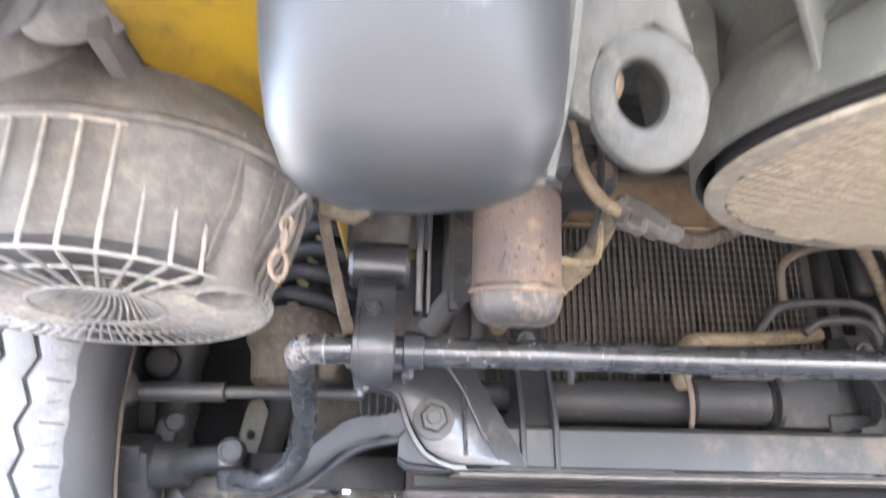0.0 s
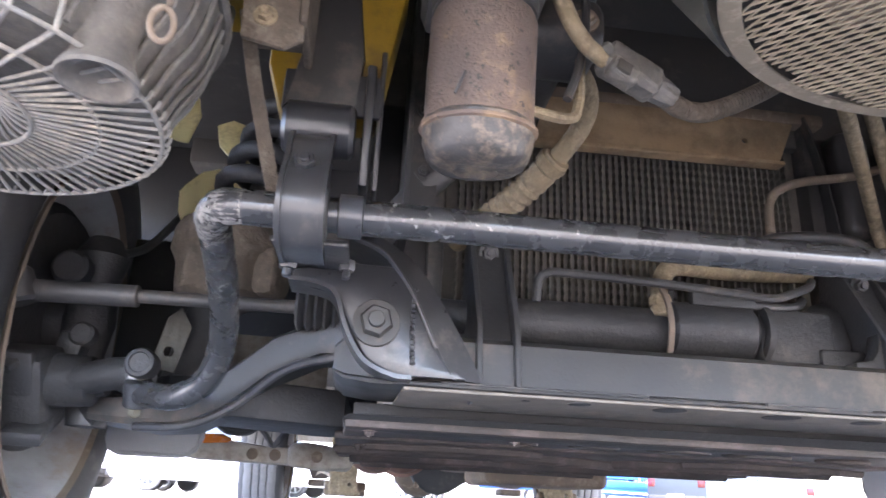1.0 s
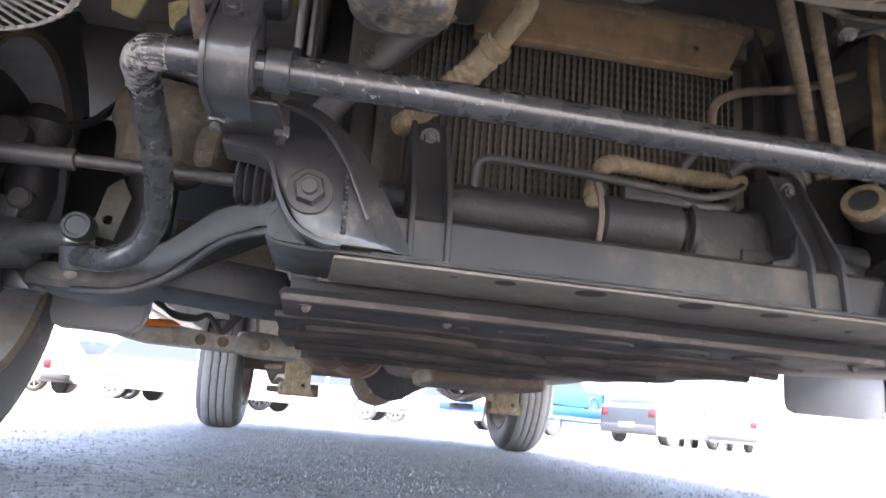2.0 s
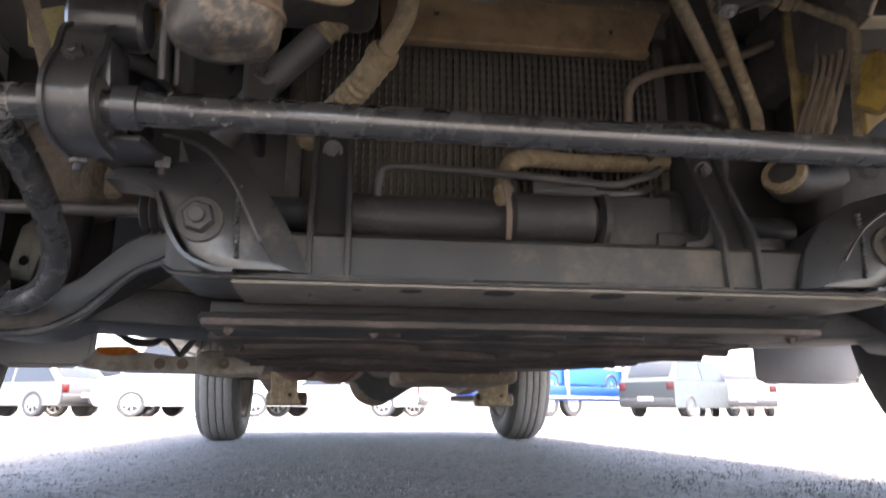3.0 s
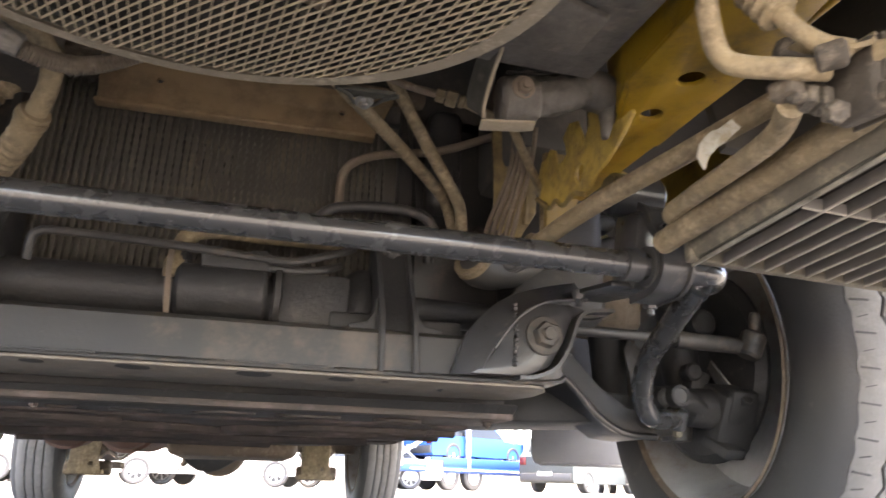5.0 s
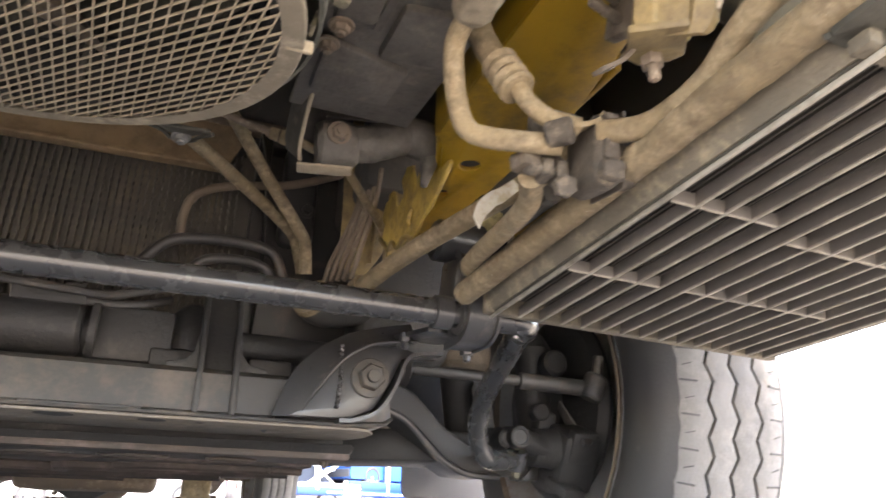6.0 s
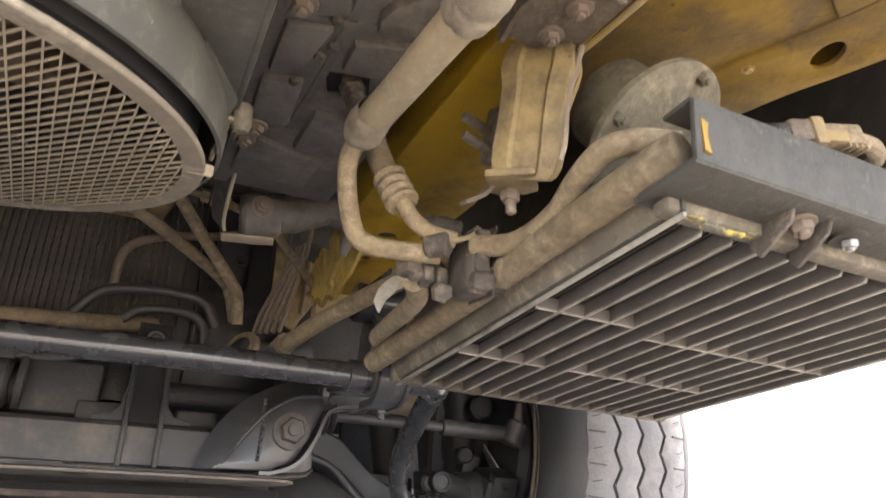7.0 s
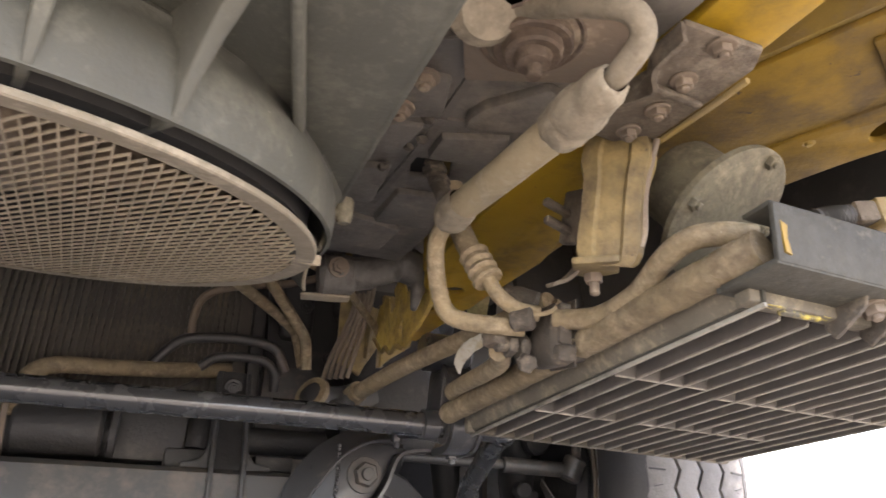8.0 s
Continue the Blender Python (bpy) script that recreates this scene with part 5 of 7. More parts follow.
def heat_exchanger():
    t = solid("heat_exchanger", in_fan(join(box((-0.07, 0.0, 0.225), (0.52, 0.56, 0.08), bevel=0.01), box((-0.07, 0.0, 0.28), (0.44, 0.48, 0.06), bevel=0.01))), panel_dark, FAN + FW * 0.2, "dark heat exchanger above the fan shroud", "heat exchanger")
    part("core_face", lathe(FAN + FW * 0.160, FW, [(0, 0), (FAN_R - 0.016, 0), (FAN_R - 0.016, 0.006), (0, 0.006)], 64), core_rust, t, "rusty brown core")
    return t


heat_exchanger()


NEAR = Vector((-0.009, -0.007, 0))


# ---- dark plate, hoses and brackets beside the fan ----
def side_plate():
    t = thing("belly_plate", (0.29, 0.8, 0.49), "dark pressed belly plate with ribs and rusty bolts", "panel")
    plate = slab([(0.205, 0.44), (0.365, 0.44), (0.345, 0.80), (0.340, 1.06), (0.225, 1.06), (0.225, 0.86)], 0.006, pose(0, 0, 0.481, 2, 0, 0), [[(0.272, 0.828), (0.304, 0.822), (0.313, 0.852), (0.282, 0.860)]], bevel=0.0015)
    part("plate", plate, panel_dark, t)
    pads = (([(0.276, 0.739), (0.281, 0.723), (0.310, 0.687), (0.342, 0.70), (0.335, 0.733), (0.279, 0.755)], 0.498), ([(0.219, 0.713), (0.250, 0.706), (0.260, 0.746), (0.225, 0.762)], 0.499), ([(0.224, 0.773), (0.255, 0.766), (0.248, 0.813), (0.224, 0.832)], 0.502), ([(0.271, 0.775), (0.318, 0.756), (0.322, 0.800), (0.271, 0.808)], 0.502),
            ([(0.222, 0.845), (0.252, 0.835), (0.256, 0.90), (0.224, 0.91)], 0.504), ([(0.270, 0.875), (0.322, 0.868), (0.318, 0.935), (0.268, 0.94)], 0.505), ([(0.226, 0.935), (0.30, 0.955), (0.296, 1.01), (0.226, 1.01)], 0.508), ([(0.232, 0.60), (0.262, 0.592), (0.258, 0.64), (0.232, 0.66)], 0.497), ([(0.29, 0.545), (0.335, 0.53), (0.335, 0.60), (0.30, 0.62)], 0.496))
    for outline, z in pads:
        part("raised_pad", slab([(x + 0.009, y + 0.007) for x, y in outline], 0.014, Matrix.Translation((0, 0, z)), bevel=0.004), panel_dark, t)
    part("pressed_rib", ribbon([(0.270, 0.70, 0.506), (0.272, 0.80, 0.510), (0.268, 0.92, 0.514)], RIGHT, 0.006, 0.006), panel_dark, t)
    part("pressed_rib", ribbon([(0.232, 0.772, 0.508), (0.27, 0.766, 0.508), (0.335, 0.745, 0.507)], BACK, 0.006, 0.006), panel_dark, t)
    for x, y in ((0.262, 0.765), (0.268, 0.792), (0.254, 0.842), (0.262, 0.805)):
        part("dirt_fleck", crust(lathe((x, y, 0.505), DOWN, [(0, -0.002), (0.005, 0), (0.003, 0.003), (0, 0.0035)], 8), 0.0012, 0.004, 1), dirt_block, t)
    part("edge_flange", ribbon([(0.222, 0.62, 0.508), (0.222, 0.75, 0.512), (0.224, 0.88, 0.516)], UP, 0.014, 0.003), panel_dark, t)
    for x, y, z in ((0.237, 0.750, 0.4965), (0.240, 0.712, 0.4960), (0.240, 0.915, 0.503), (0.236, 0.945, 0.507)):
        bolt(t, (x, y, z), DOWN, 0.0068, rust_steel, "rusty bolt")
    part("rubber_mount", lathe((0.284, 0.655, 0.500), DOWN, [(0.031, 0), (0.031, 0.003), (0.0295, 0.004), (0.025, 0.002), (0.0235, 0.003), (0.0235, 0.008), (0.022, 0.0095), (0.0175, 0.009), (0.017, 0.014), (0.0155, 0.0155), (0.011, 0.015), (0.0095, 0.021), (0.0048, 0.022), (0.0042, 0.029), (0, 0.030)], 40), mount_rust, t, "stepped rubber mount on a rusty stud")
    part("mount_base", slab([(-0.05, -0.04), (0.05, -0.05), (0.06, 0.03), (-0.03, 0.045)], 0.004, pose(0.284, 0.655, 0.497, 0, 0, -12), bevel=0.001), rust_steel, t)
    part("fitting", join(rod((0.295, 0.842, 0.520), (0.300, 0.826, 0.480), 0.007), hexagon((0.296, 0.839, 0.512), (0.1, -0.35, -1), 0.010, 0.007), hexagon((0.298, 0.833, 0.498), (0.1, -0.35, -1), 0.009, 0.006)), dirt_block, t, "dirty pipe fitting")
    part("lug", rod((0.232, 0.655, 0.508), (0.240, 0.668, 0.494), 0.007), dirt_block, t)
    t.matrix_basis = Matrix.Translation(NEAR) @ t.matrix_basis
    return t


side_plate()


def refrigerant_hose():
    t = thing("refrigerant_hose", (0.30, 0.75, 0.44), "thick tan refrigerant hose with crimped ends, caked dust", "hose")
    part("hose", tube([(0.296, 0.79, 0.452), (0.299, 0.735, 0.449), (0.301, 0.68, 0.446), (0.303, 0.64, 0.443)], 0.0112, 22), pale_hose, t)
    part("crimp", crust(lathe((0.2955, 0.807, 0.452), (0.003, -1, -0.02), [(0.0095, 0), (0.0122, 0.002), (0.0138, 0.008), (0.0132, 0.014), (0.0140, 0.020), (0.0130, 0.027), (0.0116, 0.032)], 28), 0.0013, 0.009, 1), hose_dust, t, "crimped end caked with dust")
    part("crimp", crust(lathe((0.3025, 0.662, 0.4445), (0.003, -1, -0.02), [(0.0125, 0), (0.0140, 0.002), (0.0146, 0.010), (0.0138, 0.014), (0.0146, 0.018), (0.0142, 0.028), (0.0122, 0.034), (0.0116, 0.046), (0.0090, 0.052), (0.0070, 0.054)], 28), 0.0011, 0.006, 1), hose_dust, t)
    part("elbow", tube([(0.303, 0.632, 0.443), (0.306, 0.605, 0.449), (0.307, 0.590, 0.457), (0.299, 0.586, 0.466), (0.288, 0.600, 0.478), (0.271, 0.634, 0.499), (0.250, 0.650, 0.507)], 0.0066, 20), hose_dust, t)
    part("fitting", rod((0.251, 0.636, 0.494), (0.246, 0.650, 0.514), 0.025, bevel=0.006), hose_dust, t)
    part("pipe", tube([(0.2955, 0.805, 0.450), (0.294, 0.822, 0.442), (0.297, 0.832, 0.425), (0.304, 0.838, 0.402), (0.310, 0.837, 0.390), (0.320, 0.831, 0.384), (0.340, 0.822, 0.381), (0.362, 0.815, 0.380)], 0.0068, 14), tan_metal, t)
    t.matrix_basis = Matrix.Translation(NEAR) @ t.matrix_basis
    return t


refrigerant_hose()


def second_hose():
    t = thing("liquid_hose", (0.32, 0.83, 0.43), "thinner tan refrigerant hose with crimped end", "hose")
    part("hose", tube([(0.312, 0.84, 0.500), (0.316, 0.838, 0.47), (0.322, 0.83, 0.445), (0.328, 0.822, 0.428)], 0.009, 14), tan_rubber, t)
    part("crimp", tube([(0.325, 0.826, 0.437), (0.333, 0.815, 0.412)], 0.0112, 16, 16, ridges=0.0012, pitch=0.008), tan_metal, t)
    part("pipe", tube([(0.333, 0.815, 0.413), (0.340, 0.811, 0.400), (0.352, 0.807, 0.391), (0.368, 0.803, 0.388)], 0.0058, 12), tan_metal, t)
    t.matrix_basis = Matrix.Translation(NEAR) @ t.matrix_basis
    return t


second_hose()


def black_mount():
    t = thing("pipe_bracket", (0.26, 1.08, 0.47), "bent steel bracket with a dusty dark rubber elbow", "bracket")
    lean = Vector((-0.45, 0.55, 0.70)).normalized() * 0.013
    edge = [Vector(p) for p in ((0.238, 1.096, 0.4845), (0.2345, 1.083, 0.492), (0.2335, 1.058, 0.507), (0.233, 1.03, 0.518), (0.2325, 0.995, 0.528))]
    part("plate", ribbon([p + lean for p in edge], lean, 0.026, 0.003), panel_grey, t)
    # pale tube puts the light caught by the plate's edge into colour
    part("plate_edge", tube(edge, 0.002, 8), mesh_metal, t)
    part("foot", slab([(0.2345, 1.093), (0.286, 1.080), (0.289, 1.096), (0.275, 1.103), (0.238, 1.112)], 0.003, pose(0, 0, 0.4815, 0, 0.8, 0), bevel=0.001), mesh_metal, t)
    b = join(lathe((0.250, 1.092, 0.503), (1, -0.1, 0.1), [(0, 0), (0.019, 0.001), (0.0235, 0.006), (0.0245, 0.022), (0.0215, 0.038), (0.012, 0.046), (0, 0.047)], 24),
             tube([(0.280, 1.089, 0.507), (0.308, 1.084, 0.513), (0.338, 1.082, 0.526), (0.358, 1.084, 0.530)], 0.0185, 20),
             lathe((0.345, 1.083, 0.528), (1, 0.05, -0.15), [(0, -0.01), (0.019, -0.008), (0.021, 0.004), (0.0205, 0.018), (0.016, 0.029), (0, 0.033)], 20),
             rod((0.371, 1.085, 0.527), (0.362, 1.086, 0.476), 0.0135, 0.004, bevel=0.003))
    part("rubber", crust(b, 0.0016, 0.009, 1), panel_dark, t, "dusty black rubber elbow")
    bolt(t, (0.268, 1.066, 0.506), (0, -1, -0.2), 0.008, rust_steel)
    part("top_strip", box((0.30, 1.085, 0.538), (0.085, 0.004, 0.003), (0, -8, 0), bevel=0.001), frame_black, t)
    part("nut", join(hexagon((0.240, 1.200, 0.563), (-1, 0.05, 0.16), 0.010, 0.012), hexagon((0.226, 1.2008, 0.5655), (-1, 0.05, 0.16), 0.0085, 0.010), rod((0.243, 1.20, 0.5625), (0.250, 1.199, 0.561), 0.0075)), tan_metal, t, "brass coloured union nut")
    part("line", tube([(0.216, 1.201, 0.567), (0.185, 1.206, 0.575), (0.14, 1.21, 0.59)], 0.0045, 10), rust_steel, t)
    part("down_pipe", tube([(0.248, 1.199, 0.561), (0.280, 1.196, 0.548), (0.301, 1.193, 0.538), (0.315, 1.203, 0.5285), (0.345, 1.243, 0.519), (0.378, 1.286, 0.509), (0.390, 1.302, 0.495), (0.392, 1.308, 0.46)], 0.0052, 10), tan_metal, t)
    return t


black_mount()
solid("stay_rod", join(tube([(0.335, 1.22, 0.40), (0.36, 1.12, 0.415), (0.40, 1.00, 0.43), (0.43, 0.90, 0.44)], 0.0098, 14), rod((0.333, 1.225, 0.398), (0.338, 1.205, 0.404), 0.013)), tan_metal, (0.36, 1.12, 0.41), "long tan stay rod along the yellow rail", "rod")
solid("cable_end", join(tube([(0.305, 1.20, 0.375), (0.322, 1.215, 0.385), (0.334, 1.225, 0.398)], 0.011, 14, 10, ridges=0.002, pitch=0.006), rod((0.30, 1.19, 0.372), (0.318, 1.21, 0.382), 0.009)), rubber, (0.32, 1.2, 0.38), "ribbed cable boot at the end of the stay rod", "cable")


# ---- condenser with its louvred bottom ----
GX0, GX1, GY0, GY1 = 0.425, 0.72, 0.66, 1.035


def gz(x, y):
    """Height of the condenser's underside."""
    return 0.360 - 0.058 * (y - 0.66) - 0.03 * (x - 0.42)


GM = Matrix.Translation((GX0, GY0, gz(GX0, GY0))) @ Matrix(((1, 0, 0, 0), (0, 1, 0, 0), (-0.03, -0.058, 1, 0), (0, 0, 0, 1)))


def in_grille(b):
    bmesh.ops.transform(b, matrix=GM, verts=b.verts[:])
    return b


def condenser():
    t = thing("condenser", (0.58, 0.85, 0.35), "dusty condenser unit with louvred grey plastic underside", "condenser")
    W, L = 0.315, 0.375
    part("core", in_grille(box((W / 2, L / 2, 0.0225), (W - 0.01, L - 0.01, 0.02), bevel=0.002)), fin_core, t, "dark core")
    b = bmesh.new()
    for i in range(80):
        bmesh.ops.create_cube(b, size=1, matrix=Matrix.Translation((0.006 + (W - 0.012) * i / 79, L / 2, 0.0115)) @ Matrix.Diagonal((0.0016, L - 0.02, 0.005, 1)))
    tagged(part("core_fin", in_grille(b), fin_core, t), kind="stuff")
    # pale strip colours in the frame's lit lower edge
    part("frame_edge", in_grille(box((-0.001, L / 2, -0.0025), (0.0030, L + 0.02, 0.0030), bevel=0.001)), slat_lit, t)
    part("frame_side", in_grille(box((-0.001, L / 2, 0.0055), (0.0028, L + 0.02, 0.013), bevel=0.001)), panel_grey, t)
    frame_b = join(box((W + 0.004, L / 2, 0.010), (0.010, L + 0.02, 0.020), bevel=0.002),
                   box((W / 2, L + 0.004, 0.008), (W + 0.02, 0.010, 0.020), bevel=0.002), box((W / 2, -0.002, 0.014), (W + 0.02, 0.012, 0.03), bevel=0.002))
    part("louvre_frame", in_grille(frame_b), slat_dirty, t)
    part("side_bar", in_grille(join(box((-0.006, L / 2, 0.010), (0.005, L + 0.012, 0.020), (0, -24, 0), bevel=0.0015), box((-0.0125, L / 2, 0.0185), (0.004, L + 0.008, 0.008), (0, -24, 0), bevel=0.001))), slat_dirty, t, "dark dusty side bar")
    # slat and rib bodies carry shade in their colour, pale strips their lit edges
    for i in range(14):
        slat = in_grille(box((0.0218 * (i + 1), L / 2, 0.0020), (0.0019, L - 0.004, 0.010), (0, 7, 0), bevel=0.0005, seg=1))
        part("slat", slat, slat_shaded, t, smooth=False)
        part("slat_edge", in_grille(box((0.0218 * (i + 1) - 0.0006, L / 2, -0.0034), (0.0025, L - 0.006, 0.0016), bevel=0.0004, seg=1)), slat_lit, t, smooth=False)
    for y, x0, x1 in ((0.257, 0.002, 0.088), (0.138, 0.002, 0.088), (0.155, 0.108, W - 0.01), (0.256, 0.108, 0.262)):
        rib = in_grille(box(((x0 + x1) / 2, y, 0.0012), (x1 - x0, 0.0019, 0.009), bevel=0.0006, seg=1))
        part("cross_rib", rib, slat_shaded, t, smooth=False)
        part("rib_edge", in_grille(box(((x0 + x1) / 2, y, -0.0036), (x1 - x0, 0.0016, 0.0012), bevel=0.0004, seg=1)), slat_lit, t, smooth=False)
        for k in range(14):
            if x0 - 0.002 < 0.0218 * (k + 1) < x1 + 0.002:
                part("tooth", in_grille(slab([(0, -0.0026), (0.0036, 0), (0, 0.0026)], 0.004, Matrix.Translation((0.0225 + 0.0218 * k, y, -0.0016)), bevel=0)), slat_dirty, t, smooth=False)
    part("header_seal", in_grille(box((-0.016, L / 2 + 0.01, 0.025), (0.008, L - 0.02, 0.016), bevel=0.003)), rubber, t, "black foam seal")
    part("header_tube", crust(tube([(0.402, 1.055, 0.357), (0.404, 0.95, 0.363), (0.405, 0.80, 0.371), (0.407, 0.668, 0.380), (0.412, 0.635, 0.384)], 0.0108, 20, 24), 0.0007, 0.008, 1), tan_metal, t, "crusted tan header tube")
    part("channel_face", in_grille(box((0.205, -0.039, 0.024), (0.45, 0.004, 0.034), (4, 0, 0), bevel=0.0015)), panel_grey, t, "scuffed grey steel channel")
    part("channel_flange", in_grille(box((0.205, -0.018, 0.008), (0.45, 0.042, 0.004), bevel=0.001)), panel_grey, t)
    part("channel_lip", in_grille(box((0.205, -0.030, 0.041), (0.45, 0.020, 0.003), bevel=0.001)), panel_grey, t)
    part("channel_corner", in_grille(slab([(-0.02, 0.006), (-0.012, -0.010), (0.01, 0.006)], 0.003, pose(0, 0, 0.006), bevel=0)), panel_grey, t)
    part("paint_mark", in_grille(slab([(-0.016, 0.012), (-0.012, 0.011), (-0.0135, 0.020), (-0.012, 0.028), (-0.0165, 0.030)], 0.0012, upright(-0.0405), bevel=0)), yellow_paint, t, "dab of yellow paint")
    part("residue", in_grille(crust(join(box((0.026, -0.005, 0.002), (0.052, 0.005, 0.006), bevel=0.001), box((0.030, -0.004, -0.0015), (0.028, 0.004, 0.003), bevel=0.001)), 0.0012, 0.004, 3)), residue, t, "grey edge with yellow residue")
    for x in (0.055, 0.083):
        part("lug", in_grille(slab([(-0.022, 0.010), (-0.018, 0.0), (0.004, -0.012), (0.010, -0.004), (0.006, 0.010)], 0.003, Matrix(((0, 0, 1, x), (1, 0, 0, -0.008), (0, 1, 0, 0), (0, 0, 0, 1))), bevel=0.0008)), dirt_block, t)
    bolt(t, GM @ Vector((0.070, -0.020, 0.004)), (0, -0.3, -1), 0.0065, rust_steel, "rusty bolt")
    part("slot", in_grille(lathe((0.108, -0.020, 0.0035), UP, [(0, 0), (0.010, 0), (0.010, 0.003), (0, 0.003)], 18)), fin_core, t)
    bolt(t, GM @ Vector((0.108, -0.020, 0.003)), DOWN, 0.0048, zinc, washer=False)
    t.matrix_basis = Matrix.Translation(NEAR) @ t.matrix_basis
    return t


condenser()


def condenser_pipe():
    t = thing("condenser_pipe", (0.39, 0.9, 0.38), "tan hairpin pipe with caked dust beside the condenser", "pipe")
    part("pipe", tube([(0.352, 0.836, 0.366), (0.372, 0.88, 0.367), (0.386, 0.98, 0.372), (0.3905, 1.015, 0.373), (0.395, 1.028, 0.373), (0.402, 1.030, 0.371), (0.4045, 1.018, 0.368)], 0.0080, 16), tan_metal, t)
    part("pipe", tube([(0.380, 0.80, 0.385), (0.398, 0.775, 0.382), (0.402, 0.735, 0.386), (0.398, 0.700, 0.397), (0.400, 0.678, 0.403), (0.412, 0.664, 0.404), (0.43, 0.655, 0.402)], 0.0076, 16), tan_metal, t)
    block = join(box((0.3845, 0.815, 0.376), (0.018, 0.038, 0.046), (6, 0, 0), bevel=0.006, seg=3), box((0.3845, 0.797, 0.359), (0.016, 0.010, 0.012), (10, 0, 0), bevel=0.003), box((0.3845, 0.7955, 0.381), (0.010, 0.006, 0.030), (6, 0, 0), bevel=0.002))
    part("valve_block", crust(block, 0.0011, 0.006, 1), dirt_block, t, "dirty brown valve block")
    part("clamp_half", crust(box((0.4035, 0.820, 0.378), (0.015, 0.032, 0.037), (6, 0, 0), bevel=0.004, seg=3), 0.001, 0.006, 2), dirt_block, t, "dirty clamp half")
    part("clamp_shim", box((0.3952, 0.815, 0.378), (0.0016, 0.036, 0.050), (6, 0, 0), bevel=0.0005), dirt_block, t)
    part("valve_stub", crust(lathe((0.384, 0.838, 0.409), (-0.62, 0.45, 0.25), [(0, -0.004), (0.010, -0.002), (0.011, 0.012), (0.009, 0.020), (0.010, 0.024), (0.007, 0.028), (0, 0.0285)], 18), 0.0008, 0.005, 1), dirt_block, t)
    part("valve_stud", rod((0.345, 0.829, 0.368), (0.380, 0.833, 0.372), 0.0048, seg=14), dirt_block, t)
    for x, r in ((0.370, 0.0105), (0.3605, 0.0095)):
        part("valve_nut", crust(hexagon((x, 0.8315, 0.371), (-1, -0.1, -0.1), r, 0.0065), 0.0007, 0.004, 1), dirt_block, t)
    part("valve_nut", crust(hexagon((0.3665, 0.822, 0.356), (-0.2, -1, -0.4), 0.0075, 0.008), 0.0008, 0.004, 2), dirt_block, t)
    part("pipe_end", crust(box((0.346, 0.832, 0.374), (0.013, 0.018, 0.012), (0, 0, 10), bevel=0.003), 0.0008, 0.005, 2), seat_crust, t)
    strap = [(0.352, 0.826, 0.404), (0.356, 0.815, 0.394), (0.366, 0.805, 0.388), (0.378, 0.802, 0.392), (0.386, 0.806, 0.402)]
    part("pipe_strap", ribbon(strap, (0.3, 1, 0.3), 0.016, 0.003), tan_metal, t, "bent dusty strap")
    part("clamp_band", lathe((0.409, 0.806, 0.385), (1, 0.2, 0.1), [(0.011, 0), (0.0145, 0.001), (0.0145, 0.008), (0.011, 0.009)], 20), dirt_block, t)
    rag = [(0.399, 0.411), (0.391, 0.417), (0.380, 0.408), (0.372, 0.404), (0.360, 0.391), (0.356, 0.379), (0.362, 0.370), (0.368, 0.382), (0.376, 0.391), (0.388, 0.400)]
    part("torn_tab", crust(slab(rag, 0.0022, upright(0.936), bevel=0.0006), 0.0012, 0.010, 1), pale_rag, t, "torn pale metal tab")
    part("service_cap", rod((0.362, 0.80, 0.383), (0.350, 0.812, 0.383), 0.0085, bevel=0.002), dirt_block, t)
    t.matrix_basis = Matrix.Translation(NEAR) @ t.matrix_basis
    return t


condenser_pipe()


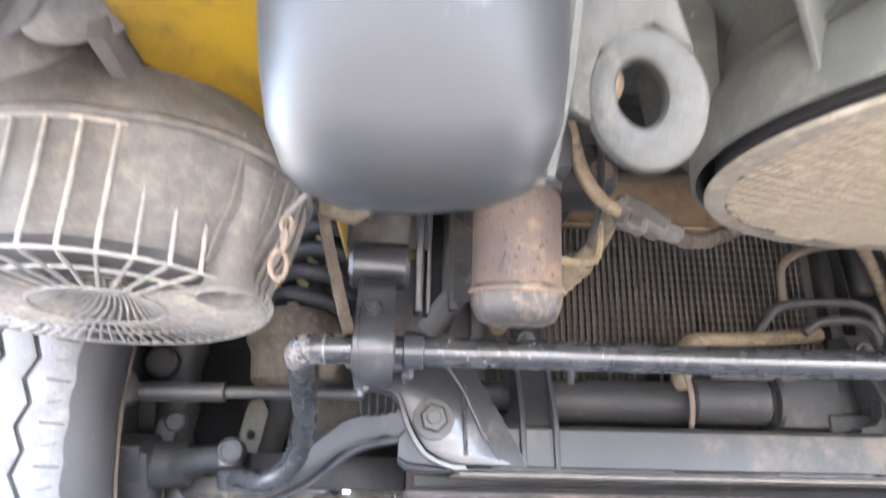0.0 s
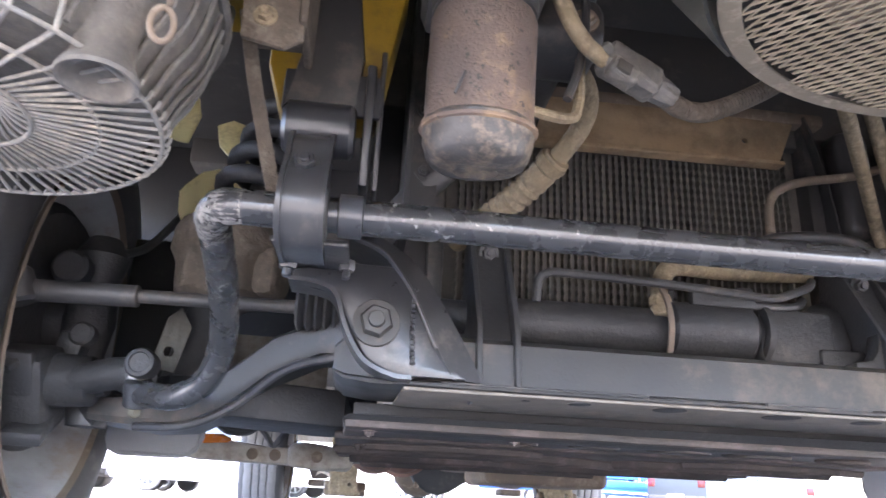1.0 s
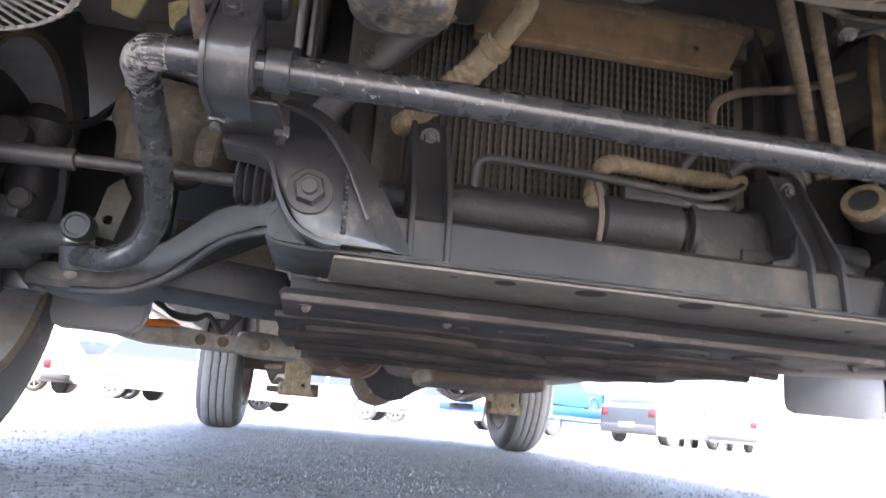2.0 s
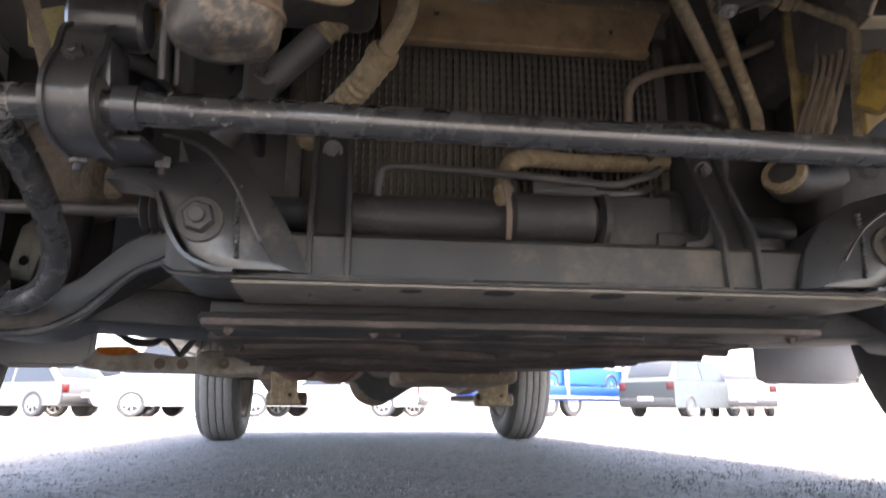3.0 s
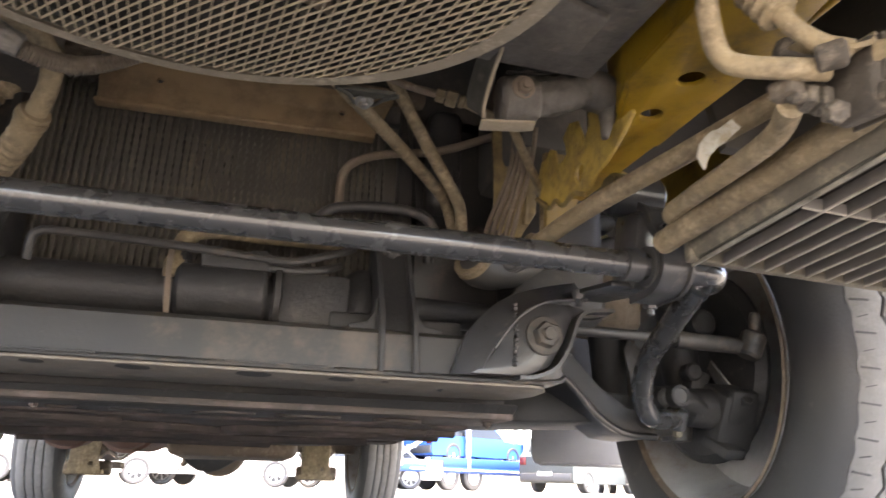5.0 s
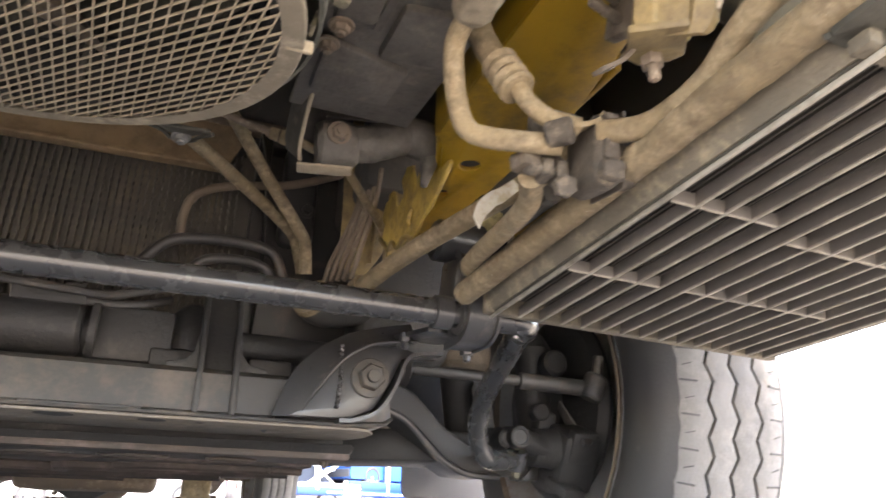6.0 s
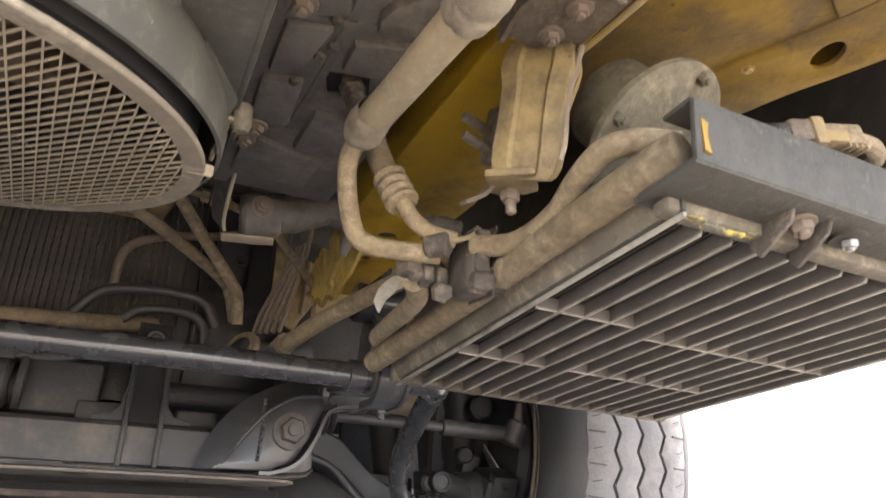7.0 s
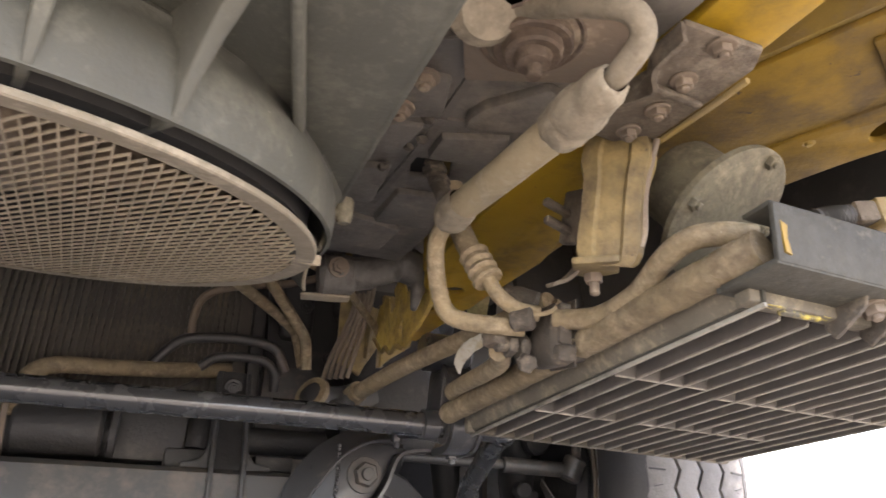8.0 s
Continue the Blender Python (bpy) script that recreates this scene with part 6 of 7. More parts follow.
def condenser_brace():
    t = thing("condenser_brace", (0.378, 0.73, 0.4), "dirt-caked yellow steel brace bolted to the frame", "bracket")
    b, rows = bmesh.new(), []
    top, foot = Vector((0.377, 0.707, 0.482)), Vector((0.372, 0.720, 0.404))
    down = (foot - top).normalized()
    side = Vector((0.72, -0.69, 0))
    side = (side - down * side.dot(down)).normalized()
    out = side.cross(down).normalized()
    if out.y > 0:
        out = -out
    for f, w, d in ((-0.06, 0.021, 0.003), (0.04, 0.0235, 0.006), (0.18, 0.0245, 0.009), (0.32, 0.0215, 0.009), (0.6, 0.0208, 0.009), (0.85, 0.022, 0.008), (0.97, 0.0215, 0.0065), (1.05, 0.0195, 0.004), (1.09, 0.0165, 0.002)):
        c = top.lerp(foot, f)
        rows.append([b.verts.new(c + side * w * x + out * d * y) for x, y in ((-1, -0.6), (-0.9, 0.6), (-0.45, 0.8), (-0.35, 0.45), (0.0, 0.5), (0.35, 0.45), (0.45, 0.8), (0.9, 0.6), (1, -0.6))])
    for a, c in zip(rows, rows[1:]):
        for j in range(9):
            b.faces.new((a[j], a[(j + 1) % 9], c[(j + 1) % 9], c[j]))
    b.faces.new(rows[0][::-1]), b.faces.new(rows[-1])
    part("channel", b, tan_yellow, t, "dirty yellow channel")
    part("foot", slab([(-0.016, -0.020), (0.014, -0.020), (0.014, 0.010), (0.006, 0.015), (-0.010, 0.015), (-0.016, 0.008)], 0.005, pose(0.374, 0.735, 0.399, 6, 0, -35), bevel=0.0015), tan_yellow, t)
    part("stud", join(rod((0.375, 0.742, 0.405), (0.375, 0.741, 0.384), 0.0034, seg=12), hexagon((0.375, 0.742, 0.399), DOWN, 0.0062, 0.006)), rust_steel, t)
    part("bent_edge", ribbon([(0.363, 0.742, 0.402), (0.358, 0.748, 0.395), (0.350, 0.756, 0.392)], (0, 1, 0.2), 0.010, 0.0025), seat_crust, t)
    plate = slab([(0.346, 0.704), (0.343, 0.665), (0.350, 0.640), (0.340, 0.622), (0.342, 0.597), (0.394, 0.597), (0.402, 0.612), (0.400, 0.65), (0.396, 0.712)], 0.005, Matrix.Translation((0, 0, 0.482)), bevel=0.0015)
    part("top_plate", plate, seat_crust, t, "dirty brown top plate")
    part("plate_step", box((0.371, 0.645, 0.4785), (0.046, 0.005, 0.004), (0, 0, 6), bevel=0.001), seat_crust, t)
    part("plate_flange", ribbon([(0.346, 0.702, 0.479), (0.342, 0.668, 0.478), (0.349, 0.642, 0.474), (0.346, 0.630, 0.470), (0.339, 0.620, 0.474), (0.341, 0.598, 0.478)], UP, 0.013, 0.003), seat_crust, t)
    # yellow tubes, paler than the plate, colour in its lit edges
    part("plate_edge", tube([(0.398, 0.705, 0.480), (0.402, 0.65, 0.480), (0.403, 0.618, 0.480)], 0.0020, 8), yellow_dirt, t)
    part("plate_edge", tube([(0.400, 0.700, 0.479), (0.404, 0.706, 0.470), (0.402, 0.72, 0.448), (0.400, 0.742, 0.418)], 0.0020, 8), yellow_dirt, t)
    for z in (0.455, 0.441):
        part("ear", box((0.362, 0.762, z), (0.024, 0.006, 0.006), (0, 10, 12), bevel=0.0018), seat_crust, t)
    part("ear_plate", box((0.378, 0.752, 0.447), (0.010, 0.050, 0.040), (20, 0, 0), bevel=0.003), seat_crust, t)
    part("side_flange", tube([(0.396, 0.690, 0.480), (0.3935, 0.6965, 0.462), (0.3905, 0.701, 0.442), (0.3895, 0.7035, 0.418), (0.387, 0.706, 0.407)], 0.0022, 8), rust_steel, t)
    for p in ((0.374, 0.691), (0.376, 0.664), (0.371, 0.634), (0.370, 0.602)):
        bolt(t, (*p, 0.4805), DOWN, 0.0056, rust_steel)
    t.matrix_basis = Matrix.Translation(NEAR) @ t.matrix_basis
    return t


condenser_brace()


def horn():
    t = thing("horn", (0.455, 0.70, 0.45), "round dusty grey horn with flanged rim", "horn")
    c, w = Vector((0.472, 0.714, 0.450)), Vector((0.26, -0.57, -0.78)).normalized()
    part("disc", lathe(c, w, [(0, 0.003), (0.020, 0.004), (0.030, 0.0015), (0.049, 0.001), (0.053, -0.001), (0.053, -0.006), (0.048, -0.008), (0.03, -0.012), (0, -0.012)], 44), horn_metal, t)
    part("body", lathe(c, -w, [(0.032, 0.008), (0.034, 0.012), (0.034, 0.050), (0.030, 0.056), (0, 0.056)], 32), horn_metal, t)
    u, v, _ = axes_of(w)
    for k in range(4):
        a = 2 * math.pi * k / 4 + 0.6
        bolt(t, c + (u * math.cos(a) + v * math.sin(a)) * 0.046 + w * 0.001, w, 0.0055, horn_metal, washer=False)
    t.matrix_basis = Matrix.Translation(NEAR) @ t.matrix_basis
    return t


horn()


def wire_plug():
    t = thing("wire_connector", (0.535, 0.66, 0.44), "tan wiring connector with ribbed sleeve", "connector")
    part("plug", box((0.560, 0.655, 0.4425), (0.040, 0.016, 0.015), (0, -10, -8), bevel=0.003), tan_metal, t, "tan plug")
    part("collar", box((0.5405, 0.656, 0.439), (0.010, 0.020, 0.019), (0, -10, -8), bevel=0.002), yellow_dirt, t)
    part("socket", box((0.527, 0.657, 0.437), (0.018, 0.017, 0.015), (0, -10, -8), bevel=0.003), seat_crust, t)
    part("latch", box((0.551, 0.647, 0.437), (0.020, 0.005, 0.008), (0, -10, -8), bevel=0.0015), yellow_dirt, t)
    for k in range(4):
        part("grip_rib", box((0.566 + 0.006 * k, 0.6535, 0.4355 + 0.001 * k), (0.002, 0.014, 0.003), (0, -10, -8), bevel=0.0006), tan_metal, t)
    part("sleeve", tube([(0.495, 0.665, 0.43), (0.508, 0.661, 0.433), (0.522, 0.658, 0.436)], 0.0075, 12, 10, ridges=0.001, pitch=0.003), rubber, t)
    part("cable", tube([(0.575, 0.654, 0.447), (0.61, 0.66, 0.452), (0.66, 0.69, 0.47), (0.72, 0.74, 0.50)], 0.006, 10), tan_rubber, t)
    part("stay", box((0.548, 0.660, 0.420), (0.014, 0.004, 0.03), (0, 20, 0)), tan_metal, t)
    t.matrix_basis = Matrix.Translation(NEAR) @ t.matrix_basis
    return t


wire_plug()


# ---- left front: blower, canister, filter ----
BL, BR = Vector((-0.6316, 1.0011, 0.359)), 0.1224


def flared(profile, swell, aim, seg=64):
    """A turned shell whose side swells towards one direction."""
    b, rows = bmesh.new(), []
    for r, z, k in profile:
        row = []
        for i in range(seg):
            a = 2 * math.pi * i / seg
            f = max(0.0, math.cos(a - aim)) ** 0.7
            q = r + swell * k * f
            row.append(b.verts.new(BL + Vector((q * math.cos(a), q * math.sin(a), z))))
        rows.append(row)
    for a, c in zip(rows, rows[1:]):
        for i in range(seg):
            b.faces.new((a[i], a[(i + 1) % seg], c[(i + 1) % seg], c[i]))
    b.faces.new(rows[-1])
    return b


def blower():
    t = thing("blower_fan", BL, "grey blower fan in a round wire guard, dusty", "blower")
    swell, aim = 0.024, math.radians(20)
    part("impeller", lathe(BL, UP, [(0, 0.034), (0.02, 0.032), (0.04, 0.022), (0.09, 0.014), (0.114, 0.013), (0.118, 0.018), (0.118, 0.06)], 56), blower_metal, t, "dusty fan wheel")
    side = [(0.118, 0.018, 0.0), (0.1185, 0.034, 0.35), (0.1195, 0.055, 0.75), (0.1205, 0.085, 1.0), (0.123, 0.092, 1.0), (0.125, 0.104, 0.95), (0.122, 0.114, 0.85), (0.110, 0.135, 0.7), (0.092, 0.175, 0.5), (0.07, 0.215, 0.3), (0.05, 0.225, 0.1)]
    part("shell", flared(side, swell, aim), blower_metal, t, "cast grey shell")
    for i in range(26):
        a = math.radians(-38 + 6.6 * i)
        f = max(0.0, math.cos(a - aim)) ** 0.7
        line = [BL + Vector(((r + swell * k * f) * math.cos(a + w), (r + swell * k * f) * math.sin(a + w), z)) for r, z, k, w in ((0.121, 0.010, 0.0, 0), (0.1205, 0.034, 0.35, 0.03), (0.1215, 0.056, 0.75, 0.05), (0.1225, 0.086, 1.0, 0.05), (0.1265, 0.104, 0.95, 0.04))]
        part("side_rib", tube(line, 0.0017, 8, 4), blower_metal, t)
    part("shell_rim", tube([BL + Vector((q * math.cos(a), q * math.sin(a), 0.094)) for q, a in ((0.1255 + swell * max(0.0, math.cos(a - aim)) ** 0.7, a) for a in (2 * math.pi * i / 48 for i in range(49)))], 0.004, 8, 1), blower_metal, t, "rolled rim")
    part("motor", lathe(BL + Vector((-0.05, -0.06, 0.16)), (-0.5, -0.5, 0.35), [(0, -0.04), (0.055, -0.035), (0.062, 0.0), (0.064, 0.05), (0.070, 0.054), (0.072, 0.064), (0.068, 0.07), (0.060, 0.075), (0.056, 0.12), (0, 0.125)], 40), blower_metal, t)
    part("hub", lathe(BL + Vector((0, 0, 0.013)), UP, [(0.0085, 0.001), (0.016, 0.0), (0.0185, 0.002), (0.0185, 0.005), (0.0085, 0.005), (0.0085, 0.001)], 28), wire_metal, t, "flat hub ring")
    part("hub_cap", lathe(BL + Vector((0, 0, 0.016)), UP, [(0, 0), (0.009, 0.0), (0.009, 0.004), (0, 0.004)], 20), blower_metal, t)
    for r, z in ((0.048, 0.000), (0.0857, 0.0018), (BR, 0.001), (BR + 0.001, 0.090)):
        part("guard_ring", lathe(BL + Vector((0, 0, z)), UP, [(r + 0.0015 * math.cos(a), 0.0015 * math.sin(a)) for a in (2 * math.pi * k / 8 for k in range(9))], 64), wire_metal, t)
    for i in range(72):
        a = 2 * math.pi * i / 72
        aim_deg = (math.degrees(a) + 180) % 360 - 180
        front = -175 < aim_deg < -32
        if front and i % 2:
            continue
        line = []
        top = ((BR + 0.001, 0.008), (BR, 0.045), (BR + 0.001, 0.090)) if front else ((BR + 0.003, 0.003), (BR + 0.004, 0.007))
        near_hub = ((0.0175, 0.0155), (0.024, 0.013), (0.033, 0.006)) if front or i % 2 else ()
        for r, z in near_hub + ((0.048, 0.001), (0.0857, 0.001), (BR - 0.003, 0.0005)) + top:
            k = a - (0 if front else 11.0) * max(0, 0.052 - r)
            line.append(BL + Vector((r * math.cos(k), r * math.sin(k), z)))
        part("guard_wire", tube(line, 0.0015 if front else 0.0012, 6, 3), wire_metal, t)
    port = BL + Vector((0.106, -0.050, -0.008))
    part("port", lathe(port, UP, [(0, 0.012), (0.011, 0.010), (0.0165, 0.005), (0.0185, 0.0), (0.0205, -0.0005), (0.0212, 0.002), (0.0195, 0.006), (0.0165, 0.012), (0.0155, 0.03), (0.019, 0.06), (0.026, 0.09), (0, 0.095)], 32), blower_metal, t, "open round drain port")
    for x, y, z, h, w, turn in ((-0.486, 0.915, 0.364, 0.010, 0.0055, 25), (-0.483, 0.912, 0.381, 0.006, 0.0035, 115), (-0.482, 0.911, 0.391, 0.006, 0.0035, 20)):
        loop = [(x + w * math.cos(a) * math.cos(radians(turn)), y + w * math.cos(a) * math.sin(radians(turn)), z + h * math.sin(a)) for a in (2 * math.pi * k / 12 for k in range(13))]
        part("chain_link", tube(loop, 0.0017, 8, 3), rust_steel, t)
    part("clip_loop", tube([(-0.483, 0.910, 0.398), (-0.470, 0.906, 0.412), (-0.466, 0.908, 0.432), (-0.474, 0.918, 0.452)], 0.0024, 8), blower_metal, t)
    t.matrix_basis = pose(*BL, -1.5, -1.2, 0)
    return t


blower()
duct = thing("air_duct", (-0.66, 0.72, 0.4), "pale dusty air duct beside the blower", "duct")
part("bell", lathe((-0.66, 0.70, 0.40), (0.05, 0.3, 0.6), [(0, 0), (0.045, 0.004), (0.062, 0.02), (0.068, 0.08), (0.062, 0.14), (0, 0.15)], 36), blower_metal, duct)
part("collar", lathe((-0.653, 0.74, 0.478), (0.05, 0.3, 0.6), [(0.066, 0), (0.074, 0.003), (0.075, 0.012), (0.066, 0.016)], 36), blower_metal, duct, "raised collar")
part("bend", tube([(-0.62, 0.88, 0.54), (-0.63, 0.82, 0.56), (-0.645, 0.77, 0.55)], 0.05, 20), blower_metal, duct)


def canister():
    t = thing("dryer_canister", (-0.404, 0.68, 0.34), "smooth dark metal canister with a strap seam", "canister")
    c, w = Vector((-0.402, 0.700, 0.320)), Vector((-0.05, -0.42, 1.0)).normalized()
    part("shell", lathe(c, w, [(0, 0), (0.024, 0.002), (0.037, 0.007), (0.0445, 0.015), (0.0495, 0.029), (0.0515, 0.05), (0.0525, 0.20), (0.045, 0.23), (0, 0.24)], 64), steel_can, t)
    part("seam", join(tube([c + w * 0.02 + Vector((0.047, 0.012, 0)), c + w * 0.09 + Vector((0.058, 0.014, 0.0)), c + w * 0.22 + Vector((0.060, 0.016, 0))], 0.004, 8), tube([c + w * 0.02 + Vector((0.044, 0.024, 0.002)), c + w * 0.22 + Vector((0.058, 0.028, 0))], 0.006, 8)), panel_grey, t)
    return t


canister()


def oil_filter():
    t = thing("filter_canister", (-0.318, 1.04, 0.36), "rusty brown filter canister with a worn dark base", "filter")
    c, w = Vector((-0.312, 1.024, 0.359)), Vector((0.0, -0.16, 1)).normalized()
    part("can", lathe(c, w, [(0.0360, 0.022), (0.0372, 0.030), (0.0366, 0.038), (0.0365, 0.105), (0.034, 0.112), (0, 0.112)], 48), filter_paint, t)
    part("base", crust(lathe(c, w, [(0, 0.004), (0.012, 0.0035), (0.015, 0.001), (0.024, 0.002), (0.031, 0.005), (0.0345, 0.010), (0.0368, 0.018), (0.0374, 0.026), (0.0384, 0.028), (0.0384, 0.031), (0.037, 0.033)], 48), 0.0007, 0.010, 0), filter_cap, t, "worn dark base")
    part("seam_ring", crust(lathe(c + w * 0.0255, w, [(0.0372, 0), (0.0394, 0.0012), (0.0396, 0.0035), (0.0374, 0.005)], 48), 0.0007, 0.008, 0), filter_paint, t, "rusty rolled seam")
    part("head", join(lathe(c + w * 0.110, w, [(0.030, 0), (0.036, 0.002), (0.037, 0.01), (0.034, 0.012)], 40), box(c + w * 0.145 + Vector((0, 0.01, 0)), (0.085, 0.08, 0.05), bevel=0.012)), dark_steel, t, "dark filter head")
    part("scratch_tab", box((-0.330, 0.982, 0.400), (0.002, 0.002, 0.018), (0, 20, 0), bevel=0.0005), dark_steel, t)
    part("bracket", tube([(-0.288, 1.04, 0.425), (-0.240, 1.06, 0.430), (-0.228, 1.065, 0.445), (-0.224, 1.07, 0.49)], 0.0042, 8), tan_metal, t)
    return t


oil_filter()
heater = thing("heater_hose", (-0.2, 1.19, 0.52), "tan corrugated hose with a bend, before the radiator", "hose")
part("hose", tube([(-0.24, 1.12, 0.545), (-0.20, 1.16, 0.550), (-0.177, 1.19, 0.538), (-0.176, 1.215, 0.518), (-0.192, 1.245, 0.496)], 0.0105, 16), tan_rubber, heater)
part("sleeve", tube([(-0.192, 1.245, 0.496), (-0.215, 1.282, 0.476), (-0.250, 1.33, 0.455)], 0.0150, 18, 10, ridges=0.0013, pitch=0.011), tan_rubber, heater, "ribbed sleeve")
part("corrugated_end", tube([(-0.250, 1.33, 0.455), (-0.264, 1.358, 0.449), (-0.278, 1.385, 0.446)], 0.0125, 16, 10, ridges=0.0013, pitch=0.0045), tan_rubber, heater)
part("clamp_ring", lathe((-0.194, 1.248, 0.495), (-0.5, 0.75, -0.45), [(0.012, 0), (0.017, 0.001), (0.0175, 0.006), (0.0165, 0.012), (0.012, 0.013)], 22), tan_metal, heater)
coolant = thing("coolant_hose", (-0.26, 1.3, 0.5), "thick dark coolant hose with dusty end", "hose")
part("ribbed_end", tube([(-0.205, 1.28, 0.60), (-0.225, 1.295, 0.58), (-0.262, 1.31, 0.545)], 0.0165, 18, 10, ridges=0.002, pitch=0.014), tan_rubber, coolant, "dusty ribbed end")
part("hose", tube([(-0.262, 1.31, 0.545), (-0.30, 1.325, 0.51), (-0.335, 1.34, 0.475), (-0.37, 1.36, 0.43)], 0.0165, 18), rubber, coolant)


def wire_loom():
    t = thing("wire_loom", (-0.188, 1.054, 0.473), "dusty wiring harness with connectors and ribbed sleeve", "wiring")
    part("cable", tube([(-0.263, 1.014, 0.543), (-0.253, 1.019, 0.501), (-0.233, 1.034, 0.481), (-0.213, 1.044, 0.474)], 0.0065, 12), tan_rubber, t)
    part("connector", crust(join(box((-0.191, 1.052, 0.472), (0.050, 0.024, 0.024), (0, 20, 14), bevel=0.006, seg=3), box((-0.203, 1.039, 0.461), (0.022, 0.016, 0.016), (0, 20, 14), bevel=0.003), rod((-0.180, 1.056, 0.468), (-0.152, 1.064, 0.461), 0.0115, 0.0095), box((-0.212, 1.045, 0.478), (0.016, 0.018, 0.012), (0, 34, 14), bevel=0.003)), 0.0016, 0.005, 2), blower_metal, t, "crusted grey plugs")
    part("connector_socket", box((-0.204, 1.030, 0.460), (0.012, 0.004, 0.009), (0, 20, 14), bevel=0.001), fin_core, t)
    part("sleeve", tube([(-0.160, 1.064, 0.462), (-0.136, 1.079, 0.462), (-0.108, 1.089, 0.469), (-0.068, 1.084, 0.488), (-0.028, 1.074, 0.513)], 0.0078, 12, 10, ridges=0.0008, pitch=0.003), seat_crust, t)
    part("cable", tube([(-0.225, 1.054, 0.573), (-0.224, 1.054, 0.513), (-0.230, 1.056, 0.473), (-0.240, 1.054, 0.443)], 0.0036, 8), dark_steel, t)
    return t


wire_loom()
hook = thing("tow_eye", (-0.25, 0.93, 0.5), "worn grey cast steel tow eye", "tow eye")
hc, hw = Vector((-0.311, 0.72, 0.384)), Vector((-0.15, -0.80, -0.35)).normalized()
hu = Vector((0.94, -0.26, 0.22)).normalized()
hv = hw.cross(hu).normalized()
hu = hv.cross(hw)
HM = Matrix(((hu.x, hv.x, hw.x, hc.x), (hu.y, hv.y, hw.y, hc.y), (hu.z, hv.z, hw.z, hc.z), (0, 0, 0, 1)))
up = 1 if hv.z > 0 else -1
oval = lambda x, y, a, b, n: [(x + a * math.cos(2 * math.pi * i / n), up * (y + b * math.sin(2 * math.pi * i / n))) for i in range(n)]
part("eye", slab(oval(0.001, -0.002, 0.0240, 0.0295, 28), 0.015, HM @ Matrix.Translation((0, 0, -0.0075)), [oval(-0.001, 0.001, 0.0095, 0.0135, 20)], bevel=0.0045), panel_grey, hook)
web = [(-0.022, -0.006), (-0.040, 0.012), (-0.052, 0.045), (-0.030, 0.060), (0.020, 0.060), (0.0235, 0.010), (0.010, 0.026), (-0.012, 0.022)]
part("web", slab([(x, up * y) for x, y in web], 0.010, HM @ Matrix.Translation((0, 0, -0.004)), bevel=0.003), panel_grey, hook)
part("shank", rod(hc + Vector((-0.012, 0.010, 0.008)), (-0.35, 0.80, 0.48), 0.011, bevel=0.004), tan_metal, hook)
cast = thing("filter_bracket", (-0.3, 1.1, 0.5), "dark cast bracket above the filter", "bracket")
part("neck", box((-0.31, 1.12, 0.54), (0.05, 0.08, 0.06), bevel=0.016, seg=3), dark_steel, cast)
part("arm", box((-0.25, 1.10, 0.53), (0.10, 0.07, 0.05), bevel=0.016, seg=3), dark_steel, cast)
part("base", box((-0.265, 1.20, 0.60), (0.13, 0.25, 0.10), bevel=0.02, seg=3), dark_steel, cast)
for p in ((-0.27, 1.064, 0.535), (-0.22, 1.064, 0.525)):
    bolt(cast, p, FORE, 0.0075, rust_steel)
part("rib", slab([(1.10, 0.50), (1.24, 0.55), (1.24, 0.57), (1.10, 0.53)], 0.006, Matrix(((0, 0, 1, -0.285), (1, 0, 0, 0), (0, 1, 0, 0), (0, 0, 0, 1)))), dark_steel, cast)


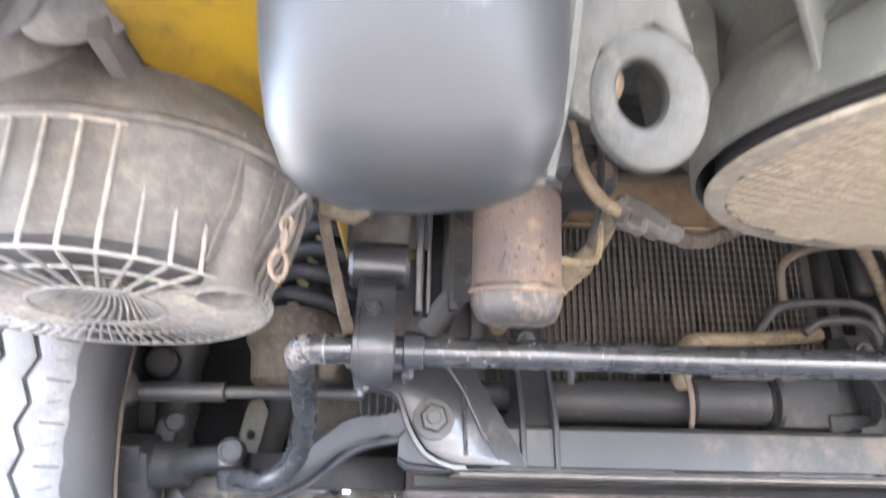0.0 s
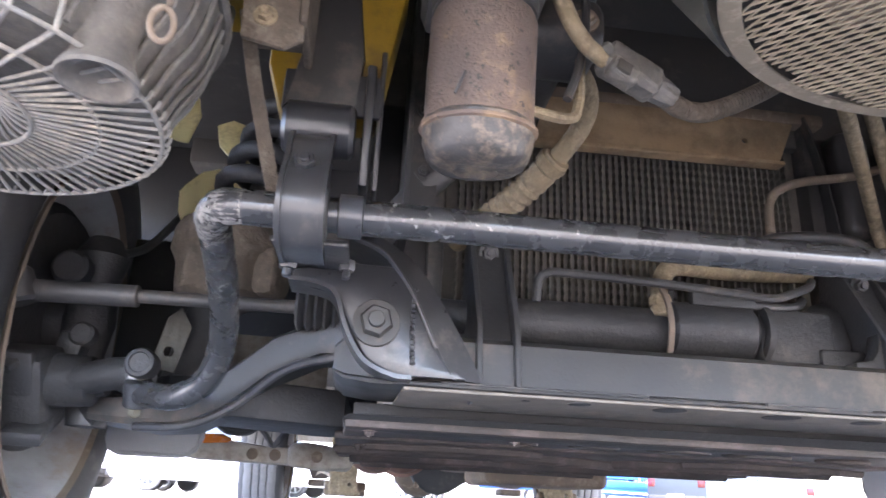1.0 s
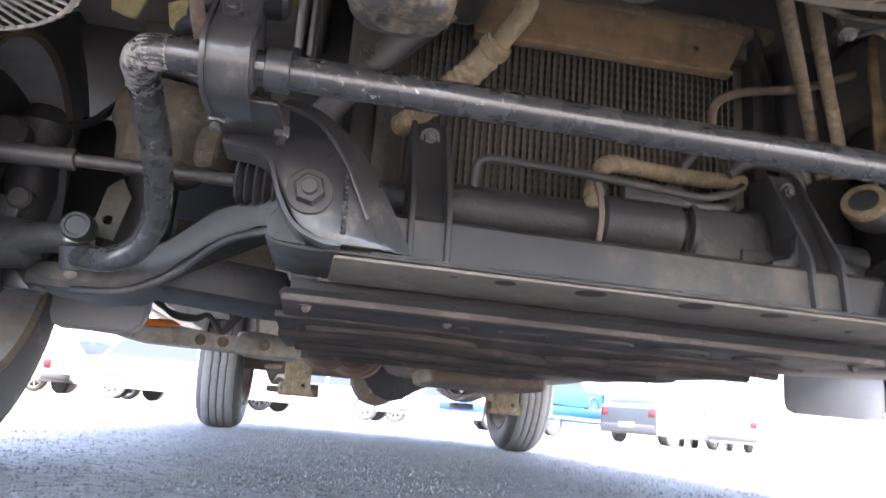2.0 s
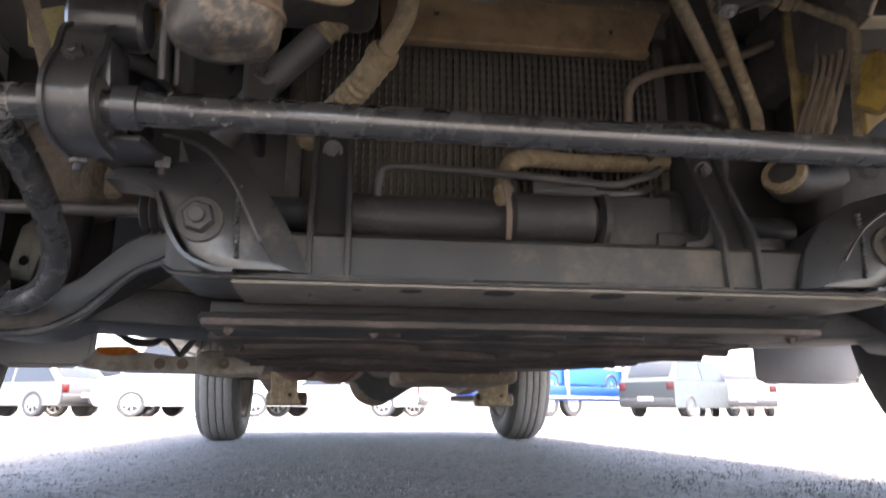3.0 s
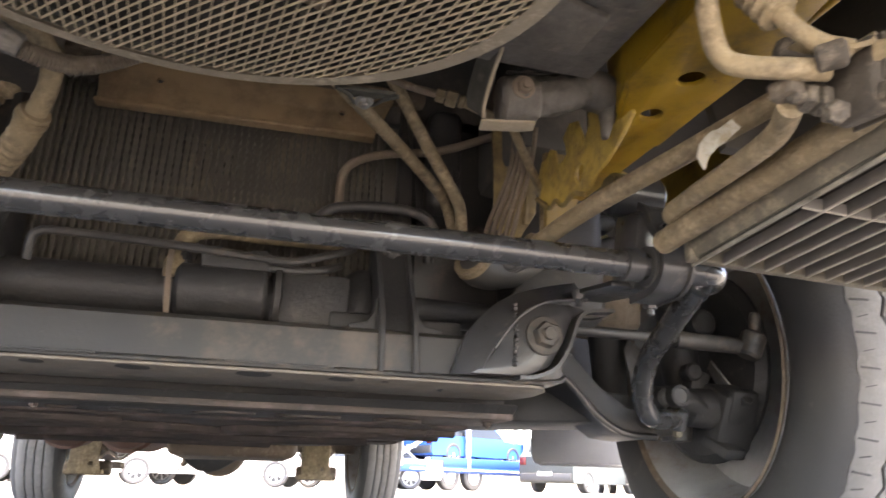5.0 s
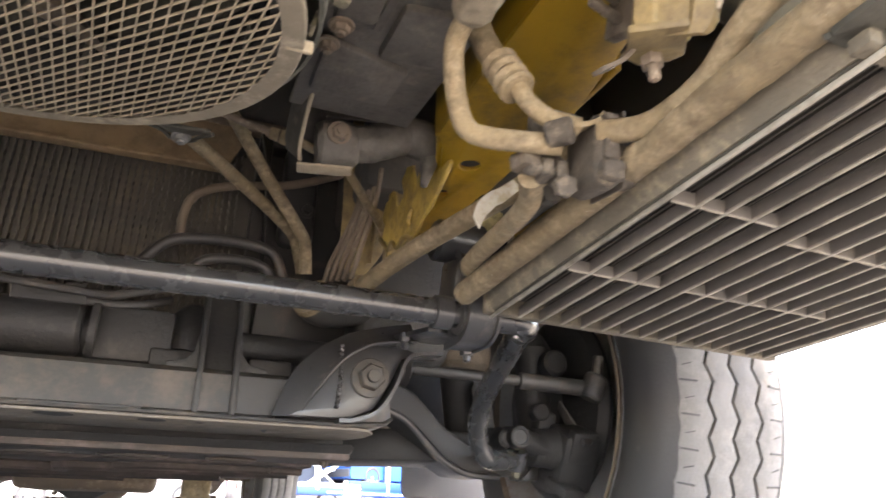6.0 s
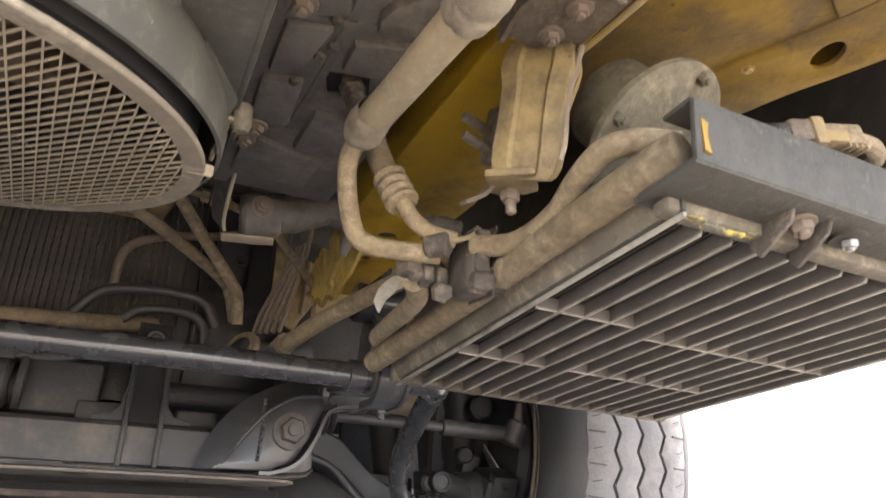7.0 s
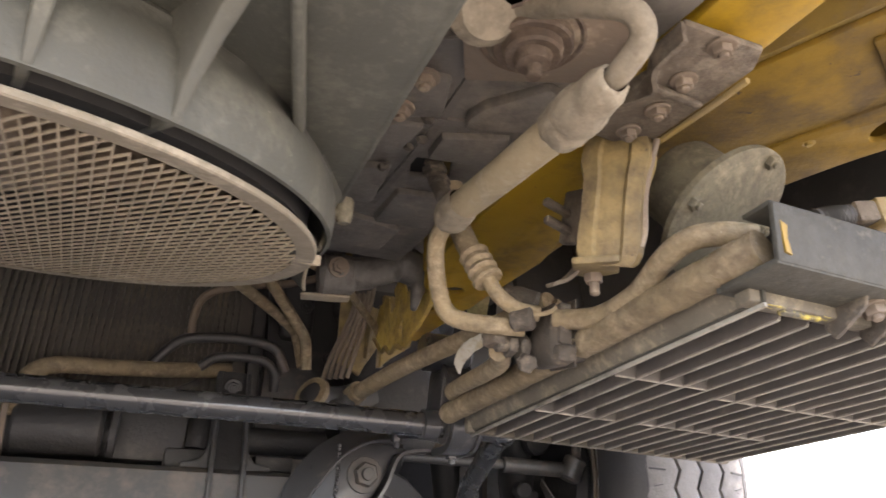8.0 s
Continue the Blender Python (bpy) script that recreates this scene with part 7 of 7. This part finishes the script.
# ---- under the engine and further back ----
def under_tray():
    t = thing("under_tray", (0, 1.7, 0.24), "dark brown pressed steel under tray with stepped ribs", "under tray")
    lip = [(-0.392, 0.238), (-0.384, 0.242), (-0.10, 0.2435), (0.20, 0.246), (0.385, 0.247), (0.392, 0.242), (0.388, 0.234), (0.20, 0.2265), (-0.05, 0.2235), (-0.30, 0.2245), (-0.388, 0.2275)]
    b = slab(lip, 0.016, upright(1.410), bevel=0.004)
    for v in b.verts:
        v.co.y += (0.246 - v.co.z) * 1.6
    part("front_lip", b, oily_black, t, "dark grey folded front lip")
    part("rear_fold", box((0, 1.428, 0.2445), (0.76, 0.010, 0.024), bevel=0.002), oily_black, t)
    # overlapping pressed sheets, each with its own ragged edge
    sheets = (([(-0.388, 1.41), (0.388, 1.41), (0.380, 1.50), (0.366, 1.535), (0.20, 1.55), (-0.02, 1.545), (-0.20, 1.56), (-0.392, 1.55)], 0.2275, 0.010),
              ([(-0.402, 1.54), (-0.30, 1.528), (-0.16, 1.535), (-0.13, 1.55), (0.08, 1.548), (0.12, 1.53), (0.30, 1.525), (0.366, 1.54), (0.362, 1.66), (0.352, 1.72), (0.10, 1.74), (-0.12, 1.73), (-0.404, 1.76)], 0.2235, 0.010),
              ([(-0.408, 1.75), (-0.34, 1.72), (-0.15, 1.735), (-0.02, 1.72), (0.05, 1.70), (0.25, 1.715), (0.352, 1.73), (0.332, 1.84), (0.30, 1.92), (0.12, 1.96), (-0.20, 1.95), (-0.402, 1.97)], 0.2205, 0.010),
              ([(-0.402, 1.96), (-0.30, 1.93), (-0.08, 1.945), (0.12, 1.93), (0.30, 1.92), (0.262, 2.02), (0.18, 2.10), (-0.10, 2.12), (-0.385, 2.18)], 0.2185, 0.012))
    for outline, z, h in sheets:
        b = slab(outline, h, Matrix.Translation((0, 0, z)), bevel=0.003)
        part("pressed_sheet", b, tray_metal, t)
    for x, y, w in ((-0.085, 1.462, 0.028), (0.020, 1.455, 0.036), (0.125, 1.462, 0.040), (0.245, 1.47, 0.030), (-0.17, 1.475, 0.014)):
        rim = [(x - w, y + 0.012, 0.2268), (x - w * 0.92, y - 0.006, 0.2255), (x - w * 0.55, y - 0.018, 0.2250), (x, y - 0.021, 0.2248), (x + w * 0.55, y - 0.018, 0.2250), (x + w * 0.92, y - 0.006, 0.2255), (x + w, y + 0.012, 0.2268)]
        part("dimple", join(tube(rim, 0.0032, 8), lathe((x, y + 0.004, 0.2282), DOWN, [(w * 0.85, 0), (w * 0.6, 0.0025), (0, 0.0035)], 20)), tray_metal, t)
    creases = (((-0.36, 1.60), (-0.25, 1.575), (-0.16, 1.58), (-0.12, 1.60)), ((-0.40, 1.68), (-0.22, 1.64), (-0.06, 1.66), (0.03, 1.72)), ((0.10, 1.62), (0.16, 1.585), (0.28, 1.58), (0.36, 1.60)), ((-0.38, 1.84), (-0.20, 1.80), (0.0, 1.84), (0.26, 1.80)), ((-0.36, 2.04), (-0.16, 2.0), (0.10, 2.03)), ((0.02, 1.68), (0.06, 1.64), (0.20, 1.645), (0.35, 1.66)))
    for k, line in enumerate(creases):
        z = 0.2225 if line[0][1] < 1.74 else 0.2195 if line[0][1] < 1.95 else 0.2175
        part("crease", tube([(x, y, z) for x, y in line], 0.0085 + 0.003 * (k % 2), 10), tray_metal, t)
    for x in (-0.30, -0.05, 0.10, 0.28):
        part("flat_pad", box((x, 1.875, 0.2196), (0.09, 0.06, 0.004), (0, 0, 4), bevel=0.0018), tray_metal, t)
    for x, y in ((-0.36, 1.435), (0.36, 1.435), (-0.19, 1.44), (0.31, 1.58), (-0.37, 1.62)):
        bolt(t, (x, y, 0.226 if y < 1.5 else 0.222), DOWN, 0.006, tray_metal)
    return t


under_tray()
gearbox = thing("gearbox", (0, 2.3, 0.2), "dusty aluminium gearbox sump with a flanged pan", "gearbox")
part("pan", join(box((0.03, 2.25, 0.212), (0.265, 0.30, 0.04), bevel=0.016, seg=3), box((0.03, 2.25, 0.232), (0.295, 0.34, 0.010), bevel=0.003)), rust_steel, gearbox, "dusty brown pan")
for k in range(9):
    bolt(gearbox, (-0.10 + 0.0325 * k, 2.092, 0.227), DOWN, 0.005, rust_steel)
part("case", box((0.02, 2.35, 0.34), (0.36, 0.8, 0.22), bevel=0.05, seg=3), rust_steel, gearbox)
part("tail_housing", tube([(0.0, 2.6, 0.33), (-0.02, 2.9, 0.33), (-0.03, 3.1, 0.33)], 0.08, 20), rust_steel, gearbox)
engine = solid("engine_block", join(box((0, 1.85, 0.52), (0.5, 0.6, 0.5), bevel=0.05, seg=2), box((0, 1.95, 0.30), (0.55, 0.7, 0.12), bevel=0.03, seg=2)), dark_steel, (0, 1.85, 0.4), "dark oily engine block above the under tray", "engine")
shaft = thing("drive_shaft", (-0.02, 3.6, 0.3), "brown drive shaft to the rear axle", "drive shaft")
part("shaft", rod((-0.03, 3.05, 0.33), (-0.02, 4.05, 0.29), 0.035), rust_steel, shaft)
part("joint", rod((-0.02, 4.0, 0.29), (-0.02, 4.08, 0.29), 0.05, bevel=0.01), rust_steel, shaft)
axle = thing("rear_axle", (-0.03, 4.2, 0.3), "brown rear axle with round differential housing", "axle")
part("differential", lathe((-0.05, 4.08, 0.29), BACK, [(0, 0), (0.06, 0.005), (0.11, 0.05), (0.13, 0.12), (0.11, 0.2), (0.05, 0.24), (0, 0.24)], 28), rust_steel, axle)
part("axle_tube", rod((-0.72, 4.2, 0.325), (0.60, 4.2, 0.325), 0.042), rust_steel, axle)
for s, x in ((-1, -0.53), (1, 0.40)):
    t = thing("leaf_spring", (x, 4.0, 0.25), "rusty tan leaf spring with hanger bracket", "leaf spring", "rear leaf springs")
    h = -0.40 if s < 0 else 0.285
    part("hanger", join(slab([(h - 0.050, 0.40), (h + 0.050, 0.40), (h + 0.040, 0.20), (h + 0.046, 0.165), (h + 0.03, 0.152), (h - 0.044, 0.158), (h - 0.040, 0.22)], 0.012, upright(2.90), [ring_of(h - 0.01, 0.30, 0.008, 10), ring_of(h + 0.018, 0.185, 0.006, 10)], bevel=0.003), box((h, 2.93, 0.160), (0.105, 0.08, 0.014), bevel=0.004), box((h - 0.040, 2.94, 0.27), (0.008, 0.08, 0.22), bevel=0.002)), tan_metal, t, "tan steel hanger")
    part("hanger_bush", rod((h - 0.06, 2.945, 0.172), (h + 0.07, 2.945, 0.172), 0.022, bevel=0.005), rust_steel, t, "rusty bush")
    part("leaf", ribbon([(h, 2.95, 0.20), (h + (x - h) * 0.5, 3.5, 0.235), (x, 4.2, 0.225)], RIGHT, 0.06, 0.012), rust_steel, t)
    for k in range(3):
        part("leaf", ribbon([(x, 3.6 + 0.12 * k, 0.27 + 0.012 * k), (x, 4.2, 0.225 + 0.012 * k), (x, 4.85 - 0.12 * k, 0.30 + 0.012 * k)], RIGHT, 0.06, 0.010), rust_steel, t)
    part("clip_plate", box((x, 4.2, 0.20), (0.10, 0.14, 0.03), bevel=0.006), rust_steel, t)
silencer = thing("exhaust", (-0.2, 2.4, 0.3), "rusty exhaust pipe with two round chambers", "exhaust")
part("pipe", tube([(-0.30, 2.1, 0.30), (-0.33, 2.3, 0.262), (-0.29, 2.48, 0.262), (-0.245, 2.62, 0.268), (-0.20, 2.9, 0.30), (-0.22, 3.4, 0.33), (-0.26, 3.9, 0.38)], 0.028, 16), rust_red, silencer)
part("front_chamber", lathe((-0.338, 2.22, 0.268), (0.15, 1, 0.0), [(0, 0), (0.045, 0.004), (0.057, 0.02), (0.060, 0.07), (0.057, 0.13), (0.045, 0.15), (0, 0.154)], 28), rust_red, silencer)
part("rear_chamber", lathe((-0.252, 2.52, 0.292), (0.12, 1, 0.02), [(0, 0), (0.062, 0.004), (0.076, 0.02), (0.080, 0.08), (0.080, 0.28), (0.062, 0.31), (0, 0.315)], 32), rust_red, silencer)
part("seam_flange", lathe((-0.247, 2.57, 0.293), (0.12, 1, 0.02), [(0.076, 0), (0.087, 0.002), (0.087, 0.008), (0.076, 0.01)], 32), rust_red, silencer)
part("seam_flange", lathe((-0.330, 2.28, 0.268), (0.15, 1, 0.0), [(0.056, 0), (0.066, 0.002), (0.066, 0.008), (0.056, 0.01)], 28), rust_red, silencer)
mount = thing("gearbox_mount", (-0.06, 3.3, 0.2), "dark sagging gearbox mount below the tail housing", "mount")
part("cradle", slab([(-0.24, 0.30), (-0.215, 0.262), (-0.165, 0.235), (-0.145, 0.203), (-0.10, 0.176), (-0.06, 0.168), (-0.02, 0.180), (0.03, 0.212), (0.09, 0.240), (0.16, 0.262), (0.17, 0.30)], 0.06, upright(3.32), bevel=0.012), oily_black, mount)
part("drip_bolt", join(rod((-0.145, 3.25, 0.21), (-0.145, 3.25, 0.188), 0.006, seg=12), hexagon((-0.145, 3.25, 0.20), DOWN, 0.011, 0.009)), rust_steel, mount)
tank = solid("fuel_tank", box((0.42, 2.9, 0.40), (0.42, 0.9, 0.22), bevel=0.04, seg=3), floor_paint, (0.42, 2.9, 0.3), "dark dusty fuel tank", "fuel tank")
for k in range(2):
    solid("loose_cable", tube([(-0.66 - 0.02 * k, 1.925, 0.305), (-0.632, 1.925, 0.274 - 0.004 * k), (-0.602, 1.925, 0.252 + 0.006 * k), (-0.567, 1.925, 0.251 + 0.004 * k), (-0.547, 1.925, 0.261), (-0.530, 1.925, 0.245), (-0.519, 1.925, 0.232), (-0.508, 1.925, 0.246 - 0.006 * k), (-0.49, 1.93, 0.268)], 0.0045, 8), rubber, (-0.58, 1.92, 0.25), "hanging black cable behind the wheel", "cable", "cables behind the wheel")
rocker = thing("body_bracket", (-0.55, 2.0, 0.22), "pale dirty body bracket behind the mud flap", "bracket")
part("strip", slab([(-1.02, 0.262), (-0.72, 0.246), (-0.60, 0.239), (-0.53, 0.231), (-0.485, 0.231), (-0.485, 0.202), (-0.66, 0.204), (-0.72, 0.214), (-1.02, 0.232)], 0.06, upright(2.0), bevel=0.006), sill_cream, rocker)
part("end_cap", crust(slab([(-0.492, 0.238), (-0.465, 0.243), (-0.405, 0.236), (-0.375, 0.218), (-0.378, 0.199), (-0.42, 0.196), (-0.492, 0.199)], 0.09, upright(2.02), bevel=0.010), 0.002, 0.02, 2), sill_cream, rocker, "dented pale end cap")
part("side_marker", slab([(-0.668, 0.246), (-0.662, 0.233), (-0.640, 0.2305), (-0.600, 0.234), (-0.592, 0.240), (-0.610, 0.248)], 0.012, upright(1.945), bevel=0.004), orange_lens, rocker, "orange side marker")
for x in (-0.555, -0.515, -0.44):
    bolt(rocker, (x, 1.939 if x < -0.5 else 1.929, 0.217), FORE, 0.007, rust_steel)
spread_panel = solid("tan_panel", slab([(-0.60, 0.30), (-0.43, 0.30), (-0.43, 0.40), (-0.60, 0.40)], 0.01, upright(1.80), bevel=0.003), sill_cream, (-0.5, 1.8, 0.35), "pale tan body panel behind the control arm", "panel")


def mud_flap(x, y, z, w, label):
    b = slab([(x - w / 2, z + 0.14), (x - w / 2, z + 0.022), (x - w / 2 + 0.006, z + 0.007), (x - w / 2 + 0.022, z), (x + w / 2 - 0.030, z), (x + w / 2 - 0.009, z + 0.010), (x + w / 2, z + 0.030), (x + w / 2 + 0.004, z + 0.14)], 0.006, upright(y + 0.005), bevel=0.0015)
    t = thing("mud_flap", (x, y, z), label, "mud flap", "mud flaps")
    part("rubber_sheet", b, flap_rubber, t)
    part("edge_bead", tube([(x - w / 2 + 0.022, y - 0.001, z + 0.004), (x + w / 2 - 0.031, y - 0.001, z + 0.004), (x + w / 2 - 0.013, y - 0.001, z + 0.013), (x + w / 2 - 0.005, y - 0.001, z + 0.031), (x + w / 2 - 0.001, y - 0.001, z + 0.13)], 0.003, 8), flap_rubber, t)
    part("hanger_plate", box((x, y - 0.006, z + 0.215), (w + 0.02, 0.012, 0.23), bevel=0.003), liner_black, t, "dark steel hanger")


mud_flap(-0.668, 1.72, 0.195, 0.140, "grey rubber mud flap behind the front wheel")
mud_flap(0.775, 1.98, 0.190, 0.25, "grey rubber mud flap with specks of dried mud")


# ---- the car park beyond ----
def car_paint(name, c, rough=0.3, metal=0.2):
    return material(name, c, tuple(k * 0.9 for k in c), rough, metal, patch=1.0, grain=5, bump=0.02, spread=0.8)


glass_dark = car_paint("car_glass", (0.03, 0.035, 0.04), 0.08, 0.0)
trim_black = car_paint("car_trim", (0.06, 0.06, 0.062), 0.5, 0.0)
alloy = car_paint("alloy", (0.5, 0.5, 0.5), 0.35, 0.7)
lamp_red = car_paint("lamp_red", (0.10, 0.01, 0.01), 0.2, 0.0)
plate_white = car_paint("plate_white", (0.75, 0.75, 0.75), 0.4, 0.0)


def place(t, at, turn):
    t.matrix_basis = pose(*at, 0, 0, turn)


def car(at, turn, length, width, height, paint, roof, label, bonnet=0.55, group="parked vehicles"):
    """A car along its own y, front at +y; roof: ends of the cabin as shares of its length."""
    t = thing("parked_car", (0, 0, 0), label, "car", group)
    hw, L = width / 2, length / 2
    base, belt = 0.28, height * bonnet
    prof = [(-L, base + 0.12), (-L + 0.06, base), (L - 0.10, base), (L, base + 0.15), (L - 0.02, belt * 0.85), (L - 0.25, belt * 0.95)]
    f0, f1, r0, r1 = roof
    prof += [(L - length * f0, belt), (L - length * f1, height), (-L + length * r1, height * 0.985), (-L + length * r0, belt * 1.04), (-L + 0.02, belt)]
    b, rows = bmesh.new(), []
    for s, k in ((-1, 0.88), (-0.97, 0.97), (-0.5, 1), (0.5, 1), (0.97, 0.97), (1, 0.88)):
        rows.append([b.verts.new((s * hw * (1 - 0.16 * max(0, (z - belt) / (height - belt + 1e-6))), y * (0.985 + 0.015 * k), base + (z - base) * (0.97 + 0.03 * k))) for y, z in prof])
    for a, c in zip(rows, rows[1:]):
        for i in range(len(prof)):
            b.faces.new((a[i], a[(i + 1) % len(prof)], c[(i + 1) % len(prof)], c[i]))
    b.faces.new(rows[0][::-1]), b.faces.new(rows[-1])
    part("body", b, paint, t)
    ya, yb = L - length * f0 - 0.10, -L + length * r0 + 0.10
    yc, yd = L - length * f1 - 0.08, -L + length * r1 + 0.08
    for s in (-1, 1):
        mid = (yc + yd) / 2
        for q in ([(ya, belt + 0.05), (yc, height - 0.10), (mid + 0.05, height - 0.10), (mid + 0.05, belt + 0.05)], [(mid - 0.05, belt + 0.05), (mid - 0.05, height - 0.10), (yd, height - 0.10), (yb, belt + 0.05)]):
            w = bmesh.new()
            vs = [[w.verts.new((s * (hw * (1 - 0.16 * max(0, (z - belt) / (height - belt))) + e), y, z)) for y, z in q] for e in (-0.02, 0.008)]
            w.faces.new(vs[0]), w.faces.new(vs[1][::-1])
            for i in range(4):
                w.faces.new((vs[0][i], vs[0][(i + 1) % 4], vs[1][(i + 1) % 4], vs[1][i]))
            part("side_window", w, glass_dark, t, smooth=False)
        for y in (L - length * 0.19, -L + length * 0.20):
            wh = part("wheel", lathe((s * (hw - 0.20), y, 0.33), (s, 0, 0), [(0, 0), (0.30, 0), (0.33, 0.03), (0.33, 0.19), (0.30, 0.215), (0.235, 0.21), (0.225, 0.17), (0, 0.16)], 28), trim_black, t)
            spokes = [lathe((s * (hw - 0.02), y, 0.33), (s, 0, 0), [(0.0, 0.02), (0.05, 0.024), (0.06, 0.0), (0, 0)], 14), lathe((s * (hw - 0.02), y, 0.33), (s, 0, 0), [(0.205, 0), (0.232, 0.018), (0.235, 0.0), (0.205, 0)], 28)]
            for k in range(7):
                spokes.append(box((s * (hw - 0.012), y + 0.13 * math.cos(k * 0.8976), 0.33 + 0.13 * math.sin(k * 0.8976)), (0.02, 0.17, 0.045), (math.degrees(k * 0.8976), 0, 0), bevel=0.005, seg=1))
            part("hub_cap", join(*spokes), alloy, wh)
        part("tail_lamp", box((s * (hw - 0.14), -L + 0.03, belt * 0.86), (0.22, 0.08, 0.22), bevel=0.02), lamp_red, t)
        part("head_lamp", box((s * (hw - 0.20), L - 0.08, belt * 0.72), (0.32, 0.14, 0.14), bevel=0.03), plate_white, t)
    part("rear_window", box((0, -L + length * (r0 + r1) / 2 - 0.02, (belt + height) / 2), (width * 0.74, 0.03, (height - belt) * 0.72), (-math.degrees(math.atan2(length * (r1 - r0), height - belt)), 0, 0), bevel=0.01), glass_dark, t)
    part("bumper", box((0, -L + 0.05, base + 0.16), (width * 0.96, 0.18, 0.24), bevel=0.05), trim_black, t)
    part("bumper", box((0, L - 0.05, base + 0.12), (width * 0.94, 0.18, 0.2), bevel=0.05), trim_black, t)
    part("plate", box((0, -L - 0.045, base + 0.26), (0.52, 0.02, 0.12), bevel=0.004), plate_white, t)
    place(t, at, turn)
    return t


white, silver, grey_suv, navy = car_paint("paint_white", (0.55, 0.55, 0.55)), car_paint("paint_silver", (0.16, 0.165, 0.17), 0.35, 0.0), car_paint("paint_grey", (0.045, 0.055, 0.058), 0.35, 0.0), car_paint("paint_navy", (0.03, 0.06, 0.16), 0.25, 0.3)
SUV, SEDAN, HATCH = (0.28, 0.40, 0.02, 0.12), (0.30, 0.44, 0.16, 0.30), (0.27, 0.42, 0.03, 0.16)
car((10.9, 22.2, 0), -56, 4.7, 1.9, 1.75, grey_suv, SUV, "dark grey parked SUV seen from behind", 0.6)
car((-8.6, 21.0, 0), 65, 4.3, 1.75, 1.5, silver, HATCH, "silver parked hatchback beside a blue car")
car((-6.6, 22.5, 0), 78, 4.4, 1.75, 1.5, navy, HATCH, "dark blue parked hatchback")
car((-4.0, 20.4, 0), 100, 4.9, 1.9, 1.95, white, (0.12, 0.24, 0.02, 0.08), "white parked van with grey wheels", 0.52)
car((-0.2, 21.0, 0), 75, 4.8, 1.85, 1.45, white, SEDAN, "white parked saloon with alloy wheels")
car((3.6, 22.5, 0), 82, 4.8, 1.85, 1.5, white, SEDAN, "white parked saloon, partly hidden")
car((13.6, 24.0, 0), -20, 4.7, 1.9, 1.7, white, SUV, "white parked SUV beyond the grey one", 0.6)
car((-12.5, 22.5, 0), 85, 4.6, 1.8, 1.5, white, HATCH, "white parked hatchback at the row's end")


def car_carrier():
    blue = car_paint("carrier_blue", (0.02, 0.09, 0.42), 0.35, 0.1)
    pale = car_paint("carrier_white", (0.7, 0.7, 0.72), 0.4, 0.2)
    t = thing("car_carrier", (0, 0, 0), "blue and white car carrier trailer with twin axles", "trailer", "parked vehicles")
    part("deck", join(box((0, 0, 0.62), (2.4, 8.6, 0.22), bevel=0.03), box((1.15, 0.6, 0.80), (0.10, 6.0, 0.30), bevel=0.03), box((-1.15, 0.6, 0.80), (0.10, 6.0, 0.30), bevel=0.03)), blue, t)
    part("upper_deck", join(box((0, 0.3, 2.55), (2.4, 8.0, 0.14), bevel=0.02), box((1.15, 0, 2.35), (0.08, 8.0, 0.12), bevel=0.02), box((-1.15, 0, 2.35), (0.08, 8.0, 0.12), bevel=0.02)), pale, t)
    for s in (-1, 1):
        for y in (-3.6, -0.8, 2.0, 4.2):
            part("post", box((s * 1.15, y, 1.6), (0.12, 0.14, 1.9), bevel=0.02), pale, t)
        part("ramp_beam", box((s * 1.15, -2.6, 1.5), (0.07, 3.2, 0.10), (28, 0, 0), bevel=0.02), pale, t)
        for y in (-1.6, -0.55):
            wh = part("wheel", lathe((s * 0.92, y, 0.42), (s, 0, 0), [(0, 0), (0.38, 0), (0.42, 0.03), (0.42, 0.22), (0.38, 0.25), (0.26, 0.24), (0.24, 0.18), (0, 0.17)], 28), trim_black, t)
            part("rim", lathe((s * 1.10, y, 0.42), (s, 0, 0), [(0, 0.03), (0.1, 0.04), (0.13, 0.0), (0.22, 0.01), (0.25, 0.05), (0.26, 0.0)], 24), alloy, wh)
        part("reflector_strip", box((s * 1.205, 0, 0.60), (0.012, 6.5, 0.05), bevel=0), plate_white, t)
    place(t, (7.1, 23.6, 0), -62)
    return t


car_carrier()
car((7.2, 23.5, 0.74), -62, 4.6, 1.8, 1.5, car_paint("paint_blue", (0.03, 0.16, 0.55)), HATCH, "blue car loaded on the carrier's lower deck")
